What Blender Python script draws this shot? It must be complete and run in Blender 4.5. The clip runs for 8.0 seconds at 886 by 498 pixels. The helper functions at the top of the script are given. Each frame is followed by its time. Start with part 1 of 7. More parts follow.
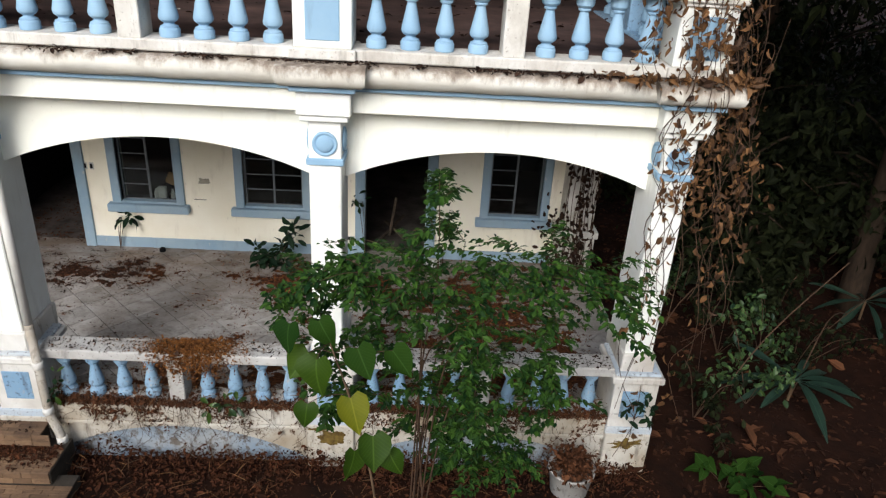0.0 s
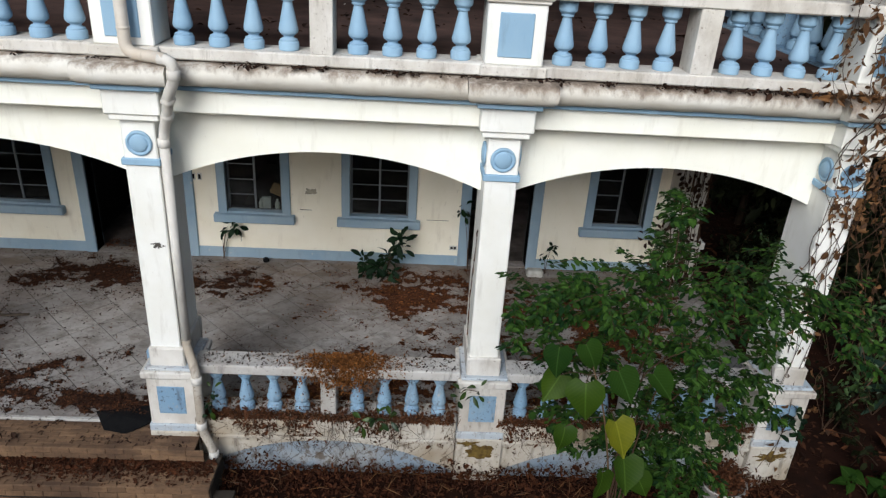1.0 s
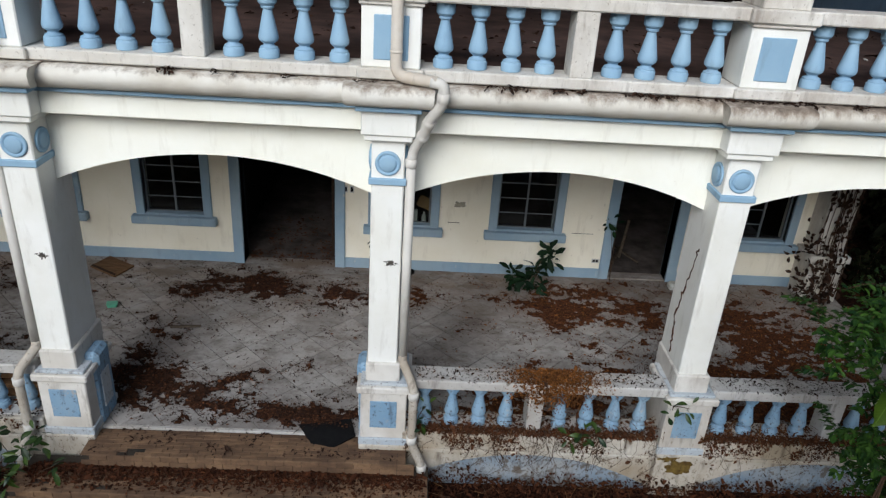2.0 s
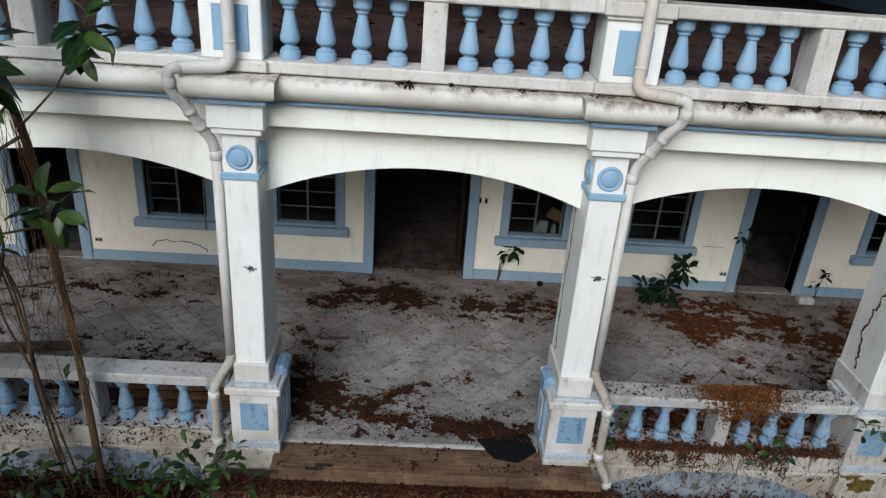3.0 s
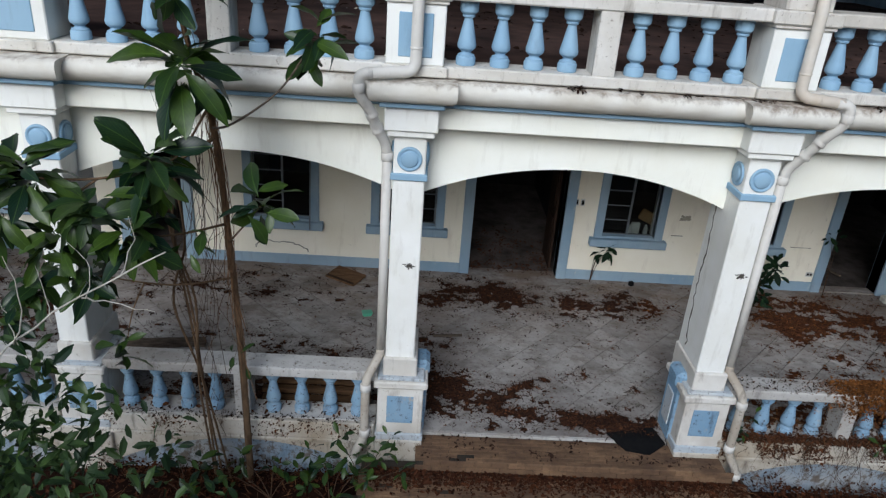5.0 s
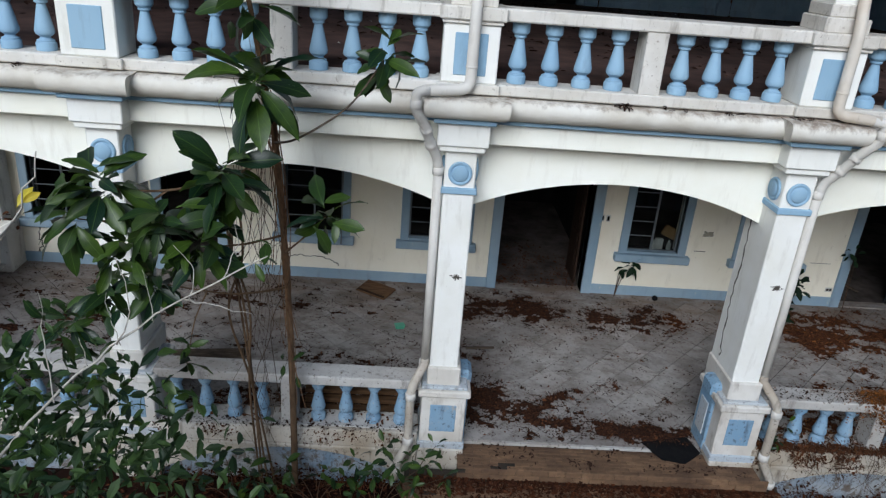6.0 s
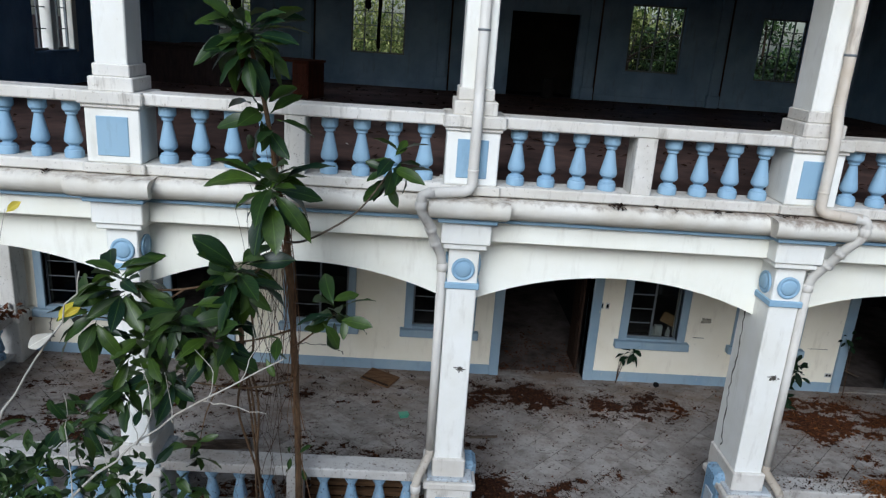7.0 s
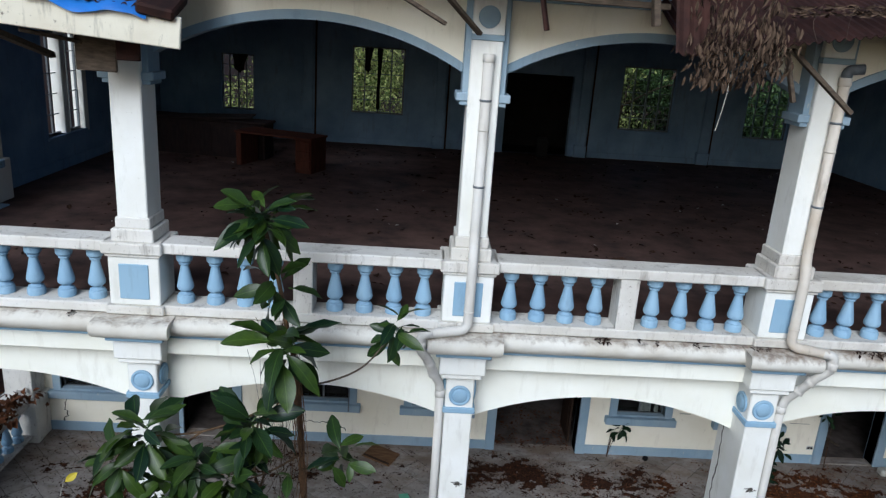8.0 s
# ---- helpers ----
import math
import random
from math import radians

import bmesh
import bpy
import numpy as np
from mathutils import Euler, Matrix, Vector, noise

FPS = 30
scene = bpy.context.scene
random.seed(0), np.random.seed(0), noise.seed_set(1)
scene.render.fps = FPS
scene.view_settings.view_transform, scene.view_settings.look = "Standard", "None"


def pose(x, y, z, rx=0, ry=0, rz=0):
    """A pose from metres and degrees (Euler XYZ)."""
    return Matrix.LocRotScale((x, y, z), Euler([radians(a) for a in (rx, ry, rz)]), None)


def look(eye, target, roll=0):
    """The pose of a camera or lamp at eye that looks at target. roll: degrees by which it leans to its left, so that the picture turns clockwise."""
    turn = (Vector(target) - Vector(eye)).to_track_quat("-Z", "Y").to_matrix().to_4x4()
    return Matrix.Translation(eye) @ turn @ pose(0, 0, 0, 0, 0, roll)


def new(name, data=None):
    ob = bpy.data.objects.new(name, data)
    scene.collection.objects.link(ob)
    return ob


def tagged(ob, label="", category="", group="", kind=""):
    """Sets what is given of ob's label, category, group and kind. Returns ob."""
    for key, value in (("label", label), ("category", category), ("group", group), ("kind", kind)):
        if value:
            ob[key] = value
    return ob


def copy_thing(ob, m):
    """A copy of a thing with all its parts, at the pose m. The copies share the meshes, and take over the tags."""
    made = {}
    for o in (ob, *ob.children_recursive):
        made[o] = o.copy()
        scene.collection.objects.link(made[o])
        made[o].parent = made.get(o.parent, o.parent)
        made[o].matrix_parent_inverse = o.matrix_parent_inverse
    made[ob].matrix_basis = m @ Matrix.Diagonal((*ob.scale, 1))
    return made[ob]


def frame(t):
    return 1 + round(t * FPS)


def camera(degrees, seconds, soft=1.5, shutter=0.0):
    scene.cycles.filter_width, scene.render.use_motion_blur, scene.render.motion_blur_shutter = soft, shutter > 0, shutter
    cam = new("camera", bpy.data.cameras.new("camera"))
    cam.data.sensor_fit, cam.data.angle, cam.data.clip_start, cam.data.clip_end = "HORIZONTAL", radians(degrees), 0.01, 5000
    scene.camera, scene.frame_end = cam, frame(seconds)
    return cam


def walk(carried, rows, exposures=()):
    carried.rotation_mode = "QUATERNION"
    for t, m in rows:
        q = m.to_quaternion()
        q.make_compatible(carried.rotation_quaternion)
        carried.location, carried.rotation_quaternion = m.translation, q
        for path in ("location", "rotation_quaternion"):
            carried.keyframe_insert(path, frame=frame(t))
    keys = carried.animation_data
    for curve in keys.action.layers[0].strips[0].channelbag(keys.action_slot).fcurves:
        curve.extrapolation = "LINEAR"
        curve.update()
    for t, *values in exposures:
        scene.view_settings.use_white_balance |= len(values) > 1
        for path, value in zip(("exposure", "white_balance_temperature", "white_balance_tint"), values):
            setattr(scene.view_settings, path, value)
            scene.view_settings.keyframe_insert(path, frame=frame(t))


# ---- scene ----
cam = camera(63.3, 8.0, 1.3)
PATH = [
    (0, (4.496, -6.96, 5.75), (4.586, -5.162, 4.879), 3.6),
    (0.5, (3.678, -6.961, 5.783), (3.773, -5.164, 4.911), 3.5),
    (1, (2.671, -6.844, 5.782), (2.771, -5.045, 4.914), 3.7),
    (1.5, (1.553, -6.774, 5.8), (1.647, -4.973, 4.935), 4.1),
    (2, (0.301, -6.801, 5.834), (0.386, -4.998, 4.972), 3.8),
    (2.2, (-0.286, -6.793, 5.792), (-0.201, -4.986, 4.941), 4.1),
    (3.3, (-2.29, -6.66, 5.765), (-2.208, -4.849, 4.917), 4.25),
    (3.5, (-2.542, -6.665, 5.773), (-2.462, -4.856, 4.924), 4.3),
    (4, (-2.922, -6.738, 5.777), (-2.839, -4.927, 4.931), 4.2),
    (4.5, (-3.156, -6.841, 5.731), (-3.076, -5.027, 4.892), 4.3),
    (5.8, (-4.023, -7.15, 5.727), (-3.934, -5.335, 4.891), 4.3),
    (6, (-4.066, -7.202, 5.711), (-3.977, -5.365, 4.924), 4.5),
    (6.5, (-4.107, -7.325, 5.634), (-4.033, -5.421, 5.027), 4.1),
    (7, (-4.117, -7.427, 5.967), (-4.044, -5.514, 5.386), 4.0),
    (7.5, (-4.179, -7.501, 6.925), (-4.101, -5.587, 6.35), 3.9),
    (8, (-4.218, -7.542, 7.553), (-4.14, -5.629, 6.974), 3.9),
]
walk(cam, [(t, look(eye, target, roll)) for t, eye, target, roll in PATH],
     exposures=[(0, 0.88, 6400, 9), (0.5, 0.69, 6330, 8.8), (2.2, 0.34, 6100, 8), (3.5, 0.22, 5950, 8), (6.0, 0.25, 5820, 7.5), (8.0, 0.29, 5700, 7)])

# ---- light ----
world = bpy.data.worlds.new("world")
scene.world = world
world.use_nodes = True
wn = world.node_tree
sky = wn.nodes.new("ShaderNodeTexSky")
sky.sky_type = "NISHITA"
sky.sun_disc = False
sky.sun_elevation = radians(30)
sky.sun_rotation = radians(197)
sky.air_density = 1.0
sky.dust_density = 2.5
wn.links.new(sky.outputs[0], wn.nodes["Background"].inputs[0])
wn.nodes["Background"].inputs[1].default_value = 0.09
sun = new("sun", bpy.data.lights.new("sun", "SUN"))
sun.data.energy = 2.2
sun.data.angle = radians(35)
sun.data.color = (0.96, 0.98, 1.0)
sun.matrix_world = look((-7.5, -24.5, 15), (0, 0, -1.5))

# ---- materials ----


def mat(name):
    m = bpy.data.materials.new(name)
    m.use_nodes = True
    return m, m.node_tree, m.node_tree.nodes["Principled BSDF"]


def noise_node(nt, scale, detail=6.0, rough=0.6, stretch=None, shift=0.0):
    geo = nt.nodes.new("ShaderNodeNewGeometry")
    mp = nt.nodes.new("ShaderNodeMapping")
    mp.inputs["Scale"].default_value = stretch or (1, 1, 1)
    mp.inputs["Location"].default_value = (shift, shift * 0.7, shift * 1.3)
    nt.links.new(geo.outputs["Position"], mp.inputs[0])
    n = nt.nodes.new("ShaderNodeTexNoise")
    n.inputs["Scale"].default_value = scale
    n.inputs["Detail"].default_value = detail
    n.inputs["Roughness"].default_value = rough
    nt.links.new(mp.outputs[0], n.inputs["Vector"])
    return n.outputs["Fac"]


def ramp(nt, fac, lo, hi, a=0.0, b=1.0):
    r = nt.nodes.new("ShaderNodeMapRange")
    r.inputs["From Min"].default_value, r.inputs["From Max"].default_value = lo, hi
    r.inputs["To Min"].default_value, r.inputs["To Max"].default_value = a, b
    nt.links.new(fac, r.inputs["Value"])
    return r.outputs["Result"]


def mul(nt, a, b):
    m = nt.nodes.new("ShaderNodeMath")
    m.operation = "MULTIPLY"
    nt.links.new(a, m.inputs[0])
    if isinstance(b, (int, float)):
        m.inputs[1].default_value = b
    else:
        nt.links.new(b, m.inputs[1])
    return m.outputs[0]


def mixc(nt, fac, a, b):
    m = nt.nodes.new("ShaderNodeMix")
    m.data_type = "RGBA"
    if isinstance(fac, (int, float)):
        m.inputs["Factor"].default_value = fac
    else:
        nt.links.new(fac, m.inputs["Factor"])
    for sock, v in ((m.inputs[6], a), (m.inputs[7], b)):
        if isinstance(v, tuple):
            sock.default_value = (*v, 1)
        else:
            nt.links.new(v, sock)
    return m.outputs[2]


def bump(nt, bsdf, height, strength=0.3, dist=0.02):
    b = nt.nodes.new("ShaderNodeBump")
    b.inputs["Strength"].default_value = strength
    b.inputs["Distance"].default_value = dist
    nt.links.new(height, b.inputs["Height"])
    nt.links.new(b.outputs[0], bsdf.inputs["Normal"])


def painted(name, base, tint, grime=(0.12, 0.10, 0.08), amount=0.5, chips=0.0, under=(0.36, 0.34, 0.3), rough=0.7, shift=0.0, spk=0.66, east=0.0):
    """Old wall paint: two shades, soot streaks running down, specks, and chips down to the plaster."""
    m, nt, b = mat(name)
    col = mixc(nt, ramp(nt, noise_node(nt, 1.3, 4, 0.55, None, shift), 0.35, 0.7), base, tint)
    col = mixc(nt, ramp(nt, noise_node(nt, 9, 5, 0.6, None, shift), 0.5, 0.8, 0, 0.35), col, tint)
    streak = ramp(nt, noise_node(nt, 3.2, 7, 0.62, (2.6, 2.6, 0.55), shift + 3), 0.56, 0.82, 0, amount)
    col = mixc(nt, streak, col, grime)
    speck = ramp(nt, noise_node(nt, 26, 4, 0.7, None, shift + 7), spk, spk + 0.08, 0, min(1.0, amount * 0.7))
    col = mixc(nt, speck, col, grime)
    if east:
        # more damp stains towards the forest side of the house
        sx = nt.nodes.new("ShaderNodeSeparateXYZ")
        nt.links.new(nt.nodes.new("ShaderNodeNewGeometry").outputs["Position"], sx.inputs[0])
        damp = mul(nt, ramp(nt, sx.outputs["X"], -4.5, 3.0, 0, east), ramp(nt, noise_node(nt, 2.6, 10, 0.7, (1, 1, 0.6), shift + 21), 0.38, 0.66))
        col = mixc(nt, damp, col, tuple(c * 1.6 + 0.06 for c in grime))
    if chips:
        chip = ramp(nt, noise_node(nt, 10.5, 12, 0.74, (1, 1, 0.7), shift + 11), 0.63 - 0.09 * chips, 0.69 - 0.09 * chips, 0, 0.8)
        col = mixc(nt, chip, col, under)
    nt.links.new(col, b.inputs["Base Color"])
    b.inputs["Roughness"].default_value = rough
    b.inputs["Specular IOR Level"].default_value = 0.2
    bump(nt, b, noise_node(nt, 40, 6, 0.65), 0.18, 0.01)
    return m


def simple(name, c1, c2, scale=6, rough=0.8, metal=0.0, bumps=0.2, stretch=None, lo=0.35, hi=0.65, isl=0.0, bscale=None):
    m, nt, b = mat(name)
    fac = ramp(nt, noise_node(nt, scale, 7, 0.65, stretch), lo, hi)
    col = mixc(nt, fac, c1, c2)
    if isl:
        info = nt.nodes.new("ShaderNodeNewGeometry")
        hsv = nt.nodes.new("ShaderNodeHueSaturation")
        nt.links.new(ramp(nt, info.outputs["Random Per Island"], 0, 1, 1 - isl, 1 + isl), hsv.inputs["Value"])
        nt.links.new(col, hsv.inputs["Color"])
        col = hsv.outputs[0]
    nt.links.new(col, b.inputs["Base Color"])
    b.inputs["Roughness"].default_value = rough
    b.inputs["Specular IOR Level"].default_value = 0.5 if rough < 0.65 else 0.1
    b.inputs["Metallic"].default_value = metal
    if bumps:
        bump(nt, b, noise_node(nt, bscale or scale * 5, 5, 0.6, stretch), bumps, 0.015)
    return m


def leafy(name, dark, light, under=None, rough=0.45, trans=0.25, by_object=False, spec=0.3):
    m, nt, b = mat(name)
    if by_object:
        rnd = nt.nodes.new("ShaderNodeObjectInfo").outputs["Random"]
    else:
        rnd = nt.nodes.new("ShaderNodeNewGeometry").outputs["Random Per Island"]
    col = mixc(nt, ramp(nt, rnd, 0, 1), dark, light)
    col = mixc(nt, ramp(nt, noise_node(nt, 14, 3, 0.5), 0.4, 0.75, 0, 0.5), col, under or dark)
    if by_object:
        tc = nt.nodes.new("ShaderNodeTexCoord")
        sx = nt.nodes.new("ShaderNodeSeparateXYZ")
        nt.links.new(tc.outputs["Generated"], sx.inputs[0])
        off = nt.nodes.new("ShaderNodeMath")
        off.operation = "SUBTRACT"
        off.inputs[1].default_value = 0.5
        nt.links.new(sx.outputs["X"], off.inputs[0])
        ab = nt.nodes.new("ShaderNodeMath")
        ab.operation = "ABSOLUTE"
        nt.links.new(off.outputs[0], ab.inputs[0])
        pale = tuple(min(1.0, c * 1.7 + 0.012) for c in light)
        slant = nt.nodes.new("ShaderNodeMath")
        slant.operation = "MULTIPLY_ADD"
        slant.inputs[1].default_value = 62.0
        nt.links.new(sx.outputs["Y"], slant.inputs[0])
        nt.links.new(mul(nt, ab.outputs[0], -46.0), slant.inputs[2])
        sn = nt.nodes.new("ShaderNodeMath")
        sn.operation = "SINE"
        nt.links.new(slant.outputs[0], sn.inputs[0])
        col = mixc(nt, ramp(nt, sn.outputs[0], 0.75, 1.0, 0, 0.16), col, pale)
        col = mixc(nt, ramp(nt, ab.outputs[0], 0.03, 0.01, 0, 0.5), col, pale)
    nt.links.new(col, b.inputs["Base Color"])
    b.inputs["Roughness"].default_value = rough
    b.inputs["Specular IOR Level"].default_value = spec
    tr = nt.nodes.new("ShaderNodeBsdfTranslucent")
    nt.links.new(col, tr.inputs["Color"])
    mx = nt.nodes.new("ShaderNodeMixShader")
    mx.inputs[0].default_value = trans
    outp = nt.nodes["Material Output"]
    nt.links.new(b.outputs[0], mx.inputs[1])
    nt.links.new(tr.outputs[0], mx.inputs[2])
    nt.links.new(mx.outputs[0], outp.inputs["Surface"])
    return m


WHITE = painted("white_paint", (0.82, 0.82, 0.79), (0.73, 0.72, 0.66), (0.30, 0.26, 0.20), 0.36, 0.0)
WARMWHITE = painted("cream_white_paint", (0.86, 0.855, 0.785), (0.80, 0.785, 0.69), (0.36, 0.31, 0.23), 0.3, 0.0, shift=33)
WHITE_OLD = painted("weathered_white_paint", (0.52, 0.51, 0.49), (0.33, 0.30, 0.268), (0.045, 0.033, 0.025), 1.0, 0.6, (0.12, 0.09, 0.065), 0.9, 5, 0.6)
PLINTHW = painted("rain_stained_plinth_paint", (0.62, 0.59, 0.53), (0.33, 0.27, 0.195), (0.05, 0.034, 0.022), 1.0, 0.85, (0.10, 0.06, 0.034), 0.9, 27, 0.62)
PEDWHITE = painted("scuffed_white_paint", (0.72, 0.70, 0.66), (0.56, 0.53, 0.47), (0.13, 0.10, 0.075), 0.9, 0.3, (0.32, 0.28, 0.23), 0.8, 19, 0.62, east=0.6)
PEDLOW = painted("grimy_white_paint", (0.70, 0.68, 0.64), (0.50, 0.46, 0.40), (0.13, 0.095, 0.07), 1.0, 0.2, (0.24, 0.2, 0.155), 0.85, 23, 0.68, east=0.4)
BLUE_FADED = painted("faded_blue_paint", (0.40, 0.47, 0.54), (0.50, 0.51, 0.51), (0.08, 0.06, 0.05), 1.0, 0.5, (0.3, 0.27, 0.23), 0.85, 29, 0.58)
CORNICE_STAINED, cnt, cb = mat("brown_stained_cornice_paint")
ccol = mixc(cnt, ramp(cnt, noise_node(cnt, 2.0, 6, 0.6), 0.3, 0.7), (0.72, 0.70, 0.645), (0.55, 0.51, 0.44))
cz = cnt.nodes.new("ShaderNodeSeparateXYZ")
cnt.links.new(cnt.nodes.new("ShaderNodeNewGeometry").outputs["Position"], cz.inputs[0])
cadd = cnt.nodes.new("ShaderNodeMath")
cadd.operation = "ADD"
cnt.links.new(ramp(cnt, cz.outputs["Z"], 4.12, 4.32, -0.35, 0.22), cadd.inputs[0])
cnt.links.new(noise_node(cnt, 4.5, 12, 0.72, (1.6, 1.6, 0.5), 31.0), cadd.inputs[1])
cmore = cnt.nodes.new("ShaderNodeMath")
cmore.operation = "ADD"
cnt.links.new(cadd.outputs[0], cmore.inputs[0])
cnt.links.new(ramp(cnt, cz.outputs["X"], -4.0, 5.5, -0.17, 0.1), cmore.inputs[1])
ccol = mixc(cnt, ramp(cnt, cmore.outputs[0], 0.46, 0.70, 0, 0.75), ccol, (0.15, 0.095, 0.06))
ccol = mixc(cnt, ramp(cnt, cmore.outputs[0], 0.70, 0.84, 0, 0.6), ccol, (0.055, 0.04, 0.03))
cnt.links.new(ccol, cb.inputs["Base Color"])
cb.inputs["Roughness"].default_value = 0.9
cb.inputs["Specular IOR Level"].default_value = 0.2
bump(cnt, cb, noise_node(cnt, 40, 6, 0.65), 0.25, 0.01)
BLUE = painted("blue_paint", (0.23, 0.37, 0.51), (0.29, 0.43, 0.55), (0.10, 0.11, 0.12), 0.4, 0.0, rough=0.6, shift=2)
BLUE_OLD = painted("peeling_blue_paint", (0.19, 0.32, 0.46), (0.26, 0.37, 0.47), (0.055, 0.042, 0.032), 1.0, 0.55, (0.38, 0.36, 0.33), 0.8, 4, 0.57)
FIELD = painted("worn_plinth_paint", (0.19, 0.27, 0.36), (0.38, 0.38, 0.37), (0.035, 0.024, 0.016), 1.0, 1.3, (0.115, 0.085, 0.06), 0.9, 17, 0.56)
TRIM = painted("dull_blue_trim_paint", (0.235, 0.335, 0.425), (0.31, 0.39, 0.45), (0.12, 0.13, 0.13), 0.4, 0.15, (0.45, 0.46, 0.44), 0.65, 6)
CREAM = painted("cream_wall_paint", (0.86, 0.81, 0.69), (0.80, 0.74, 0.60), (0.36, 0.29, 0.2), 0.32, 0.05, (0.6, 0.55, 0.46), 0.85, 1)
# The hall's dim bluish light is put into this paint's colour.
PALEWALL = painted("hall_paint_with_blue_shade", (0.22, 0.33, 0.48), (0.14, 0.23, 0.36), (0.10, 0.10, 0.10), 0.55, 0.1, (0.3, 0.3, 0.3), 0.85, 8)
PIPE = painted("grey_white_pipe", (0.66, 0.64, 0.60), (0.55, 0.52, 0.47), (0.16, 0.12, 0.09), 0.6, 0.0, rough=0.5, shift=13)
PIPE_BROWN = painted("rust_streaked_pipe", (0.64, 0.60, 0.54), (0.48, 0.40, 0.31), (0.12, 0.075, 0.045), 0.9, 0.0, rough=0.5, shift=14)
PIPE_DIRTY = painted("grimy_pipe", (0.50, 0.46, 0.40), (0.30, 0.245, 0.185), (0.07, 0.05, 0.035), 1.0, 0.5, (0.16, 0.11, 0.075), rough=0.75, shift=33, spk=0.6)
SOFFIT = painted("soffit_paint", (0.45, 0.46, 0.45), (0.35, 0.35, 0.33), (0.1, 0.09, 0.08), 0.6, 0.1, shift=15)
STEEL = simple("grey_painted_steel", (0.16, 0.18, 0.20), (0.10, 0.11, 0.12), 20, 0.5, 0.2, 0.1)
# Room shade is put into this near-black colour; bare plaster would be lighter.
DARKROOM = simple("room_shade_plaster", (0.022, 0.022, 0.023), (0.014, 0.014, 0.014), 2, 0.9)
DARKWOOD = simple("dark_door_wood", (0.045, 0.026, 0.018), (0.024, 0.015, 0.011), 5, 0.75, 0, 0.2, (4, 4, 0.6))
DARKSTAIN = simple("blackish_stained_wood", (0.030, 0.020, 0.019), (0.015, 0.011, 0.012), 5, 0.8, 0, 0.15, (3, 3, 0.7))
REDWOOD = simple("reddish_furniture_wood", (0.075, 0.024, 0.015), (0.04, 0.015, 0.010), 5, 0.7, 0, 0.15, (3, 3, 0.7))
# The rooms' darkness is put into this floor colour.
ROOMFLOOR = simple("room_floor_with_shade", (0.13, 0.11, 0.10), (0.05, 0.041, 0.037), 2.4, 0.9)
GREYWOOD = simple("weathered_grey_wood", (0.13, 0.10, 0.075), (0.055, 0.042, 0.032), 7, 0.85, 0, 0.3, (1, 4, 4))
BARK = simple("brown_bark", (0.17, 0.11, 0.065), (0.08, 0.05, 0.03), 14, 0.9, 0, 0.4, (1, 1, 0.3))
# Darker copy of the brown bark: forest shade is put into the colour.
DARKBARK = simple("forest_bark_with_shade", (0.045, 0.03, 0.02), (0.022, 0.015, 0.011), 14, 0.9, 0, 0.4, (1, 1, 0.3))
PALEBARK = simple("pale_bark", (0.52, 0.50, 0.45), (0.34, 0.31, 0.26), 18, 0.85, 0, 0.3)
ROOTTAN = simple("tan_root_bark", (0.20, 0.115, 0.06), (0.09, 0.05, 0.03), 16, 0.9, 0, 0.3)
VINE = simple("dry_vine_stem", (0.085, 0.05, 0.03), (0.045, 0.028, 0.02), 20, 0.9)
HALLFLOOR = simple("red_brown_hall_floor", (0.145, 0.088, 0.074), (0.036, 0.026, 0.025), 1.6, 0.75, 0, 0.25, None, 0.3, 0.7, 0, 8)
TILE, tnt, tb = mat("dirty_grey_cement_tile")
tcol = mixc(tnt, ramp(tnt, noise_node(tnt, 1.4, 6, 0.6), 0.3, 0.72), (0.38, 0.36, 0.342), (0.225, 0.203, 0.187))
tcol = mixc(tnt, ramp(tnt, noise_node(tnt, 3.4, 10, 0.72, (0.8, 1.3, 1), 2.0), 0.48, 0.66, 0, 0.75), tcol, (0.12, 0.102, 0.088))
tcol = mixc(tnt, ramp(tnt, noise_node(tnt, 17, 8, 0.75, None, 4.0), 0.52, 0.7, 0, 0.6), tcol, (0.085, 0.072, 0.06))
tcol = mixc(tnt, ramp(tnt, noise_node(tnt, 7, 8, 0.75, (1.0, 1.8, 1), 6.0), 0.58, 0.68, 0, 0.55), tcol, (0.41, 0.395, 0.375))
tcol = mixc(tnt, ramp(tnt, noise_node(tnt, 0.55, 8, 0.65, None, 12.0), 0.48, 0.66, 0, 0.4), tcol, (0.125, 0.092, 0.074))
# earth trodden and blown against the wall
tsep = tnt.nodes.new("ShaderNodeSeparateXYZ")
tnt.links.new(tnt.nodes.new("ShaderNodeNewGeometry").outputs["Position"], tsep.inputs[0])
tcol = mixc(tnt, mul(tnt, ramp(tnt, tsep.outputs["Y"], 2.0, 3.9, 0, 0.85), ramp(tnt, noise_node(tnt, 2.2, 10, 0.7, (0.7, 1.4, 1), 15.0), 0.36, 0.62)), tcol, (0.155, 0.108, 0.076))
tcol = mixc(tnt, ramp(tnt, noise_node(tnt, 1.6, 12, 0.74, (0.8, 1.5, 1), 5.0), 0.56, 0.62, 0, 0.5), tcol, (0.12, 0.09, 0.07))
tcol = mixc(tnt, ramp(tnt, noise_node(tnt, 5.0, 13, 0.75, (0.7, 1.4, 1), 9.0), 0.6, 0.63, 0, 0.85), tcol, (0.06, 0.036, 0.024))
tvar = tnt.nodes.new("ShaderNodeHueSaturation")
tnt.links.new(ramp(tnt, tnt.nodes.new("ShaderNodeObjectInfo").outputs["Random"], 0, 1, 0.86, 1.12), tvar.inputs["Value"])
tnt.links.new(tcol, tvar.inputs["Color"])
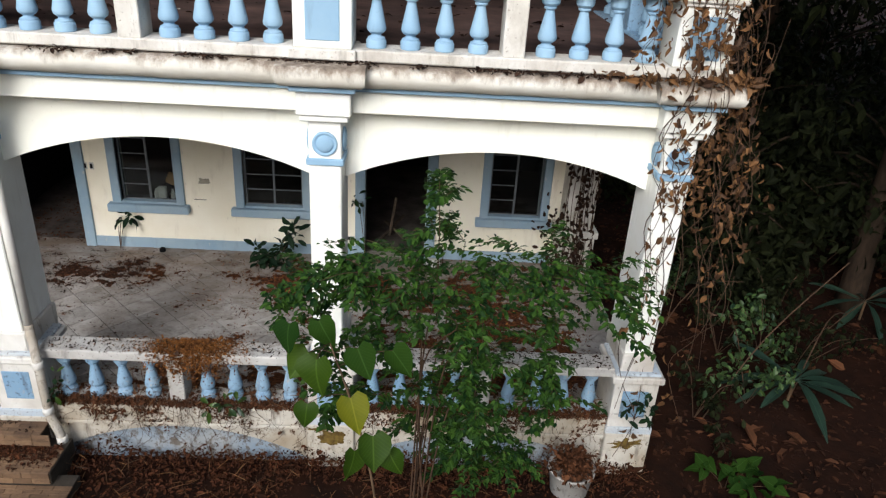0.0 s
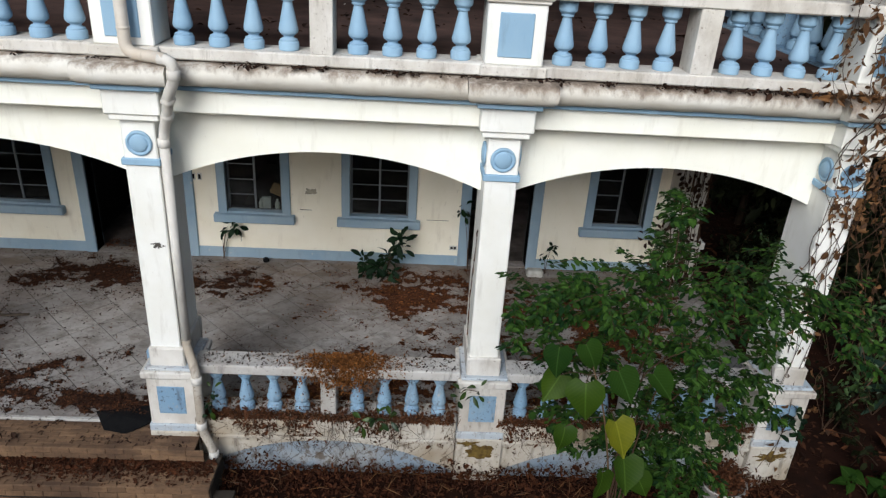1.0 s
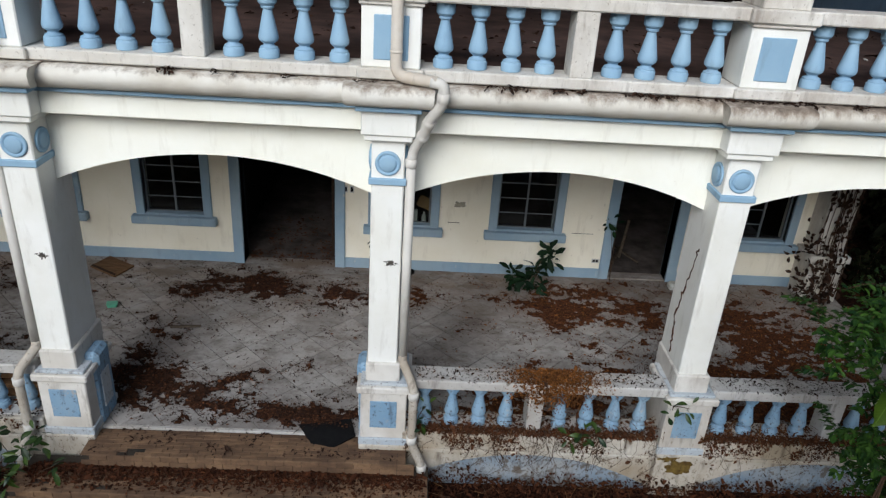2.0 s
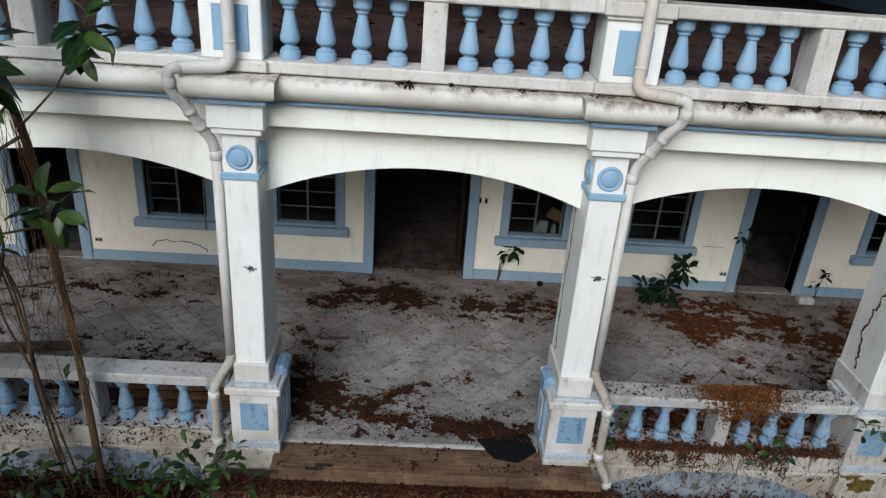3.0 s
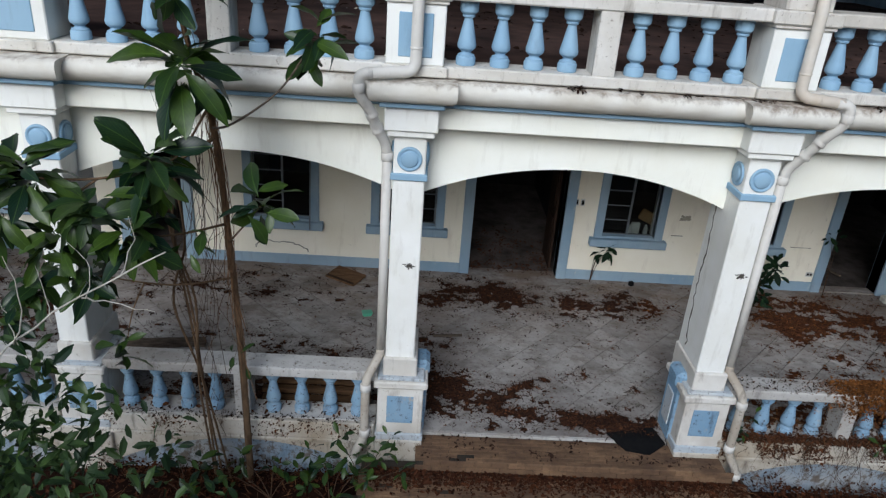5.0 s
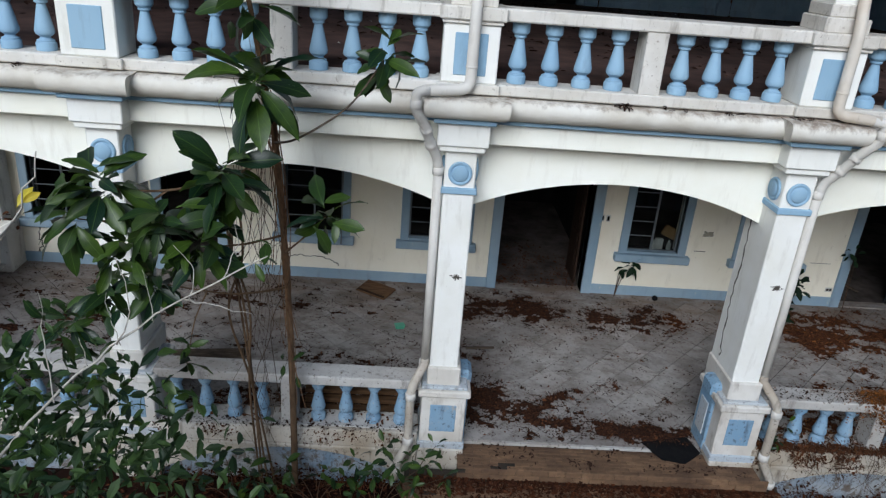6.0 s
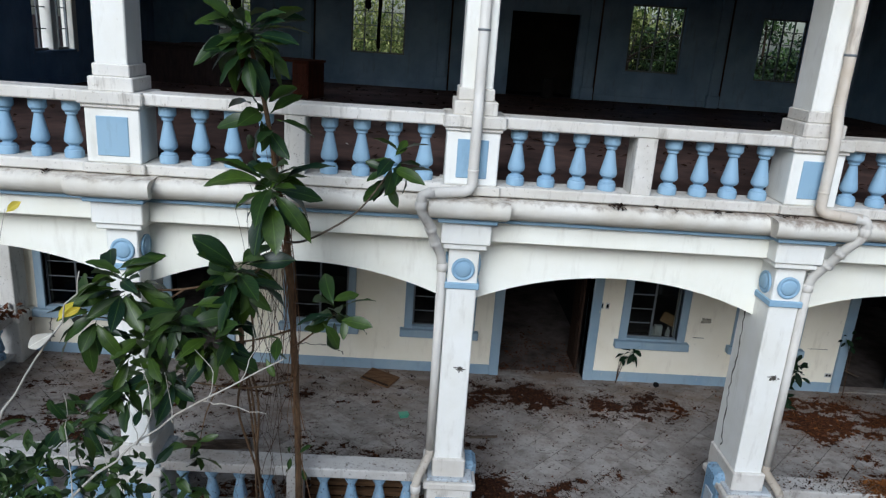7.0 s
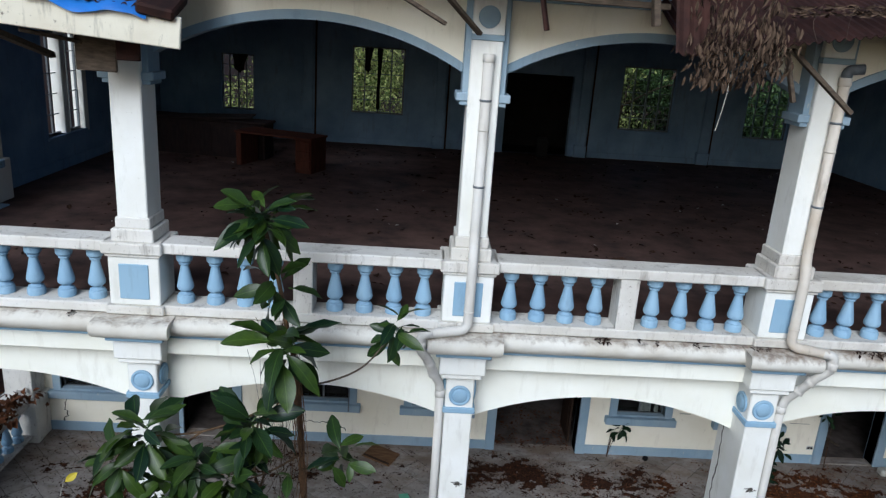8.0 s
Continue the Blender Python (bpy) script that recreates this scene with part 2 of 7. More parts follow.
tnt.links.new(tvar.outputs[0], tb.inputs["Base Color"])
tb.inputs["Roughness"].default_value = 0.75
tb.inputs["Specular IOR Level"].default_value = 0.25
bump(tnt, tb, noise_node(tnt, 35, 6, 0.65), 0.25, 0.01)
GROUT = simple("dark_grout", (0.055, 0.045, 0.035), (0.035, 0.03, 0.025), 6, 0.95)
BRICKTILE, bnt, bb = mat("tan_step_tile")
bcol = mixc(bnt, ramp(bnt, bnt.nodes.new("ShaderNodeObjectInfo").outputs["Random"], 0, 1), (0.23, 0.14, 0.08), (0.14, 0.085, 0.05))
bcol = mixc(bnt, ramp(bnt, noise_node(bnt, 1.8, 10, 0.7, (0.6, 1.5, 1)), 0.40, 0.60, 0, 0.85), bcol, (0.075, 0.045, 0.03))
bcol = mixc(bnt, ramp(bnt, noise_node(bnt, 22, 6, 0.7), 0.5, 0.75, 0, 0.6), bcol, (0.07, 0.045, 0.03))
bnt.links.new(bcol, bb.inputs["Base Color"])
bb.inputs["Roughness"].default_value = 0.8
bb.inputs["Specular IOR Level"].default_value = 0.2
bump(bnt, bb, noise_node(bnt, 40, 5, 0.6), 0.25, 0.01)
# Shade under the trees is put into the earth's near-black colour.
EARTH = simple("brown_earth_with_shade", (0.026, 0.0095, 0.005), (0.007, 0.0035, 0.0025), 2.2, 0.95, 0, 0.7, None, 0.3, 0.7, 0, 12)
PALEROAD = simple("pale_concrete", (0.6, 0.6, 0.57), (0.5, 0.49, 0.46), 0.5, 0.9)
RUST = simple("rusty_corrugated_iron", (0.058, 0.026, 0.021), (0.022, 0.013, 0.012), 3, 0.75, 0.25, 0.2, (1, 0.3, 1))
TARP = simple("blue_tarpaulin", (0.03, 0.17, 0.55), (0.02, 0.12, 0.42), 3, 0.35, 0, 0.2)
BOARD = painted("mildewed_fascia_paint", (0.74, 0.71, 0.60), (0.60, 0.55, 0.44), (0.035, 0.03, 0.028), 1.0, 0.32, (0.07, 0.06, 0.05), 0.9, 21, 0.66)
BLACKMAT = simple("black_rubber", (0.005, 0.005, 0.006), (0.009, 0.009, 0.009), 12, 0.9)
PLASTIC = simple("dirty_white_plastic", (0.62, 0.62, 0.58), (0.4, 0.38, 0.33), 7, 0.5)
GREENBIT = simple("pale_green_plastic", (0.10, 0.36, 0.22), (0.08, 0.3, 0.2), 8, 0.4)
CARD = simple("tan_card", (0.36, 0.22, 0.10), (0.26, 0.15, 0.07), 9, 0.8)
BOARDBROWN = simple("dull_brown_board", (0.16, 0.09, 0.045), (0.08, 0.045, 0.025), 6, 0.85, 0, 0.2, (0.6, 4, 4))
LITTER = simple("dead_leaf_litter", (0.105, 0.041, 0.018), (0.05, 0.021, 0.011), 8, 0.8, 0, 0.0, None, 0.3, 0.7, 0.55)
GROUNDLEAF = simple("damp_red_brown_litter", (0.07, 0.024, 0.010), (0.028, 0.011, 0.006), 8, 0.85, 0, 0.0, None, 0.3, 0.7, 0.6)
# Darker copy of the ground litter; the canopy's shade is in the colour.
FORESTLEAF = simple("forest_litter_with_shade", (0.046, 0.0175, 0.008), (0.013, 0.006, 0.004), 8, 0.9, 0, 0.0, None, 0.3, 0.7, 0.6)
MATRED = simple("matted_red_brown_leaves", (0.105, 0.036, 0.014), (0.022, 0.010, 0.006), 22, 0.9, 0, 0.9, (0.7, 1.3, 1), 0.36, 0.62, 0, 45)
MATDARK = simple("matted_rotten_leaves", (0.066, 0.026, 0.013), (0.013, 0.008, 0.006), 22, 0.9, 0, 0.9, (0.7, 1.3, 1), 0.36, 0.62, 0, 45)
LITTER_ORANGE = simple("rust_orange_dead_leaves", (0.20, 0.078, 0.020), (0.075, 0.030, 0.011), 14, 0.8, 0, 0.0, None, 0.35, 0.65, 0.55)
LITTER_DARK = simple("rotten_leaf_litter", (0.036, 0.018, 0.011), (0.02, 0.011, 0.008), 8, 0.85, 0, 0.0, None, 0.3, 0.7, 0.5)
DRYLEAF = leafy("dry_tan_leaf", (0.03, 0.014, 0.008), (0.23, 0.11, 0.040), (0.07, 0.038, 0.02), 0.7, 0.2)
DULLLEAF = leafy("grey_brown_dead_leaf", (0.010, 0.006, 0.005), (0.17, 0.115, 0.08), (0.012, 0.008, 0.006), 0.8, 0.1, spec=0.1)
MANGO = leafy("glossy_dark_leaf", (0.004, 0.018, 0.010), (0.044, 0.080, 0.009), (0.005, 0.020, 0.010), 0.36, 0.16, True, 0.32)
SHRUB = leafy("fresh_shrub_leaf", (0.005, 0.022, 0.006), (0.048, 0.105, 0.014), (0.010, 0.034, 0.008), 0.55, 0.22, spec=0.12)
# Darker copy of the glossy leaf, with shade put into its colour.
SHADELEAF = leafy("broad_leaf_with_shade", (0.003, 0.010, 0.005), (0.010, 0.028, 0.009), (0.003, 0.009, 0.005), 0.6, 0.08, True, 0.1)
ROUNDLEAF = leafy("mid_green_round_leaf", (0.006, 0.024, 0.004), (0.022, 0.052, 0.006), (0.016, 0.045, 0.006), 0.75, 0.25, True, 0.06)
LIMELEAF = leafy("lime_tinged_round_leaf", (0.018, 0.046, 0.004), (0.048, 0.088, 0.006), (0.024, 0.055, 0.006), 0.55, 0.3, True, 0.15)
HEART = leafy("yellow_green_leaf", (0.11, 0.125, 0.006), (0.15, 0.155, 0.008), (0.07, 0.09, 0.007), 0.55, 0.35, True, 0.15)
YELLOW = leafy("yellowed_leaf", (0.55, 0.42, 0.02), (0.6, 0.5, 0.05), (0.4, 0.3, 0.03), 0.5, 0.3, True)
PALELEAF = leafy("dry_white_leaf", (0.55, 0.52, 0.45), (0.6, 0.58, 0.52), (0.4, 0.36, 0.3), 0.6, 0.3, True)
# Near-black leaves carry the forest's shade in their colour.
JUNGLE = leafy("forest_leaf_with_shade", (0.005, 0.007, 0.003), (0.018, 0.022, 0.008), (0.007, 0.006, 0.003), 0.7, 0.1, spec=0.06)
JUNGLEFRESH = leafy("dull_green_leaf", (0.010, 0.028, 0.012), (0.065, 0.115, 0.03), (0.012, 0.025, 0.01), 0.5, 0.15)
# Sunlight on the leaves behind the hall is put into this pale colour.
SUNLEAF = leafy("sunlit_leaf_colour", (0.05, 0.10, 0.015), (0.52, 0.54, 0.20), (0.03, 0.06, 0.015), 0.5, 0.4)
SCREWPINE = leafy("striped_green_leaf", (0.010, 0.026, 0.017), (0.024, 0.048, 0.032), (0.008, 0.018, 0.012), 0.4, 0.15, True, 0.25)
BLOB = simple("dark_grey_mark", (0.10, 0.09, 0.075), (0.05, 0.045, 0.04), 30, 0.9)
MOSS = simple("yellow_brown_moss_stain", (0.17, 0.115, 0.03), (0.07, 0.042, 0.015), 16, 0.9)
SMUDGE = simple("faint_grey_smudge", (0.42, 0.38, 0.30), (0.26, 0.235, 0.18), 30, 0.9)
GLASSM, gnt, gb = mat("old_window_glass")
tp, gl, fr_, mx_ = (gnt.nodes.new("ShaderNode" + k) for k in ("BsdfTransparent", "BsdfGlossy", "Fresnel", "MixShader"))
tp.inputs["Color"].default_value = (0.72, 0.76, 0.76, 1)
gl.inputs["Roughness"].default_value = 0.06
gl.inputs["Color"].default_value = (0.6, 0.6, 0.6, 1)
gnt.links.new(fr_.outputs[0], mx_.inputs[0])
gnt.links.new(tp.outputs[0], mx_.inputs[1])
gnt.links.new(gl.outputs[0], mx_.inputs[2])
gnt.links.new(mx_.outputs[0], gnt.nodes["Material Output"].inputs["Surface"])

# ---- mesh helpers ----
rng = np.random.default_rng(7)


class Geo:
    """Collects corners and faces for one mesh."""

    def __init__(self):
        self.v, self.f = [], []

    def add(self, verts, faces):
        k = len(self.v)
        self.v += [tuple(p) for p in verts]
        self.f += [tuple(i + k for i in q) for q in faces]
        return self

    def box(self, x0, x1, y0, y1, z0, z1, c=0.008, m=None):
        """A box with chamfered edges."""
        c = min(c, (x1 - x0) * 0.45, (y1 - y0) * 0.45, (z1 - z0) * 0.45)
        lo, hi = (x0, y0, z0), (x1, y1, z1)
        vs, ids = [], {}
        for i in (0, 1):
            for j in (0, 1):
                for k in (0, 1):
                    s = (i, j, k)
                    for a in range(3):
                        p = []
                        for d in range(3):
                            e = hi[d] if s[d] else lo[d]
                            if d != a:
                                e += -c if s[d] else c
                            p.append(e)
                        ids[(s, a)] = len(vs)
                        vs.append(Vector(p))
        fs = []
        for a in range(3):
            b, d = (a + 1) % 3, (a + 2) % 3
            for e in (0, 1):
                ring = []
                for u, w in ((0, 0), (1, 0), (1, 1), (0, 1)):
                    s = [0, 0, 0]
                    s[a], s[b], s[d] = e, u, w
                    ring.append(ids[(tuple(s), a)])
                fs.append(ring if e else ring[::-1])
            for u in (0, 1):
                for w in (0, 1):
                    s0, s1 = [0, 0, 0], [0, 0, 0]
                    s1[a] = 1
                    s0[b] = s1[b] = u
                    s0[d] = s1[d] = w
                    s0, s1 = tuple(s0), tuple(s1)
                    ring = [ids[(s0, b)], ids[(s1, b)], ids[(s1, d)], ids[(s0, d)]]
                    fs.append(ring if u == w else ring[::-1])
        for i in (0, 1):
            for j in (0, 1):
                for k in (0, 1):
                    ring = [ids[((i, j, k), a)] for a in range(3)]
                    fs.append(ring if (i + j + k) % 2 else ring[::-1])
        if m is not None:
            vs = [m @ p for p in vs]
        return self.add(vs, fs)

    def lathe(self, prof, n=14, m=None):
        """Turns (radius, height) pairs about z."""
        vs, fs = [], []
        for r, z in prof:
            for k in range(n):
                a = 2 * math.pi * k / n
                vs.append(Vector((r * math.cos(a), r * math.sin(a), z)))
        for i in range(len(prof) - 1):
            for k in range(n):
                a, b = i * n + k, i * n + (k + 1) % n
                fs.append((a, b, b + n, a + n))
        fs.append(tuple(range(n))[::-1])
        fs.append(tuple((len(prof) - 1) * n + k for k in range(n)))
        if m is not None:
            vs = [m @ p for p in vs]
        return self.add(vs, fs)

    def tube(self, pts, radii, n=8):
        """A round tube along points; radii a number or one for each point."""
        pts = [Vector(p) for p in pts]
        if isinstance(radii, (int, float)):
            radii = [radii] * len(pts)
        vs, fs = [], []
        side = Vector((0.31, 0.87, 0.38)).normalized()
        for i, p in enumerate(pts):
            d = (pts[min(i + 1, len(pts) - 1)] - pts[max(i - 1, 0)]).normalized()
            u = side - d * side.dot(d)
            if u.length < 0.05:
                u = d.orthogonal()
            u.normalize()
            side = u
            w = d.cross(u)
            for k in range(n):
                a = 2 * math.pi * k / n
                vs.append(p + (u * math.cos(a) + w * math.sin(a)) * radii[i])
        for i in range(len(pts) - 1):
            for k in range(n):
                a, b = i * n + k, i * n + (k + 1) % n
                fs.append((a, b, b + n, a + n))
        fs.append(tuple(range(n))[::-1])
        fs.append(tuple((len(pts) - 1) * n + k for k in range(n)))
        return self.add(vs, fs)

    def mesh(self, name, material, smooth=False):
        me = bpy.data.meshes.new(name)
        me.from_pydata([tuple(p) for p in self.v], [], self.f)
        me.materials.append(material)
        if smooth:
            me.shade_smooth()
        me.update()
        return me


def smooth_path(pts, steps=5):
    """Rounds a polyline (Catmull-Rom)."""
    pts = [Vector(p) for p in pts]
    out = []
    for i in range(len(pts) - 1):
        p0, p1, p2, p3 = pts[max(i - 1, 0)], pts[i], pts[i + 1], pts[min(i + 2, len(pts) - 1)]
        for s in range(steps):
            t = s / steps
            out.append(0.5 * (2 * p1 + (p2 - p0) * t + (2 * p0 - 5 * p1 + 4 * p2 - p3) * t * t + (3 * p1 - p0 - 3 * p2 + p3) * t ** 3))
    return out + [pts[-1]]


def bent_path(pts, r=0.1, steps=5):
    """A polyline with rounded corners."""
    pts = [Vector(p) for p in pts]
    out = [pts[0]]
    for a, p, b in zip(pts, pts[1:], pts[2:]):
        u, w = a - p, b - p
        k = min(r, u.length * 0.48, w.length * 0.48)
        q0, q1 = p + u.normalized() * k, p + w.normalized() * k
        for i in range(steps + 1):
            t = i / steps
            out.append(q0.lerp(p, t).lerp(p.lerp(q1, t), t))
    return out + [pts[-1]]


def thing(name, label, category, kind="", group="", at=(0, 0, 0)):
    ob = new(name)
    ob.location = at
    return tagged(ob, label, category, group, kind)


def part(name, geo, material, parent, label="", smooth=False):
    ob = new(name, geo.mesh(name, material, smooth) if isinstance(geo, Geo) else geo)
    ob.parent = parent
    return tagged(ob, label)


def solid(name, geo, material, label, category, kind="", group="", smooth=False):
    return tagged(new(name, geo.mesh(name, material, smooth)), label, category, group, kind)


def leaf_arrays(P, D, N, length, width, curl=0.25, fold=0.25, heart=False):
    """Many leaves at once: base P, direction D, face normal N."""
    n = len(P)
    D = D / np.linalg.norm(D, axis=1, keepdims=True)
    S = np.cross(D, N)
    S /= np.linalg.norm(S, axis=1, keepdims=True) + 1e-9
    N = np.cross(S, D)
    L, W = np.asarray(length)[:, None], np.asarray(width)[:, None]
    ts = (0.0, 0.22, 0.6, 1.0) if heart else (0.0, 0.35, 0.72, 1.0)
    ws = (0.0, 1.0, 0.72, 0.0) if heart else (0.0, 0.9, 0.75, 0.0)
    cols = [P]
    for t, w in ((ts[1], ws[1]), (ts[2], ws[2])):
        mid = P + D * L * t - N * L * curl * t * t
        back = D * L * (-0.12 if heart and t == ts[1] else 0.0)
        up = N * W * 0.5 * fold
        cols += [mid - S * W * 0.5 * w + up + back, mid, mid + S * W * 0.5 * w + up + back]
    cols.append(P + D * L - N * L * curl)
    V = np.stack(cols, 1).reshape(-1, 3)
    base = np.array([(0, 2, 1), (0, 3, 2), (1, 2, 5), (1, 5, 4), (2, 3, 6), (2, 6, 5), (4, 5, 7), (5, 6, 7)])
    F = (base[None] + (np.arange(n) * 8)[:, None, None]).reshape(-1, 3)
    return V, F


def leaves_mesh(name, P, D, N, length, width, material, **k):
    V, F = leaf_arrays(np.asarray(P, float), np.asarray(D, float), np.asarray(N, float), length, width, **k)
    me = bpy.data.meshes.new(name)
    me.from_pydata(V.tolist(), [], F.tolist())
    me.materials.append(material)
    me.update()
    return me


def litter(name, P, size, material, label, category="leaf litter", tilt=0.35, slope=None):
    """Dead leaves lying about on a surface."""
    n = len(P)
    a = rng.uniform(0, 2 * np.pi, n)
    D = np.c_[np.cos(a), np.sin(a), rng.normal(0, tilt, n)]
    N = np.c_[rng.normal(0, tilt, n), rng.normal(0, tilt, n), np.ones(n)]
    s = size * rng.lognormal(0, 0.35, n)
    me = leaves_mesh(name, P, D, N, s, s * rng.uniform(0.35, 0.65, n), material, curl=0.15, fold=0.3)
    return tagged(new(name, me), label, category, kind="stuff")


# ---- the building's main lines ----
COLS = [7.2, 3.595, 0.02, -3.6, -7.26, -10.95]
WALL_Y = 4.25
SLOPE = 0.136 / 4.25
HALL_Z = 4.42
HALL_Y = 12.5
GROUND = -0.5


def floor_z(y):
    return SLOPE * max(y, 0.0)


def arch_geo(x0, x1, y0, y1, spring, crown, top, n=28, shape=2.2):
    """A wall over an arched opening."""
    g = Geo()
    mid, half = (x0 + x1) / 2, (x1 - x0) / 2
    rise = crown - spring
    R = (half * half + rise * rise) / (2 * rise)
    low = []
    for i in range(n + 1):
        x = x0 + (x1 - x0) * i / n
        low.append((x, crown - R + math.sqrt(max(R * R - (x - mid) ** 2, 0))))
    vs = []
    for x, z in low:
        vs += [(x, y0, z), (x, y0, top), (x, y1, z), (x, y1, top)]
    fs = []
    for i in range(n):
        a, b = 4 * i, 4 * i + 4
        fs += [(a, b, b + 1, a + 1), (b + 2, a + 2, a + 3, b + 3), (a + 2, b + 2, b, a), (a + 1, b + 1, b + 3, a + 3)]
    fs += [(0, 1, 3, 2), (4 * n + 2, 4 * n + 3, 4 * n + 1, 4 * n)]
    return g.add(vs, fs), low


# ground
gg = Geo()
gx = [-400, -120, -50, -25] + [-16 + 0.8 * i for i in range(50)] + [30, 50, 120, 400]
gy = [-400, -120, -40, -15] + [-9 + 0.7 * i for i in range(42)] + [26, 34, 50, 120, 400]


def ground_h(x, y):
    h = GROUND + 0.05 * noise.noise(Vector((x * 0.9, y * 0.9, 0)))
    if x > 7.6:
        h += 0.10 * noise.noise(Vector((x * 0.6, y * 0.6, 3))) + min(1.6, 0.10 * (x - 7.6)) * (1 if x < 40 else 0.4)
    if -11 < x < 7.5 and 0.0 < y < 14:
        h = GROUND - 0.15
    return h


gg.add([(x, y, ground_h(x, y)) for y in gy for x in gx],
       [(j * len(gx) + i, j * len(gx) + i + 1, (j + 1) * len(gx) + i + 1, (j + 1) * len(gx) + i) for j in range(len(gy) - 1) for i in range(len(gx) - 1)])
solid("ground", gg, EARTH, "brown earth covered in dead leaves, forest shade in its colour", "ground", "structure", smooth=True)

# ---- columns of the ground floor and the balcony ----


def medallion(parent, m):
    g = Geo().lathe([(0.128, 0), (0.128, 0.016), (0.122, 0.024), (0.104, 0.026), (0.097, 0.012), (0.087, 0.012), (0.083, 0.028), (0.075, 0.034), (0.01, 0.035)], 24, m)
    part("medallion", g, BLUE, parent, "blue round boss", True)


def lower_column(x):
    c = thing("column", "white square veranda column with blue medallions and panelled pedestal", "column", group="veranda columns")
    h = 0.165
    shaft = part("shaft", Geo().box(-h, h, 0, 0.68, 1.1, 3.9, 0.012), WHITE, c)
    part("shaft_base", Geo().box(-0.185, 0.205, -0.04, 0.7, 0.885, 1.13, 0.015), PEDLOW, c)
    part("rear_pier", Geo().box(-0.18, 0.2, 0.5, 0.695, 0.0, 0.9, 0.012), PEDLOW, c)
    part("pedestal_cap", Geo().box(-0.28, 0.34, -0.14, 0.6, 0.775, 0.865, 0.015), PEDLOW, c)
    part("cap_fillet", Geo().box(-0.24, 0.3, -0.1, 0.57, 0.861, 0.9, 0.012), BLUE_FADED, c, "worn blue fillet")
    ped = part("pedestal", Geo().box(-0.235, 0.295, -0.1, 0.56, 0.1, 0.8, 0.012), PEDLOW, c)
    part("pedestal_panel", Geo().box(-0.125, 0.185, -0.106, -0.09, 0.275, 0.655, 0.006), BLUE_OLD, ped, "blue recessed panel")
    part("plinth", Geo().box(-0.255, 0.315, -0.125, 0.58, 0.03, 0.13, 0.01), BLUE_FADED, c, "faded blue plinth")
    part("foot", Geo().box(-0.25, 0.31, -0.14, 0.6, GROUND - 0.1, 0.04, 0.012), PLINTHW, c)
    part("band", Geo().box(-0.19, 0.19, -0.03, 0.5, 3.27, 3.34, 0.008), BLUE, shaft, "blue band")
    medallion(shaft, pose(0, 0.0, 3.495, 90, 0, 0))
    medallion(shaft, pose(h, 0.19, 3.495, 0, 90, 0))
    medallion(shaft, pose(-h, 0.19, 3.495, 0, -90, 0))
    part("necking", Geo().box(-0.235, 0.235, -0.07, 0.5, 3.735, 3.80, 0.01), WHITE, c)
    cap = part("capital", Geo().box(-0.265, 0.265, -0.1, 0.5, 3.80, 4.06, 0.01), WHITE, c)
    part("capital_strip", Geo().box(-0.315, 0.315, -0.18, 0.4, 4.05, 4.10, 0.008), BLUE, cap, "blue strip")
    # ledge that breaks forward over the capital
    prof = [(-0.12, 4.10), (-0.24, 4.115), (-0.30, 4.15), (-0.33, 4.20), (-0.335, 4.26), (-0.31, 4.30), (-0.27, 4.315), (0.2, 4.33)]
    g = Geo()
    w = 0.42
    vs = []
    for y, z in prof:
        e = w - max(0.0, (4.16 - z)) * 0.8
        vs += [(-e, y, z), (e, y, z)]
    k = len(prof)
    fs = [(2 * i, 2 * i + 1, 2 * i + 3, 2 * i + 2) for i in range(k - 1)]
    fs += [tuple(2 * i for i in range(k)), tuple(2 * i + 1 for i in range(k))[::-1]]
    g.add(vs, fs)
    me_l = g.mesh("ledge", CORNICE_STAINED, True)
    me_l.set_sharp_from_angle(angle=radians(40))
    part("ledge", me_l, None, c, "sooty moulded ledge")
    c.location = (x, 0, 0)
    return c


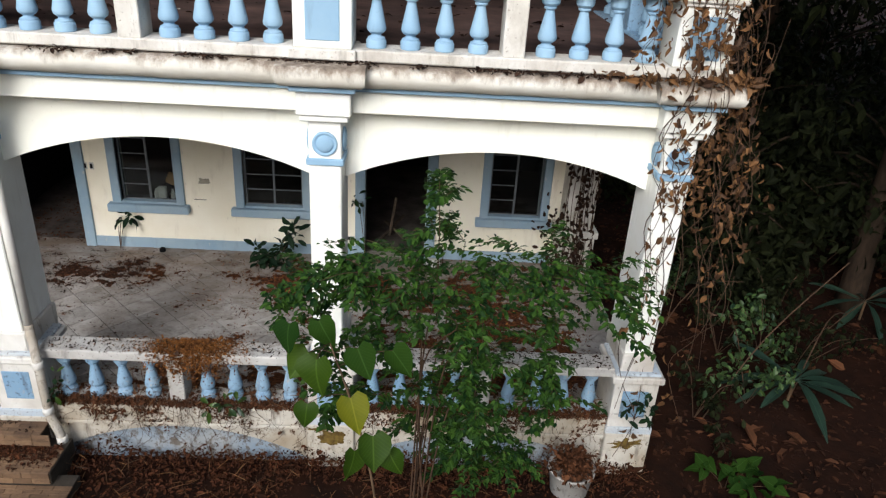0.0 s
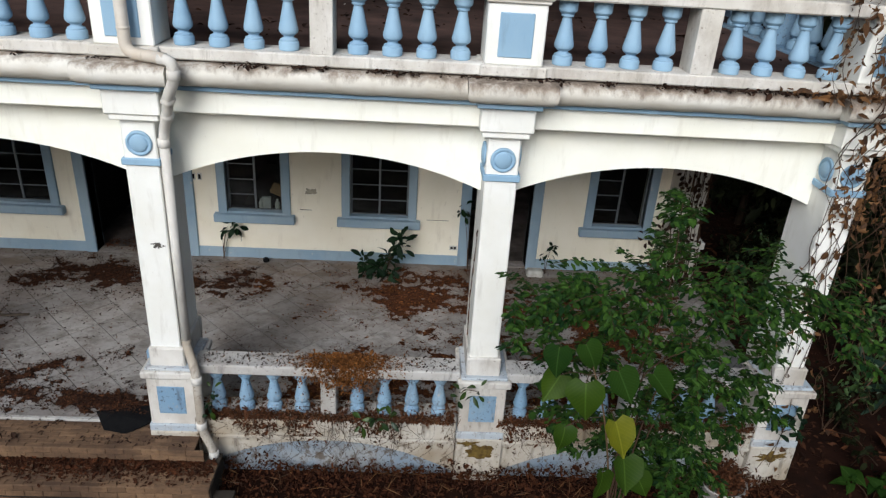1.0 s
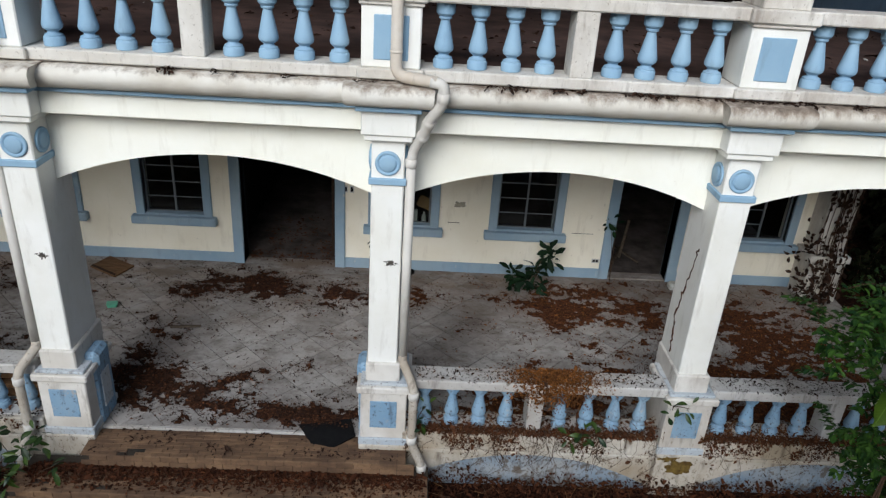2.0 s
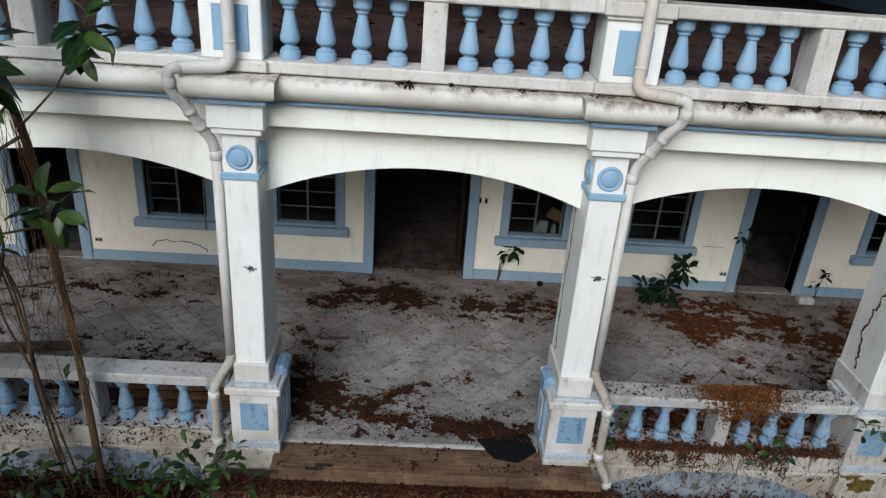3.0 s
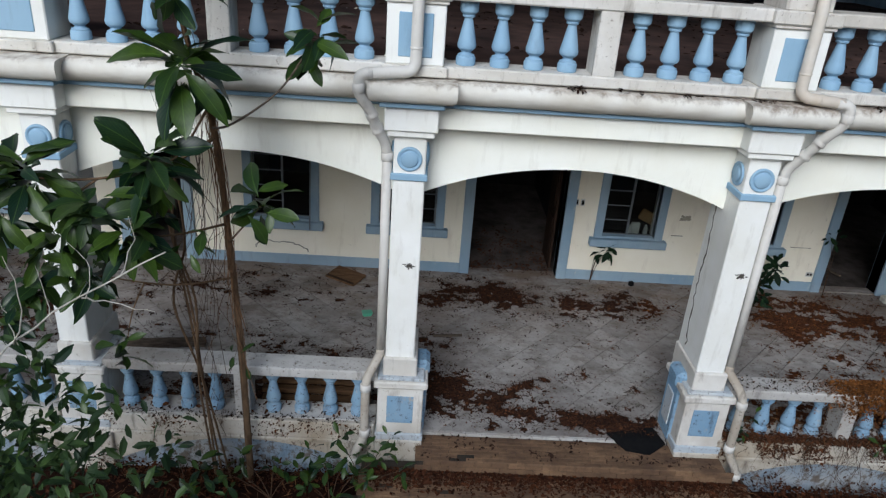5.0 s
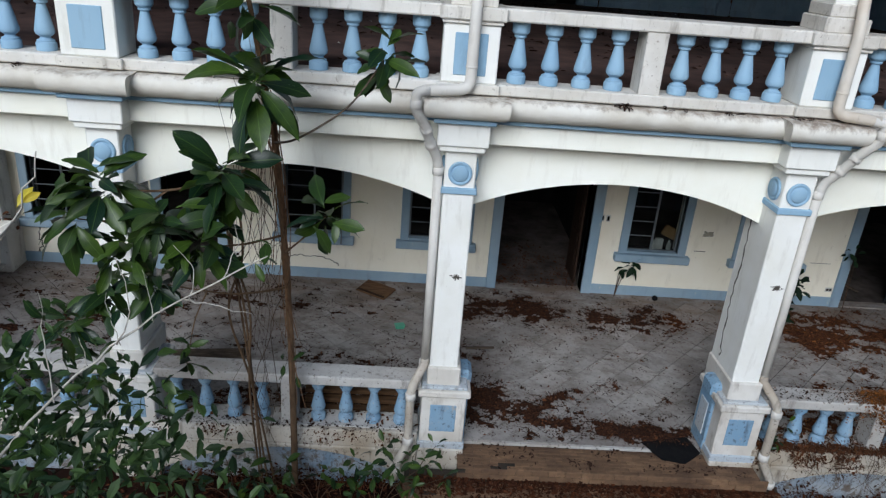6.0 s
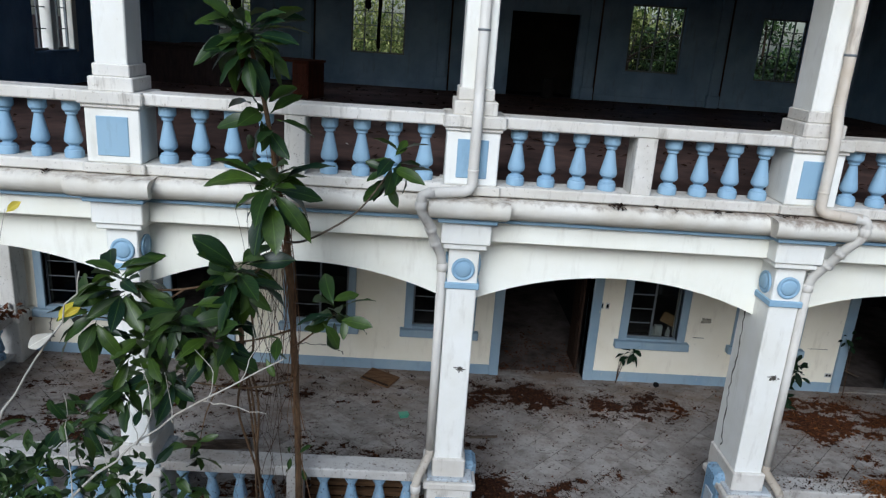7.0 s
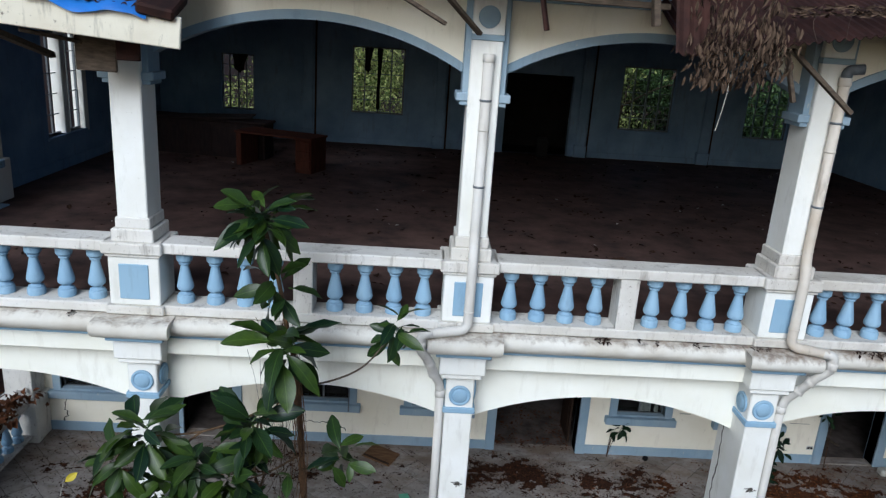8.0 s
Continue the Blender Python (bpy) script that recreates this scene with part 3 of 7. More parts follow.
def upper_column(x):
    c = thing("balcony_column", "white square balcony column on a blue-panelled pier", "column", group="balcony columns")
    part("pier_base", Geo().box(-0.315, 0.315, -0.1, 0.45, 4.34, 4.44, 0.012), PEDWHITE, c)
    pier = part("pier", Geo().box(-0.275, 0.275, -0.055, 0.42, 4.44, 5.01, 0.012), WHITE, c)
    part("pier_panel", Geo().box(-0.16, 0.16, -0.067, -0.045, 4.515, 4.917, 0.006), BLUE, pier, "blue raised panel")
    part("pier_cap", Geo().box(-0.325, 0.325, -0.115, 0.47, 5.036, 5.165, 0.014).box(-0.295, 0.295, -0.085, 0.45, 5.0, 5.038, 0.008), PEDWHITE, c)
    part("step_block", Geo().box(-0.225, 0.225, -0.05, 0.46, 5.16, 5.305, 0.012).box(-0.185, 0.185, -0.02, 0.44, 5.305, 5.43, 0.012), PEDWHITE, c)
    part("shaft", Geo().box(-0.162, 0.162, 0.0, 0.42, 5.42, 7.52, 0.012), WHITE, c)
    part("band", Geo().box(-0.175, 0.175, -0.02, 0.44, 7.49, 7.55, 0.008), TRIM, c, "blue band")
    part("head", Geo().box(-0.165, 0.165, 0.0, 0.42, 7.55, 8.02, 0.01), WHITE, c)
    part("medallion", Geo().lathe([(0.11, 0), (0.11, 0.012), (0.1, 0.02), (0.02, 0.02)], 24, pose(0, 0.0, 7.72, 90, 0, 0)), TRIM, c, "dull blue disc", True)
    for s in (-1, 1):
        x0, x1 = sorted((s * 0.155, s * 0.285))
        x2, x3 = sorted((s * 0.155, s * 0.245))
        part("impost", Geo().box(x0, x1, 0.03, 0.4, 6.875, 6.96, 0.008).box(x2, x3, 0.05, 0.38, 6.83, 6.878, 0.006), TRIM, c, "blue impost block")
        x0, x1 = sorted((s * 0.155, s * 0.225))
        part("jamb_strip", Geo().box(x0, x1, 0.07, 0.4, 6.95, 7.9, 0.006), TRIM, c, "blue strip")
    c.location = (x, 0, 0)
    return c


first_low = lower_column(COLS[0])
first_up = upper_column(COLS[0])
for x in COLS[1:]:
    copy_thing(first_low, pose(x, 0, 0))
    copy_thing(first_up, pose(x, 0, 0))

# blue half posts at the open entrance bay
for x, s in ((COLS[2], -1), (COLS[3], 1)):
    p = thing("half_post", "blue painted half post of a missing gate beside the steps", "post", group="entrance half posts")
    x0, x1 = sorted((x + 0.03 + s * 0.25, x + 0.03 + s * 0.3))
    body = part("post_body", Geo().box(x0, x1, 0.12, 0.5, 0.02, 0.78, 0.012), BLUE_OLD, p)
    part("post_panel", Geo().box(x1 - 0.01 if s > 0 else x0 - 0.012, x1 + 0.012 if s > 0 else x0 + 0.01, 0.2, 0.42, 0.2, 0.66, 0.006), BLUE_FADED, body, "faded sunk panel")
    x0, x1 = sorted((x + 0.03 + s * 0.15, x + 0.03 + s * 0.33))
    part("post_cap", Geo().box(x0, x1, 0.14, 0.48, 0.76, 0.98, 0.05), BLUE_OLD, p)

# ---- arches, frieze, cornice, ledge ----
for i in range(5):
    x1, x0 = COLS[i] - 0.15, COLS[i + 1] + 0.15
    a = thing("arch_wall", "white plastered flat arch between veranda columns", "arch", "structure", "ground floor arches")
    g, low = arch_geo(x0, x1, 0.35, 0.78, 3.02, 3.37, 4.06)
    part("spandrel", g, WARMWHITE, a)
    part("frieze", Geo().box(x0 - 0.1, x1 + 0.1, 0.1, 0.5, 3.79, 4.025, 0.01), WARMWHITE, a)
    part("frieze_strip", Geo().box(x0 + 0.02, x1 - 0.02, 0.02, 0.4, 4.028, 4.072, 0.006), BLUE, a, "blue strip")
    g = Geo()
    prof = [(0.08, 4.07), (-0.04, 4.085), (-0.1, 4.12), (-0.14, 4.17), (-0.155, 4.22), (-0.14, 4.27), (-0.1, 4.30), (-0.04, 4.31), (0.2, 4.32)]
    n = 30
    vs = []
    for k in range(n + 1):
        x = x0 - 0.1 + (x1 - x0 + 0.2) * k / n
        for y, z in prof:
            d = 0.006 * noise.noise(Vector((x * 5, y * 20, z * 20)))
            vs.append((x, y + d, z + d))
    m_ = len(prof)
    g.add(vs, [(k * m_ + j, k * m_ + j + 1, (k + 1) * m_ + j + 1, (k + 1) * m_ + j) for k in range(n) for j in range(m_ - 1)])
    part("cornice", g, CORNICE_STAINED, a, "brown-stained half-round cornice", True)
    u = thing("balcony_arch", "cream upper arch edged in dull blue", "arch", "structure", "balcony arches")
    g, low = arch_geo(x0, x1, 0.27, 0.45, 7.12, 7.59, 8.02)
    part("spandrel", g, CREAM, u)
    g = Geo()
    vs = []
    for x, z in low:
        vs += [(x, 0.23, z - 0.012), (x, 0.23, z + 0.085), (x, 0.47, z - 0.012), (x, 0.47, z + 0.085)]
    k = len(low) - 1
    fs = []
    for j in range(k):
        p, q = 4 * j, 4 * j + 4
        fs += [(p, q, q + 1, p + 1), (q + 2, p + 2, p + 3, q + 3), (p + 2, q + 2, q, p), (p + 1, q + 1, q + 3, p + 3)]
    part("archivolt", g.add(vs, fs), TRIM, u, "dull blue arch edging")
    part("top_band", Geo().box(x0, x1, 0.2, 0.46, 7.9, 8.02, 0.008), TRIM, u, "dull blue band")

# ---- balustrades ----
BAL = [(0.095, 0), (0.1, 0.008), (0.1, 0.07), (0.094, 0.08), (0.086, 0.086), (0.086, 0.1), (0.06, 0.112), (0.05, 0.122), (0.05, 0.13), (0.07, 0.142), (0.09, 0.16), (0.0965, 0.184), (0.095, 0.2), (0.085, 0.245),
       (0.062, 0.35), (0.044, 0.432), (0.043, 0.44), (0.062, 0.447), (0.066, 0.462), (0.058, 0.468), (0.076, 0.482), (0.09, 0.497), (0.093, 0.512), (0.093, 0.605)]
ME_UP = Geo().lathe([(q * 0.96, z) for q, z in BAL], 20).mesh("baluster", BLUE, True)
ME_LOW = Geo().lathe([(q * 0.9, z * 0.945) for q, z in BAL], 20).mesh("baluster", BLUE_OLD, True)
for me in (ME_UP, ME_LOW):
    me.set_sharp_from_angle(angle=radians(30))


def balustrade(length, low=False, slots=4, paint=None):
    """A balustrade along +x from 0 to length: rail, base course, a middle post and turned balusters."""
    b = thing("balustrade", "old veranda balustrade with peeling blue balusters and littered rail" if low else "white balcony balustrade with turned blue balusters", "balustrade",
              group="veranda balustrades" if low else "balcony balustrades")
    z0, z1, zt = (0.245, 0.81, 0.935) if low else (4.442, 5.042, 5.165)
    W = paint or (WHITE_OLD if low else PEDWHITE)
    y0, y1 = (-0.055, 0.25) if low else (-0.06, 0.3)
    part("top_rail", Geo().box(0, length, y0, y1, z1, zt, 0.014), W, b)
    part("base_course", Geo().box(0, length, y0, y1 + 0.02, 0.2 if low else 4.33, z0, 0.014), W, b)
    mid = length / 2
    pw = 0.09 if low else 0.107
    part("middle_post", Geo().box(mid - pw, mid + pw, y0 + 0.015, y1 - 0.015, z0 - 0.005, z1 + 0.005, 0.01), W, b)
    for a in (-1, 1):
        for k in range(slots):
            ob = part("baluster", ME_LOW if low else ME_UP, None, b)
            ob.location = (mid + a * (k + 1) * (length / 2 - 0.22) / slots, (y0 + y1) / 2, z0)
            ob.rotation_euler = (0, 0, rng.uniform(0, 6))
            s = rng.uniform(0.985, 1.015)
            ob.scale = (s, s, 1)
    return b


for i in range(5):
    ln = COLS[i] - COLS[i + 1] - 0.54
    ob = balustrade(ln)
    ob.location = (COLS[i + 1] + 0.27, 0.015, 0)
    if i != 2:
        ob = balustrade(ln, True)
        ob.location = (COLS[i + 1] + 0.29, 0.0, 0)
# Blue on the side rails and bases stands in for their bluish shade.
for x in (COLS[0] - 0.12, COLS[5] - 0.12):
    ob = balustrade(3.4, paint=BLUE_OLD)
    ob.matrix_basis = pose(x + 0.24, 0.5, 0, 0, 0, 90)
ob = balustrade(2.9, True)
ob.matrix_basis = pose(COLS[5] + 0.17, 0.85, 0.05, 0, 0, 90)

# ---- plinth below the balustrades: white band with a flat arch over a blue field ----
for i in range(5):
    if i == 2:
        continue
    x0, x1 = COLS[i + 1] + 0.26, COLS[i] - 0.26
    p = thing("plinth_wall", "stained white plinth with faded blue arched field under the balustrade", "plinth", "structure")
    g, _ = arch_geo(x0, x1, -0.07, 0.2, GROUND - 0.02, -0.09, 0.02)
    part("arched_band", g, PLINTHW, p)
    part("band", Geo().box(x0, x1, -0.11, 0.3, 0.0, 0.235, 0.014), PLINTHW, p)
    part("string_course", Geo().box(x0, x1, -0.13, 0.2, -0.045, 0.004, 0.01), PLINTHW, p)
    part("field", Geo().box(x0, x1, -0.01, 0.2, GROUND - 0.2, 0.0, 0.01), FIELD, p, "peeling blue field")

# ---- veranda back wall with openings ----
DOORS = [(-8.26, -7.37), (-2.54, -1.01), (3.71, 4.73)]
WINS = [(-10.42, -9.42), (-6.22, -5.26), (-4.12, -3.165), (-0.32, 0.58), (1.7, 2.665), (5.78, 6.66)]
DOOR_TOP, WIN_LO, WIN_HI = 2.45, 0.98, 2.3
LEFT, RIGHT = -11.35, 7.6


def wall_with_holes(name, x0, x1, z0, z1, holes, material, y0, y1, label, along="x"):
    """A wall along x (or y) with rectangular openings cut through it."""
    g = Geo()
    xs = sorted({x0, x1, *[h[0] for h in holes], *[h[1] for h in holes]})
    zs = sorted({z0, z1, *[max(h[2], z0) for h in holes], *[h[3] for h in holes]})

    def full(i, k):
        if not (0 <= i < len(xs) - 1 and 0 <= k < len(zs) - 1):
            return False
        cx, cz = (xs[i] + xs[i + 1]) / 2, (zs[k] + zs[k + 1]) / 2
        return not any(h[0] < cx < h[1] and h[2] < cz < h[3] for h in holes)

    n = len(zs)
    vs = [((x, y, z) if along == "x" else (y, x, z)) for y in (y0, y1) for x in xs for z in zs]
    off = len(xs) * n
    fs = []
    for i in range(len(xs) - 1):
        for k in range(n - 1):
            if not full(i, k):
                continue
            a, b, c, d = i * n + k, (i + 1) * n + k, (i + 1) * n + k + 1, i * n + k + 1
            fs += [(a, b, c, d), (d + off, c + off, b + off, a + off)]
            for p, q, ii, kk in ((a, d, i - 1, k), (c, b, i + 1, k), (b, a, i, k - 1), (d, c, i, k + 1)):
                if not full(ii, kk):
                    fs.append((p, q, q + off, p + off))
    g.add(vs, fs)
    return solid(name, g, material, label, "wall", "structure")


holes = [(a, b, -1.0, DOOR_TOP) for a, b in DOORS] + [(a, b, WIN_LO, WIN_HI) for a, b in WINS]
wall_with_holes("wall_veranda", LEFT, RIGHT, -0.6, 4.12, holes, CREAM, WALL_Y, WALL_Y + 0.25, "cream painted veranda wall, stained and cracked")

# skirting
ends = [LEFT + 0.3] + [v for a, b in DOORS for v in (a - 0.17, b + 0.17)] + [RIGHT - 0.5]
for a, b in zip(ends[0::2], ends[1::2]):
    solid("baseboard", Geo().box(a, b, WALL_Y - 0.025, WALL_Y - 0.001, 0.1, 0.315, 0.006), TRIM, "dull blue painted skirting band", "baseboard", "structure")

for k, (a, b) in enumerate(DOORS):
    d = thing("door_%d" % (k + 1), "open doorway with dull blue surround", "door", "structure")
    for x0, x1 in ((a - 0.17, a), (b, b + 0.17)):
        part("jamb", Geo().box(x0, x1, WALL_Y - 0.045, WALL_Y + 0.27, 0.08, DOOR_TOP, 0.01), TRIM, d)
    part("lintel", Geo().box(a - 0.17, b + 0.17, WALL_Y - 0.045, WALL_Y + 0.27, DOOR_TOP, DOOR_TOP + 0.17, 0.01), TRIM, d)
    part("threshold", Geo().box(a, b, WALL_Y - 0.02, WALL_Y + 0.21, 0.05, 0.139 if k == 1 else 0.155, 0.004), TILE, d)


def window(k, a, b):
    w = thing("window_%d" % k, "steel casement window in a dull blue surround with sill", "window", "structure")
    t = 0.14
    for x0, x1 in ((a - t, a), (b, b + t)):
        part("surround", Geo().box(x0, x1, WALL_Y - 0.04, WALL_Y + 0.12, WIN_LO - 0.04, WIN_HI + 0.0, 0.008), TRIM, w)
    part("head_surround", Geo().box(a - t, b + t, WALL_Y - 0.04, WALL_Y + 0.12, WIN_HI, WIN_HI + t, 0.008), TRIM, w)
    part("window_sill", Geo().box(a - 0.21, b + 0.21, WALL_Y - 0.12, WALL_Y + 0.1, WIN_LO - 0.17, WIN_LO - 0.03, 0.012), TRIM, w)
    y = WALL_Y + 0.1
    m = (a + b) / 2
    fr = Geo()
    for x in (a + 0.015, m, b - 0.015):
        fr.box(x - 0.016, x + 0.016, y - 0.02, y + 0.02, WIN_LO - 0.03, WIN_HI, 0.003)
    for z in (WIN_LO, WIN_HI - 0.02):
        fr.box(a, b, y - 0.018, y + 0.018, z - 0.018, z + 0.018, 0.003)
    part("outer_ledge", Geo().box(a + 0.002, b - 0.002, WALL_Y - 0.03, WALL_Y + 0.118, WIN_LO - 0.035, WIN_LO + 0.006, 0.003), TRIM, w)
    # Dark ledge added to hide the pale wall reveal behind the glass.
    part("inner_ledge", Geo().box(a + 0.002, b - 0.002, WALL_Y + 0.122, WALL_Y + 0.256, WIN_LO - 0.03, WIN_LO + 0.006, 0.003), DARKWOOD, w)
    wf = part("window_frame", fr, STEEL, w, "grey steel frame")
    for j in range(1, 5):
        z = WIN_LO + (WIN_HI - WIN_LO) * j / 5
        part("glazing_bar", Geo().box(a, m, y - 0.01, y + 0.01, z - 0.008, z + 0.008, 0.002), STEEL, wf)
        if k % 2 == 1:
            part("glazing_bar", Geo().box(m, b, y - 0.01, y + 0.01, z - 0.008, z + 0.008, 0.002), STEEL, wf)
    for x0, x1 in ((a + 0.02, m - 0.016), (m + 0.016, b - 0.02)):
        ob = part("pane", Geo().box(x0, x1, y - 0.003, y + 0.003, WIN_LO, WIN_HI - 0.02, 0.001), GLASSM, wf, "dusty glass")
        ob.visible_shadow = False


for k, (a, b) in enumerate(WINS):
    window(k + 1, a, b)

# pilasters at both ends of the veranda wall
for x in (7.2, -11.0):
    p = thing("pilaster", "vine-stained white pilaster at the end of the veranda", "column", "structure", "end pilasters")
    part("shaft", Geo().box(x - 0.2, x + 0.28, 3.85, WALL_Y + 0.2, 0.9, 4.1, 0.012), PEDWHITE, p)
    part("pedestal", Geo().box(x - 0.27, x + 0.34, 3.78, WALL_Y + 0.2, 0.05, 0.9, 0.012), PEDWHITE, p)
    part("pedestal_cap", Geo().box(x - 0.31, x + 0.38, 3.74, WALL_Y + 0.2, 0.85, 0.97, 0.012), PEDWHITE, p)

# dark rooms behind the veranda wall
solid("floor_room", Geo().box(LEFT, RIGHT, WALL_Y + 0.2, 9.2, -0.1, 0.135, 0.01), ROOMFLOOR, "grey floor of the rooms, darkened for their shade", "floor", "structure")
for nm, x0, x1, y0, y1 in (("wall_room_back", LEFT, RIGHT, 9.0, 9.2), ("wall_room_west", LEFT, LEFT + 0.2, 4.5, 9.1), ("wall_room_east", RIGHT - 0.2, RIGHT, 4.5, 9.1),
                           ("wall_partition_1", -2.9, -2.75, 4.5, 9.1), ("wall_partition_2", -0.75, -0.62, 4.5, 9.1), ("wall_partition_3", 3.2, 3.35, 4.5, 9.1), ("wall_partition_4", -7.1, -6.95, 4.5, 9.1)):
    solid(nm, Geo().box(x0, x1, y0, y1, -0.5, 4.12, 0.005), DARKROOM, "bare plaster wall of a room, shade put into its colour", "wall", "structure")
dl = thing("door_leaf", "dark brown wooden door leaf standing open inward", "door leaf")
lf_ = part("leaf_panel", Geo().box(-1.1, -1.06, WALL_Y + 0.3, WALL_Y + 1.0, 0.16, 2.4, 0.006), DARKWOOD, dl)
for z in (0.35, 1.3):
    part("raised_panel", Geo().box(-1.115, -1.095, WALL_Y + 0.4, WALL_Y + 0.9, z, z + 0.75, 0.008), DARKWOOD, lf_)

# upper slab and its underside
solid("floor_hall", Geo().box(LEFT, RIGHT, 0.2, HALL_Y + 0.3, 4.14, HALL_Z, 0.01), HALLFLOOR, "worn red-brown hall floor littered with debris", "floor", "structure")
solid("ceiling_veranda", Geo().box(LEFT, RIGHT, 0.5, 9.2, 4.1, 4.136, 0.005), SOFFIT, "grey stained veranda ceiling", "ceiling", "structure")

# ---- the open hall upstairs ----
HW = [(-9.7, -8.82, 5.15, 6.62), (-6.19, -4.76, 5.26, 7.03), (1.22, 2.68, 5.24, 6.97), (4.76, 6.0, 5.22, 6.85)]
holes = [*HW, (-1.95, -0.12, 4.42, 6.6)]
wall_with_holes("wall_hall_back", LEFT, RIGHT, HALL_Z - 0.1, 8.3, holes, PALEWALL, HALL_Y, HALL_Y + 0.25, "pale stained back wall of the open hall")
wall_with_holes("wall_hall_west", WALL_Y, HALL_Y + 0.25, HALL_Z - 0.1, 8.3, [(6.45, 7.95, 5.1, 7.07)], PALEWALL, LEFT - 0.2, LEFT, "pale side wall of the hall with a tall window", "y")
wall_with_holes("wall_hall_east", WALL_Y, HALL_Y + 0.25, HALL_Z - 0.1, 8.3, [], PALEWALL, RIGHT - 0.05, RIGHT + 0.15, "pale side wall of the hall", "y")
# Gap added out of view to brighten the hall's left; grey boards help bounce.
ceil = Geo()
for x0, x1, y0, y1 in ((LEFT - 0.3, -10.3, 0.5, HALL_Y + 0.4), (-10.3, -5.9, 0.5, 4.6), (-10.3, -5.9, 6.6, HALL_Y + 0.4), (-5.9, RIGHT + 0.3, 0.5, HALL_Y + 0.4)):
    ceil.box(x0, x1, y0, y1, 8.25, 8.33, 0.01)
solid("ceiling_hall", ceil, GREYWOOD, "grey boarded hall ceiling, unseen, with a gap added for daylight", "ceiling", "structure")
# Near-black box behind the hall door: the doorway's shade is in its colour.
solid("wall_store", Geo().box(-2.3, 0.25, HALL_Y + 1.6, HALL_Y + 1.8, 4.3, 7.2, 0.01), DARKROOM, "closet wall behind the hall door, shade put into its colour", "wall", "structure")
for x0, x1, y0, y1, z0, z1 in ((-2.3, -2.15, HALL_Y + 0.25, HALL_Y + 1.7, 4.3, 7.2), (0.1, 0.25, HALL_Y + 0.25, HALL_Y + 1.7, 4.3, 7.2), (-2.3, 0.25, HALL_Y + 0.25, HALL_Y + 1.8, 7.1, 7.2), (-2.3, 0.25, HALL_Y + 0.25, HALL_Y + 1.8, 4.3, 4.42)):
    solid("wall_closet", Geo().box(x0, x1, y0, y1, z0, z1, 0.005), DARKROOM, "closet lining, shade put into its colour", "wall", "structure")
for x in (-7.35, -3.75, 0.22, 3.7):
    p = thing("hall_pilaster", "pale painted pilaster on the hall wall", "column", "structure", "hall pilasters")
    part("shaft", Geo().box(x - 0.13, x + 0.13, HALL_Y - 0.1, HALL_Y + 0.02, HALL_Z, 8.2, 0.01), PALEWALL, p)
    part("plinth", Geo().box(x - 0.17, x + 0.17, HALL_Y - 0.14, HALL_Y + 0.02, HALL_Z, 4.75, 0.01), PALEWALL, p)
    part("conduit", Geo().tube([(x + 0.2, HALL_Y - 0.03, HALL_Z), (x + 0.2, HALL_Y - 0.03, 8.2)], 0.025, 6), DARKWOOD, p)
solid("baseboard", Geo().box(LEFT, -2.0, HALL_Y - 0.03, HALL_Y - 0.002, HALL_Z, 4.58, 0.006), PALEWALL, "dark skirting of the hall wall", "baseboard", "structure")
solid("baseboard", Geo().box(-0.1, RIGHT - 0.06, HALL_Y - 0.03, HALL_Y - 0.002, HALL_Z, 4.58, 0.006), PALEWALL, "dark skirting of the hall wall", "baseboard", "structure")
solid("baseboard", Geo().box(LEFT + 0.002, LEFT + 0.03, WALL_Y + 0.3, HALL_Y - 0.05, HALL_Z, 4.62, 0.006), PALEWALL, "dark skirting of the side wall", "baseboard", "structure")


def hall_window(k, a, b, z0, z1, m=None):
    """Steel window with grid; the opening lies along x at y = 0 before m."""
    w = thing("window_%d" % k, "old steel hall window with rusty bars, leaves outside", "window", "structure")
    fr = Geo()
    for x in (a + 0.02, (a + b) / 2, b - 0.02):
        fr.box(x - 0.022, x + 0.022, -0.02, 0.03, z0, z1, 0.003)
    for x in ((a * 3 + b) / 4, (a + 3 * b) / 4):
        fr.box(x - 0.025, x + 0.01, -0.02, 0.02, z0, z1, 0.003)
    for z in (z0 + 0.02, z1 - 0.02):
        fr.box(a, b, -0.02, 0.03, z - 0.02, z + 0.02, 0.003)
    wf = part("window_frame", fr, STEEL, w, "dark steel frame")
    n = 5
    for j in range(1, n):
        z = z0 + (z1 - z0) * j / n
        part("glazing_bar", Geo().box(a, b, -0.008, 0.008, z - 0.01, z + 0.01, 0.002), STEEL, wf)
    part("window_sill", Geo().box(a - 0.06, b + 0.06, -0.14, 0.02, z0 - 0.06, z0, 0.008), PALEWALL, w)
    w.matrix_basis = m or pose(0, HALL_Y + 0.12, 0)


for k, h in enumerate(HW):
    hall_window(11 + k, *h)
hall_window(15, 6.45, 7.95, 5.1, 7.07, pose(LEFT - 0.1, 0, 0, 0, 0, 90))
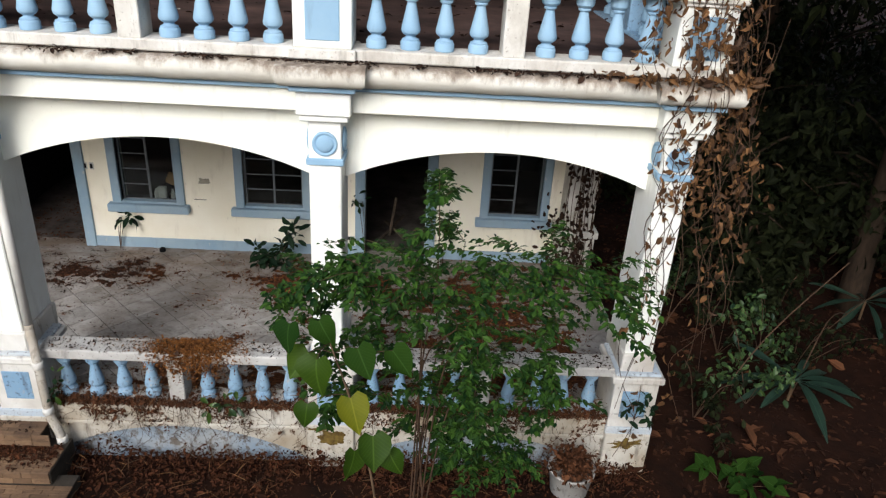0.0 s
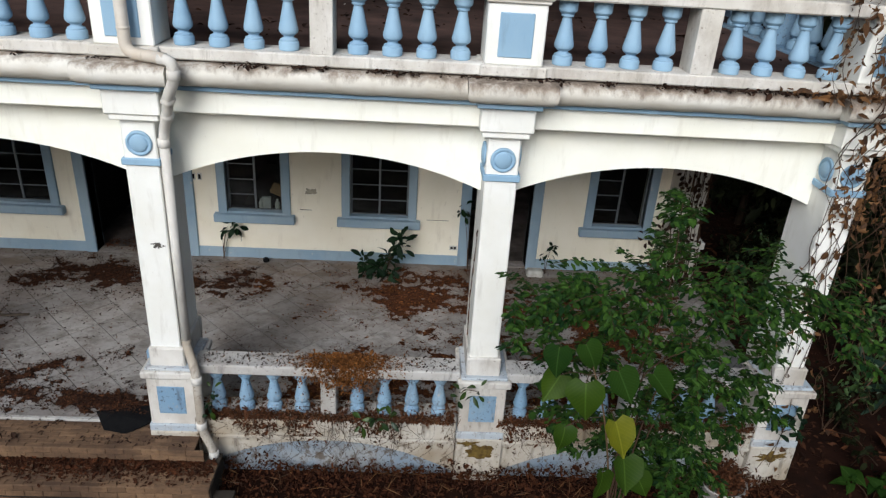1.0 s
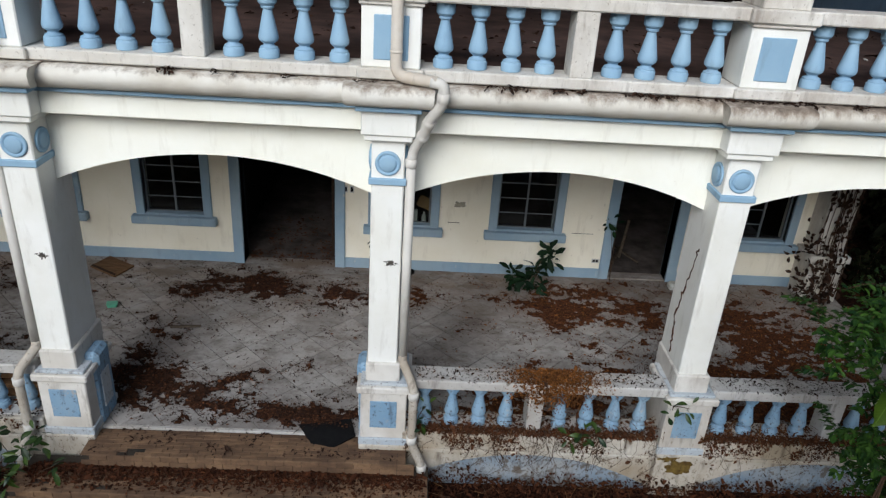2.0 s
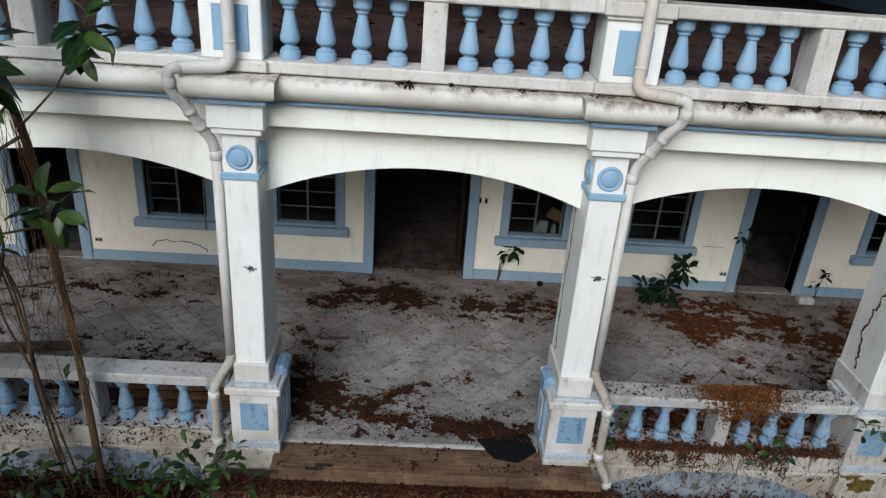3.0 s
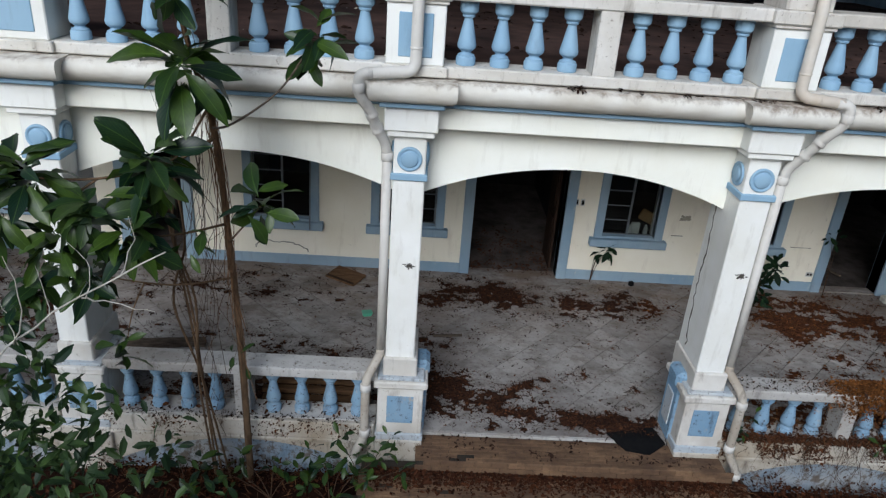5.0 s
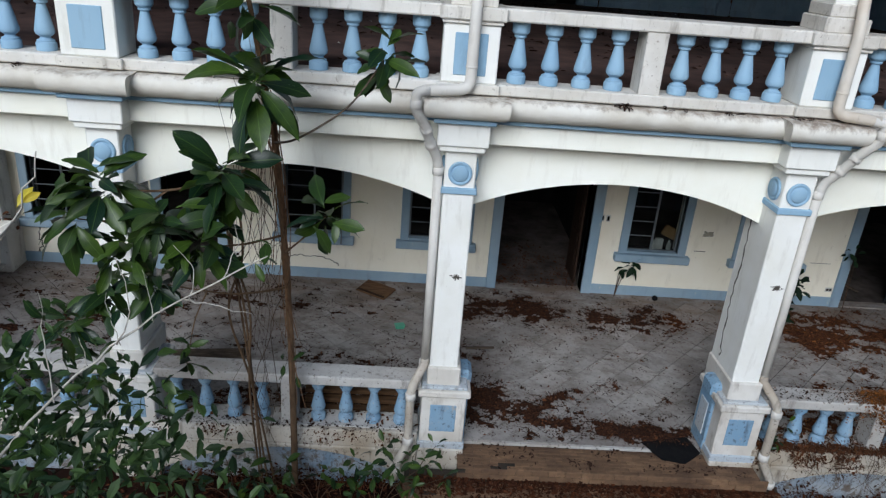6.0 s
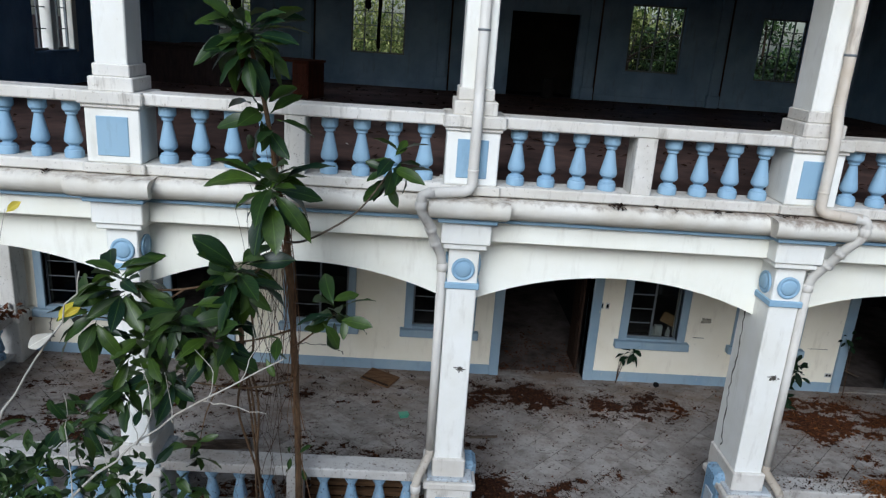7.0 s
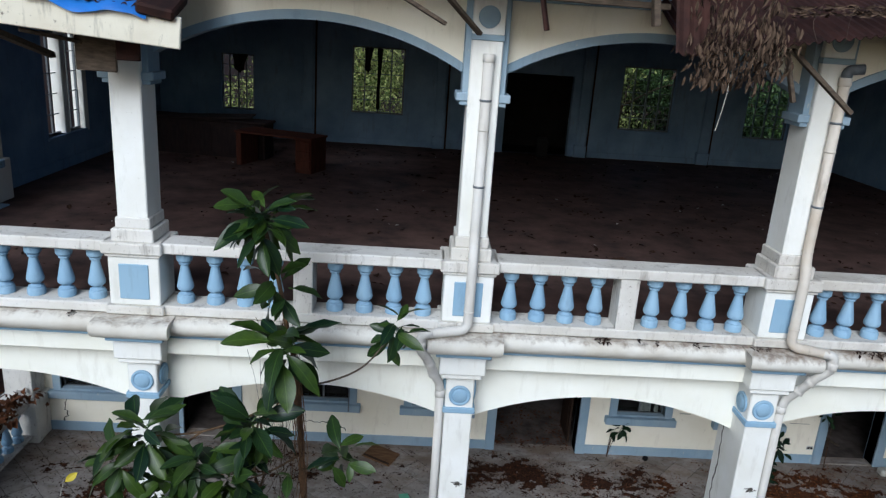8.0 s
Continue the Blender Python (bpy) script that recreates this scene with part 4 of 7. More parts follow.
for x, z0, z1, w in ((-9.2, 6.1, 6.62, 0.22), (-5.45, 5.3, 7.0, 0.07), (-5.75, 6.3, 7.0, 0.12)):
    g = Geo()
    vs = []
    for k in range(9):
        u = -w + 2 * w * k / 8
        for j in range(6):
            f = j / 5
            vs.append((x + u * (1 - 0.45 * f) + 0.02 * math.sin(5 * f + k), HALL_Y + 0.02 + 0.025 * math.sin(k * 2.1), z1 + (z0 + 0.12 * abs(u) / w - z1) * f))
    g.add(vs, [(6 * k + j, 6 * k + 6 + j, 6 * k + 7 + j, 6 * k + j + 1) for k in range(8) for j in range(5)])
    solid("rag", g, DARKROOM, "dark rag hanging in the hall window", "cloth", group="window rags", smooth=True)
ls = thing("window_reveal", "white painted mullion and reveals of the side window", "window", "structure")
part("mullion", Geo().box(LEFT - 0.2, LEFT + 0.02, 7.1, 7.3, 5.1, 7.07, 0.01), WHITE, ls)
part("reveal", Geo().box(LEFT - 0.2, LEFT + 0.03, 7.93, 8.12, 5.05, 7.1, 0.01), WHITE, ls)
lp = thing("hall_corner_pilaster", "white pilaster where the balcony meets the hall", "column", "structure")
part("shaft", Geo().box(LEFT - 0.1, LEFT + 0.3, WALL_Y - 0.3, WALL_Y + 0.1, 5.1, 8.2, 0.01), WHITE, lp)
part("pedestal", Geo().box(LEFT - 0.1, LEFT + 0.38, WALL_Y - 0.4, WALL_Y + 0.15, HALL_Z, 5.1, 0.012), WHITE, lp)

# hall furniture
dk = thing("desk", "old reddish wooden office desk in the dark hall", "desk")
part("desktop", Geo().box(-0.95, 0.95, -0.38, 0.38, 0.72, 0.77, 0.01), REDWOOD, dk)
ped_ = part("pedestal", Geo().box(0.55, 0.93, -0.34, 0.34, 0.0, 0.72, 0.01), REDWOOD, dk)
part("side_panel", Geo().box(-0.93, -0.8, -0.34, 0.34, 0.0, 0.72, 0.01), REDWOOD, dk)
for z in (0.08, 0.29, 0.5):
    part("drawer", Geo().box(0.58, 0.9, -0.365, -0.33, z, z + 0.19, 0.006), REDWOOD, ped_)
dk.matrix_basis = pose(-7.3, 8.4, HALL_Z, 0, 0, -20)
bn = thing("counter", "long dark wooden counter stacked behind the desk", "counter")
part("counter_top", Geo().box(-1.6, 1.6, -0.35, 0.35, 0.8, 0.86, 0.03), DARKSTAIN, bn)
part("counter_front", Geo().box(-1.55, 1.55, -0.3, 0.3, 0.0, 0.8, 0.01), DARKSTAIN, bn)
for k in range(5):
    part("front_panel", Geo().box(-1.5 + 0.61 * k, -0.95 + 0.61 * k, -0.315, -0.295, 0.1, 0.72, 0.008), DARKSTAIN, bn)
part("fallen_shelf", Geo().box(-0.7, 0.9, -0.3, 0.25, 0.86, 0.9, 0.01, pose(0.3, 0, 0.02, 3, -3, 8)), DARKSTAIN, bn, "dark board lying on the counter")
bn.matrix_basis = pose(-9.3, 9.6, HALL_Z, 0, 0, -8)
solid("concrete_block", Geo().box(-1.05, -0.75, 12.0, 12.25, HALL_Z, 4.95, 0.02), DARKROOM, "dark block standing by the hall doorway", "block")

# ---- roof: broken over the middle bays, an added daylight gap behind ----


def corrugated(x0, x1, p0, p1, amp=0.018, pitch=0.09, thick=0.006, sag=None):
    """Corrugated sheet between the lines y,z = p0 and p1; ridges run from p0 to p1."""
    g = Geo()
    n = int((x1 - x0) / pitch * 4)
    vs = []
    for i in range(n + 1):
        x = x0 + (x1 - x0) * i / n
        d = amp * math.sin(2 * math.pi * (x - x0) / pitch)
        for t in (0, 0.33, 0.66, 1):
            y, z = p0[0] + (p1[0] - p0[0]) * t, p0[1] + (p1[1] - p0[1]) * t + d
            z += sag(x, t) if sag else 0
            vs += [(x, y, z), (x, y, z - thick)]
    fs = []
    for i in range(n):
        for k in range(3):
            a, b = 8 * i + 2 * k, 8 * (i + 1) + 2 * k
            fs += [(a, b, b + 2, a + 2), (a + 3, b + 3, b + 1, a + 1)]
        a, b = 8 * i, 8 * (i + 1)
        fs += [(a, a + 1, b + 1, b), (a + 6, b + 6, b + 7, a + 7)]
    return g.add(vs, fs)


rf = thing("roof", "rusty corrugated iron roof, broken open above the middle bays", "roof", "structure")
part("roof_sheet", corrugated(LEFT - 0.6, -6.45, (-1.05, 7.56), (1.4, 8.5), sag=lambda x, t: (1 - t) * 0.078 * (-6.34 - x)), RUST, rf)
part("roof_sheet", corrugated(-1.9, 0.7, (-1.0, 7.62), (1.4, 8.55), sag=lambda x, t: (1 - t) * (0.16 * (x + 1.3) if x < 0.2 else 0.24) - 0.03), RUST, rf)
part("roof_sheet", corrugated(0.6, RIGHT + 0.7, (-1.0, 7.86), (1.4, 8.6)), RUST, rf)
# These sheets leave the added gap above the ceiling's opening.
part("roof_sheet", corrugated(LEFT - 0.6, -10.3, (0.7, 8.45), (6.4, 10.4)), RUST, rf)
part("roof_sheet", corrugated(-10.3, -5.9, (0.7, 8.45), (4.2, 9.65)), RUST, rf)
part("roof_sheet", corrugated(-5.9, RIGHT + 0.7, (0.7, 8.45), (6.4, 10.4)), RUST, rf)
part("roof_sheet", corrugated(LEFT - 0.6, RIGHT + 0.7, (HALL_Y + 1.0, 8.2), (6.4, 10.4)), RUST, rf)
# Two sheets above the view, added to put the upper arches in shade.
part("roof_sheet", corrugated(-6.6, -4.2, (-0.78, 8.15), (1.4, 8.9)), RUST, rf)
part("roof_sheet", corrugated(-4.2, -1.8, (-0.95, 8.12), (1.4, 8.9)), RUST, rf)
part("hanging_sheet", corrugated(-2.02, -1.72, (-1.02, 7.5), (-0.75, 8.15)), RUST, rf, "torn rusty sheet hanging down")
part("wall_plate", Geo().box(LEFT, RIGHT, 0.25, 0.5, 8.02, 8.26, 0.012), GREYWOOD, rf, "weathered timber plate")
fb = thing("fascia_board", "mildewed cream fascia board, broken off at its end", "fascia")
part("board", Geo().box(-5.0, 0, -0.02, 0.02, -0.135, 0.135, 0.008, pose(-6.34, -1.01, 7.385, 0, 4.5, 0)), BOARD, fb)
tarp = Geo()
TM = pose(-6.34, -1.0, 7.385, 14, 4.5, 0)
vs = []
for i in range(31):
    for j in range(9):
        u, v = -1.3 + 1.02 * i / 30, -0.06 + 0.62 * j / 8
        fold = 0.03 * math.sin(9 * u + 4 * v) + 0.022 * noise.noise(Vector((u * 7, v * 9, 2)))
        vs.append(TM @ Vector((u, v, 0.18 + fold - (0.07 if j == 0 else 0))))
tarp.add(vs, [(9 * i + j, 9 * i + 9 + j, 9 * i + 10 + j, 9 * i + j + 1) for i in range(30) for j in range(8)])
part("tarpaulin", tarp, TARP, fb, "crumpled blue tarpaulin scrap", True)
part("torn_sheet", Geo().box(-0.3, 0.02, -0.05, 0.4, 0.1, 0.2, 0.02, pose(-6.42, -1.0, 7.4, 20, 10, 4)), RUST, fb, "rusty torn sheet end")
part("soffit_scrap", Geo().box(-7.5, -7.12, -0.5, -0.46, 6.98, 7.3, 0.01), GREYWOOD, fb, "splintered board")
part("soffit_scrap", Geo().box(-7.08, -6.86, -0.6, -0.56, 7.1, 7.32, 0.01), RUST, fb, "rust-brown board end")
for x, y, z, x2, y2, z2, w in ((-8.0, -0.9, 7.3, -8.1, 0.3, 7.05, 0.04), (-7.75, -0.95, 7.33, -7.3, -0.3, 7.2, 0.022)):
    part("strut", Geo().tube([(x, y, z), (x2, y2, z2)], w, 4), GREYWOOD, fb, "weathered strut")


def stick(name, a, b, w, material, label, category="timber"):
    a, b = Vector(a), Vector(b)
    g = Geo().box(-w, w, -w * 0.6, w * 0.6, 0, (b - a).length, 0.004)
    ob = solid(name, g, material, label, category)
    ob.matrix_basis = Matrix.Translation(a) @ (b - a).to_track_quat("Z", "Y").to_matrix().to_4x4()
    return ob


stick("rafter", (-0.78, -0.6, 7.6), (-0.1, -0.62, 7.05), 0.035, GREYWOOD, "broken dark rafter hanging from the eaves")
stick("rafter", (-0.86, -0.65, 7.6), (-0.7, -0.65, 7.12), 0.03, GREYWOOD, "short broken rafter under the eaves")
stick("rafter", (-1.05, -0.75, 7.62), (-0.98, -0.75, 7.35), 0.04, GREYWOOD, "pale broken rafter end")
stick("rafter", (-2.2, -0.8, 7.98), (-2.16, -0.8, 7.72), 0.05, GREYWOOD, "pale broken rafter end")
stick("rafter", (-4.1, -0.75, 7.9), (-3.7, -0.2, 7.55), 0.03, GREYWOOD, "dark broken rafter under the torn eaves")
stick("rafter", (-3.2, -0.6, 8.0), (-3.12, -0.65, 7.62), 0.03, RUST, "rust-brown lath hanging from the eaves")
stick("rafter", (-4.5, -0.7, 7.85), (-4.05, -0.55, 7.62), 0.03, GREYWOOD, "splintered lath under the broken eaves")
stick("rafter", (-6.4, -0.6, 7.95), (-2.0, -0.6, 7.9), 0.045, GREYWOOD, "weathered purlin along the broken eaves")

# ---- veranda floor ----
solid("floor_slab", Geo().add(
    [(LEFT, 0.1, GROUND), (RIGHT, 0.1, GROUND), (RIGHT, 4.3, GROUND), (LEFT, 4.3, GROUND), (LEFT, 0.1, -0.012), (RIGHT, 0.1, -0.012), (RIGHT, 4.3, floor_z(4.3) - 0.012), (LEFT, 4.3, floor_z(4.3) - 0.012)],
    [(0, 3, 2, 1), (4, 5, 6, 7), (0, 1, 5, 4), (1, 2, 6, 5), (2, 3, 7, 6), (3, 0, 4, 7)]), GROUT, "veranda floor slab", "floor", "structure")

# ---- entrance steps ----
STEPS = [(-3.36, 0.33, 0.1, -0.38, -0.02), (-4.0, 0.62, -0.36, -0.8, -0.185), (-4.25, 0.85, -0.78, -1.2, -0.35)]
for k, (x0, x1, yb, yf, z) in enumerate(STEPS):
    st = thing("step", "worn entrance step faced with tan brick tiles", "step", "structure", "entrance steps")
    part("core", Geo().box(x0 + 0.012, x1 - 0.012, yf + 0.012, yb + 0.15, GROUND - 0.2, z - 0.012, 0.006), GROUT, st)
    L_, H_, gap = 0.2, 0.064, 0.004
    top = Geo().box(0, L_ - gap, 0, H_ - gap, -0.02, 0.0, 0.003).mesh("tread_tile", BRICKTILE)
    half = Geo().box(0, L_ / 2 - gap, 0, H_ - gap, -0.02, 0.0, 0.003).mesh("tread_tile", BRICKTILE)
    nose = Geo().box(0, L_ - gap, 0, 0.02, 0, 0.075, 0.004).mesh("riser_tile", BRICKTILE)
    rows = int((yb - yf) / H_)
    for r in range(rows):
        x = x0 - (L_ / 2 if r % 2 else 0)
        while x < x1 - 0.05:
            if rng.random() > 0.03:
                cut = x < x0 - 0.01
                ob = part("tread_tile", half if cut or x + L_ > x1 + 0.05 else top, None, st)
                ob.location = (x0 if cut else x, yf + r * H_, z + rng.normal(0, 0.0012))
            x += L_
    x = x0
    while x < x1 - 0.05:
        for j in range(2):
            ob = part("riser_tile", nose, None, st)
            ob.location = (x + (0.1 if j and x + 0.35 < x1 else 0), yf - 0.006 + rng.normal(0, 0.001), z - 0.162 + j * 0.08)
        x += L_
st = solid("floor_edge", Geo().box(-3.33, -0.25, 0.08, 0.13, -0.15, 0.0, 0.006), WHITE_OLD, "worn whitish edge of the veranda floor", "floor", "structure")

# ---- downpipes ----


def pipe_run(name, pts, r, parent, clamps=(), material=PIPE, bend=0.11):
    run = part(name, Geo().tube(bent_path(pts, bend), r, 14), material, parent, "", True)
    for z, x, y in clamps:
        part("clamp", Geo().lathe([(r + 0.006, -0.012), (r + 0.01, 0), (r + 0.006, 0.012)], 12, pose(x, y, z)), STEEL, run)


for x, s, xo, up_mat in ((COLS[2], 1, 0.08, PIPE_BROWN), (COLS[3], -1, 0.02, PIPE)):
    dp = thing("downpipe", "dirty white plastic downpipe with elbows down the column", "pipe", group="downpipes")
    pipe_run("upper_pipe", [(x + xo, -0.06, 7.36), (x + xo, -0.065, 5.46), (x + xo * 0.7, -0.175, 5.2), (x + xo * 0.7, -0.175, 4.4), (x + s * 0.44, -0.3, 4.385)], 0.055, dp, [(6.9, x + xo, -0.06), (6.0, x + xo, -0.06)], up_mat)
    pipe_run("elbow", [(x + s * 0.38, -0.29, 4.385), (x + s * 0.5, -0.32, 4.375), (x + s * 0.5, -0.31, 4.2), (x + s * 0.4, -0.21, 4.03), (x + s * 0.34, -0.1, 3.84), (x + s * 0.25, 0.02, 3.64), (x + s * 0.23, 0.03, 3.5)], 0.052, dp, bend=0.06)
    pipe_run("lower_pipe", [(x + s * 0.23, 0.03, 3.52), (x + s * 0.225, 0.03, 1.2)], 0.05, dp, ())
    pipe_run("foot_pipe", [(x + s * 0.225, 0.03, 1.22), (x + s * 0.225, 0.03, 1.14), (x + s * 0.37, -0.2, 0.93), (x + s * 0.37, -0.2, 0.13), (x + s * 0.5, -0.27, -0.1), (x + s * 0.5, -0.27, -0.32)], 0.051, dp, (), PIPE_DIRTY)
    for px, py, pz, tilt in ((0.5, -0.31, 4.25, 3), (0.385, -0.18, 3.98, 28), (0.33, -0.08, 3.81, 20), (0.23, 0.03, 3.5, 0), (0.37, -0.2, 0.83, 0), (0.37, -0.2, 0.2, 0), (0.5, -0.27, -0.16, 0)):
        part("coupling", Geo().lathe([(0.052, -0.045), (0.061, -0.04), (0.061, 0.04), (0.052, 0.045)], 14, pose(x + s * px, py, pz, 0, s * tilt, 0)), PIPE, dp, "", True)
    for pz in (6.6, 5.5, 4.62):
        part("coupling", Geo().lathe([(0.055, -0.012), (0.06, -0.008), (0.06, 0.008), (0.055, 0.012)], 14, pose(x + xo * (1 if pz > 5.3 else 0.7), -0.065 if pz > 5.3 else -0.175, pz)), up_mat, dp, "", True)
    part("collar", Geo().lathe([(0.056, -0.05), (0.064, -0.045), (0.064, 0.03), (0.056, 0.035)], 14, pose(x + xo, -0.06, 7.33)), up_mat, dp, "", True)
    if s > 0:
        part("open_elbow", Geo().tube(bent_path([(x + xo, -0.06, 7.34), (x + xo, -0.06, 7.44), (x + xo + 0.15, -0.1, 7.46)], 0.07), 0.052, 12), STEEL, dp, "dark open elbow", True)

# ---- small wall fittings, stains and cracks ----
for x, z, w in ((-0.83, 1.56, 0.035), (-0.73, 1.56, 0.035)):
    sw = thing("light_switch", "dark empty switch plate on the cream wall", "switch", group="switches")
    part("plate", Geo().box(x - w, x + w, WALL_Y - 0.012, WALL_Y, z - 0.06, z + 0.06, 0.004), PLASTIC, sw)
    part("rocker", Geo().box(x - 0.02, x + 0.02, WALL_Y - 0.018, WALL_Y - 0.01, z - 0.04, z + 0.04, 0.003), BLACKMAT, sw)
for x, z in ((-7.08, 0.49), (3.46, 0.46)):
    sw = thing("socket_outlet", "small socket plate near the skirting", "socket", group="sockets")
    part("plate", Geo().box(x - 0.065, x + 0.065, WALL_Y - 0.012, WALL_Y, z - 0.04, z + 0.04, 0.004), PLASTIC, sw)
    for dx in (-0.028, 0.028):
        part("hole", Geo().box(x + dx - 0.02, x + dx + 0.02, WALL_Y - 0.016, WALL_Y - 0.01, z - 0.02, z + 0.02, 0.002), BLACKMAT, sw)


CRACKM = {"wall_crack": BLOB, "column_crack": BLOB, "rusty_crack": MATRED}


def crack(name, pts, r, label, parent=None):
    rough = []
    pts = smooth_path(pts, 8)
    for p in pts:
        rough.append(p + Vector((rng.normal(0, 0.012), 0, rng.normal(0, 0.012))) if abs(pts[0].y - pts[-1].y) < 0.01 else p + Vector((0, rng.normal(0, 0.013), rng.normal(0, 0.01))))
    return solid(name, Geo().tube(rough, [r * rng.uniform(0.5, 1.5) for _ in rough], 5), CRACKM[name], label, "crack")


crack("wall_crack", [(-6.2, WALL_Y, 0.42), (-6.1, WALL_Y, 0.52), (-5.8, WALL_Y, 0.53), (-5.5, WALL_Y, 0.5), (-5.32, WALL_Y, 0.38)], 0.008, "jagged dark crack in the cream wall")
crack("wall_crack", [(-10.35, WALL_Y, 0.8), (-10.4, WALL_Y, 0.6), (-10.36, WALL_Y, 0.45), (-10.43, WALL_Y, 0.33)], 0.01, "dark crack under the window sill")
crack("column_crack", [(COLS[2] - 0.165, 0.56, 3.1), (COLS[2] - 0.165, 0.5, 2.5), (COLS[2] - 0.165, 0.54, 1.9), (COLS[2] - 0.165, 0.45, 1.2)], 0.008, "thin dark crack down the column's side")
crack("rusty_crack", [(COLS[1] - 0.165, 0.23, 2.62), (COLS[1] - 0.165, 0.27, 2.4), (COLS[1] - 0.165, 0.36, 2.06), (COLS[1] - 0.165, 0.44, 1.64), (COLS[1] - 0.165, 0.38, 1.36), (COLS[1] - 0.165, 0.37, 1.18)], 0.011, "rusty crack down the column's side")


def blot(name, x, y, z, rx, rz, label, spikes=0.5, material=BLOB):
    """A flat stain with a ragged outline."""
    n = 46
    ph = rng.uniform(0, 50)
    ring = []
    for k in range(n):
        a = 2 * math.pi * k / n
        q = 1 + spikes * (noise.noise(Vector((2.2 * math.cos(a) + ph, 2.2 * math.sin(a), 1))) * 1.3 + 0.8 * noise.noise(Vector((7 * math.cos(a) + ph, 7 * math.sin(a), 5))))
        ring.append((x + rx * max(q, 0.25) * math.cos(a), z + rz * max(q, 0.25) * math.sin(a)))
    vs = [(p, y - 0.004, q) for p, q in ring] + [(p, y + 0.002, q) for p, q in ring]
    fs = [tuple(range(n))] + [(k + n, (k + 1) % n + n, (k + 1) % n, k) for k in range(n)]
    return solid(name, Geo().add(vs, fs), material, label, "stain")


# Flat dark marks stand in for small metal anchors on the columns.
for x, z in ((COLS[2] + 0.06, 2.39), (COLS[3] + 0.05, 2.3)):
    blot("flat_mark", x, 0.0, z, 0.035, 0.03, "dark mark on the column's face", 0.85)
    blot("flat_mark", x - 0.055, 0.0, z + 0.012, 0.02, 0.006, "small dark mark on the column's face", 0.8)
    blot("flat_mark", x + 0.052, 0.0, z - 0.006, 0.016, 0.007, "small dark mark on the column's face", 0.8)
blot("moss_stain", COLS[1] + 0.05, -0.14, -0.14, 0.17, 0.1, "yellow-brown moss stain on the column's foot", 0.28, MOSS)
blot("moss_stain", COLS[1] - 0.1, -0.14, -0.02, 0.1, 0.03, "brown moss streak on the column's foot", 0.7, MOSS)
blot("moss_stain", COLS[0] + 0.02, -0.14, -0.1, 0.16, 0.07, "yellow-brown moss stain on the corner column's foot", 0.6, MOSS)
for dx, dz, rx, rz in ((0, 0, 0.075, 0.045), (0.06, 0.025, 0.035, 0.02)):
    blot("flat_mark", 1.05 + dx, WALL_Y, 1.38 + dz, rx, rz, "faint grey mildew smudge on the cream wall", 0.6, SMUDGE)
solid("scratch", Geo().box(0.87, 1.07, WALL_Y - 0.004, WALL_Y + 0.01, 1.045, 1.055, 0.001), BLOB, "thin dark scratch in the paint", "stain")
solid("scratch", Geo().box(2.98, 3.35, WALL_Y - 0.004, WALL_Y + 0.01, 0.955, 0.962, 0.001), BLOB, "thin dark scratch in the paint", "stain")
solid("cable", Geo().tube(smooth_path([(-5.26, 4.1, 0.85), (-5.25, 4.09, 1.3), (-5.25, 4.12, 1.7), (-5.24, 4.15, 2.2)], 5), 0.012, 6), STEEL, "loose steel rod beside the window", "rod")

# ---- loose things on the veranda ----
solid("rubber_mat", Geo().add([(-0.98, 0.2, 0.03), (-0.36, 0.34, 0.035), (-0.28, 0.04, 0.03), (-0.68, -0.24, -0.05), (-0.98, 0.2, 0.012), (-0.36, 0.34, 0.012), (-0.28, 0.04, 0.01), (-0.68, -0.24, -0.068)],
                                   [(0, 3, 2, 1), (4, 5, 6, 7), (0, 1, 5, 4), (1, 2, 6, 5), (2, 3, 7, 6), (3, 0, 4, 7)]), BLACKMAT, "black rubber mat hanging over the floor edge", "mat")
bd = thing("fallen_board", "dark brown slatted board lying near the wall", "board")
part("sheet", Geo().box(-0.28, 0.28, -0.2, 0.2, 0, 0.03, 0.006), BOARDBROWN, bd)
for k in range(3):
    part("slat", Geo().box(-0.26, 0.26, -0.11 + 0.1 * k, -0.085 + 0.1 * k, 0.03, 0.036, 0.003), BOARDBROWN, bd)
part("batten", Geo().box(-0.26, 0.26, -0.19, -0.15, 0.03, 0.05, 0.005), DARKWOOD, bd)
bd.matrix_basis = pose(-4.62, 3.85, floor_z(3.85) + 0.01, 4, 3, -28)
gb_ = thing("plastic_tub", "small pale green plastic tub on the floor", "tub")
part("tub_body", Geo().box(-0.07, 0.07, -0.05, 0.05, 0, 0.06, 0.015), GREENBIT, gb_)
part("rim", Geo().box(-0.08, 0.08, -0.06, 0.06, 0.055, 0.067, 0.004), GREENBIT, gb_)
gb_.matrix_basis = pose(-4.17, 2.68, floor_z(2.68), 0, 0, 15)
stick("lath", (-3.15, 2.18, 0.09), (-2.72, 2.22, 0.1), 0.022, GREYWOOD, "grey splintered lath lying on the floor")
stick("plank", (-8.3, 1.45, 0.09), (-6.35, 1.7, 0.1), 0.07, GREYWOOD, "weathered plank lying behind the balustrade")
stick("plank", (-7.2, 1.15, 0.09), (-5.9, 1.35, 0.1), 0.05, PALEBARK, "pale split plank behind the balustrade")
for k in range(4):
    stick("stacked_board", (-5.3, 0.5 + 0.03 * k, 0.1 + 0.12 * k), (-3.95, 0.52 + 0.03 * k, 0.11 + 0.12 * k), 0.05, BOARDBROWN, "brown board stacked behind the balusters")
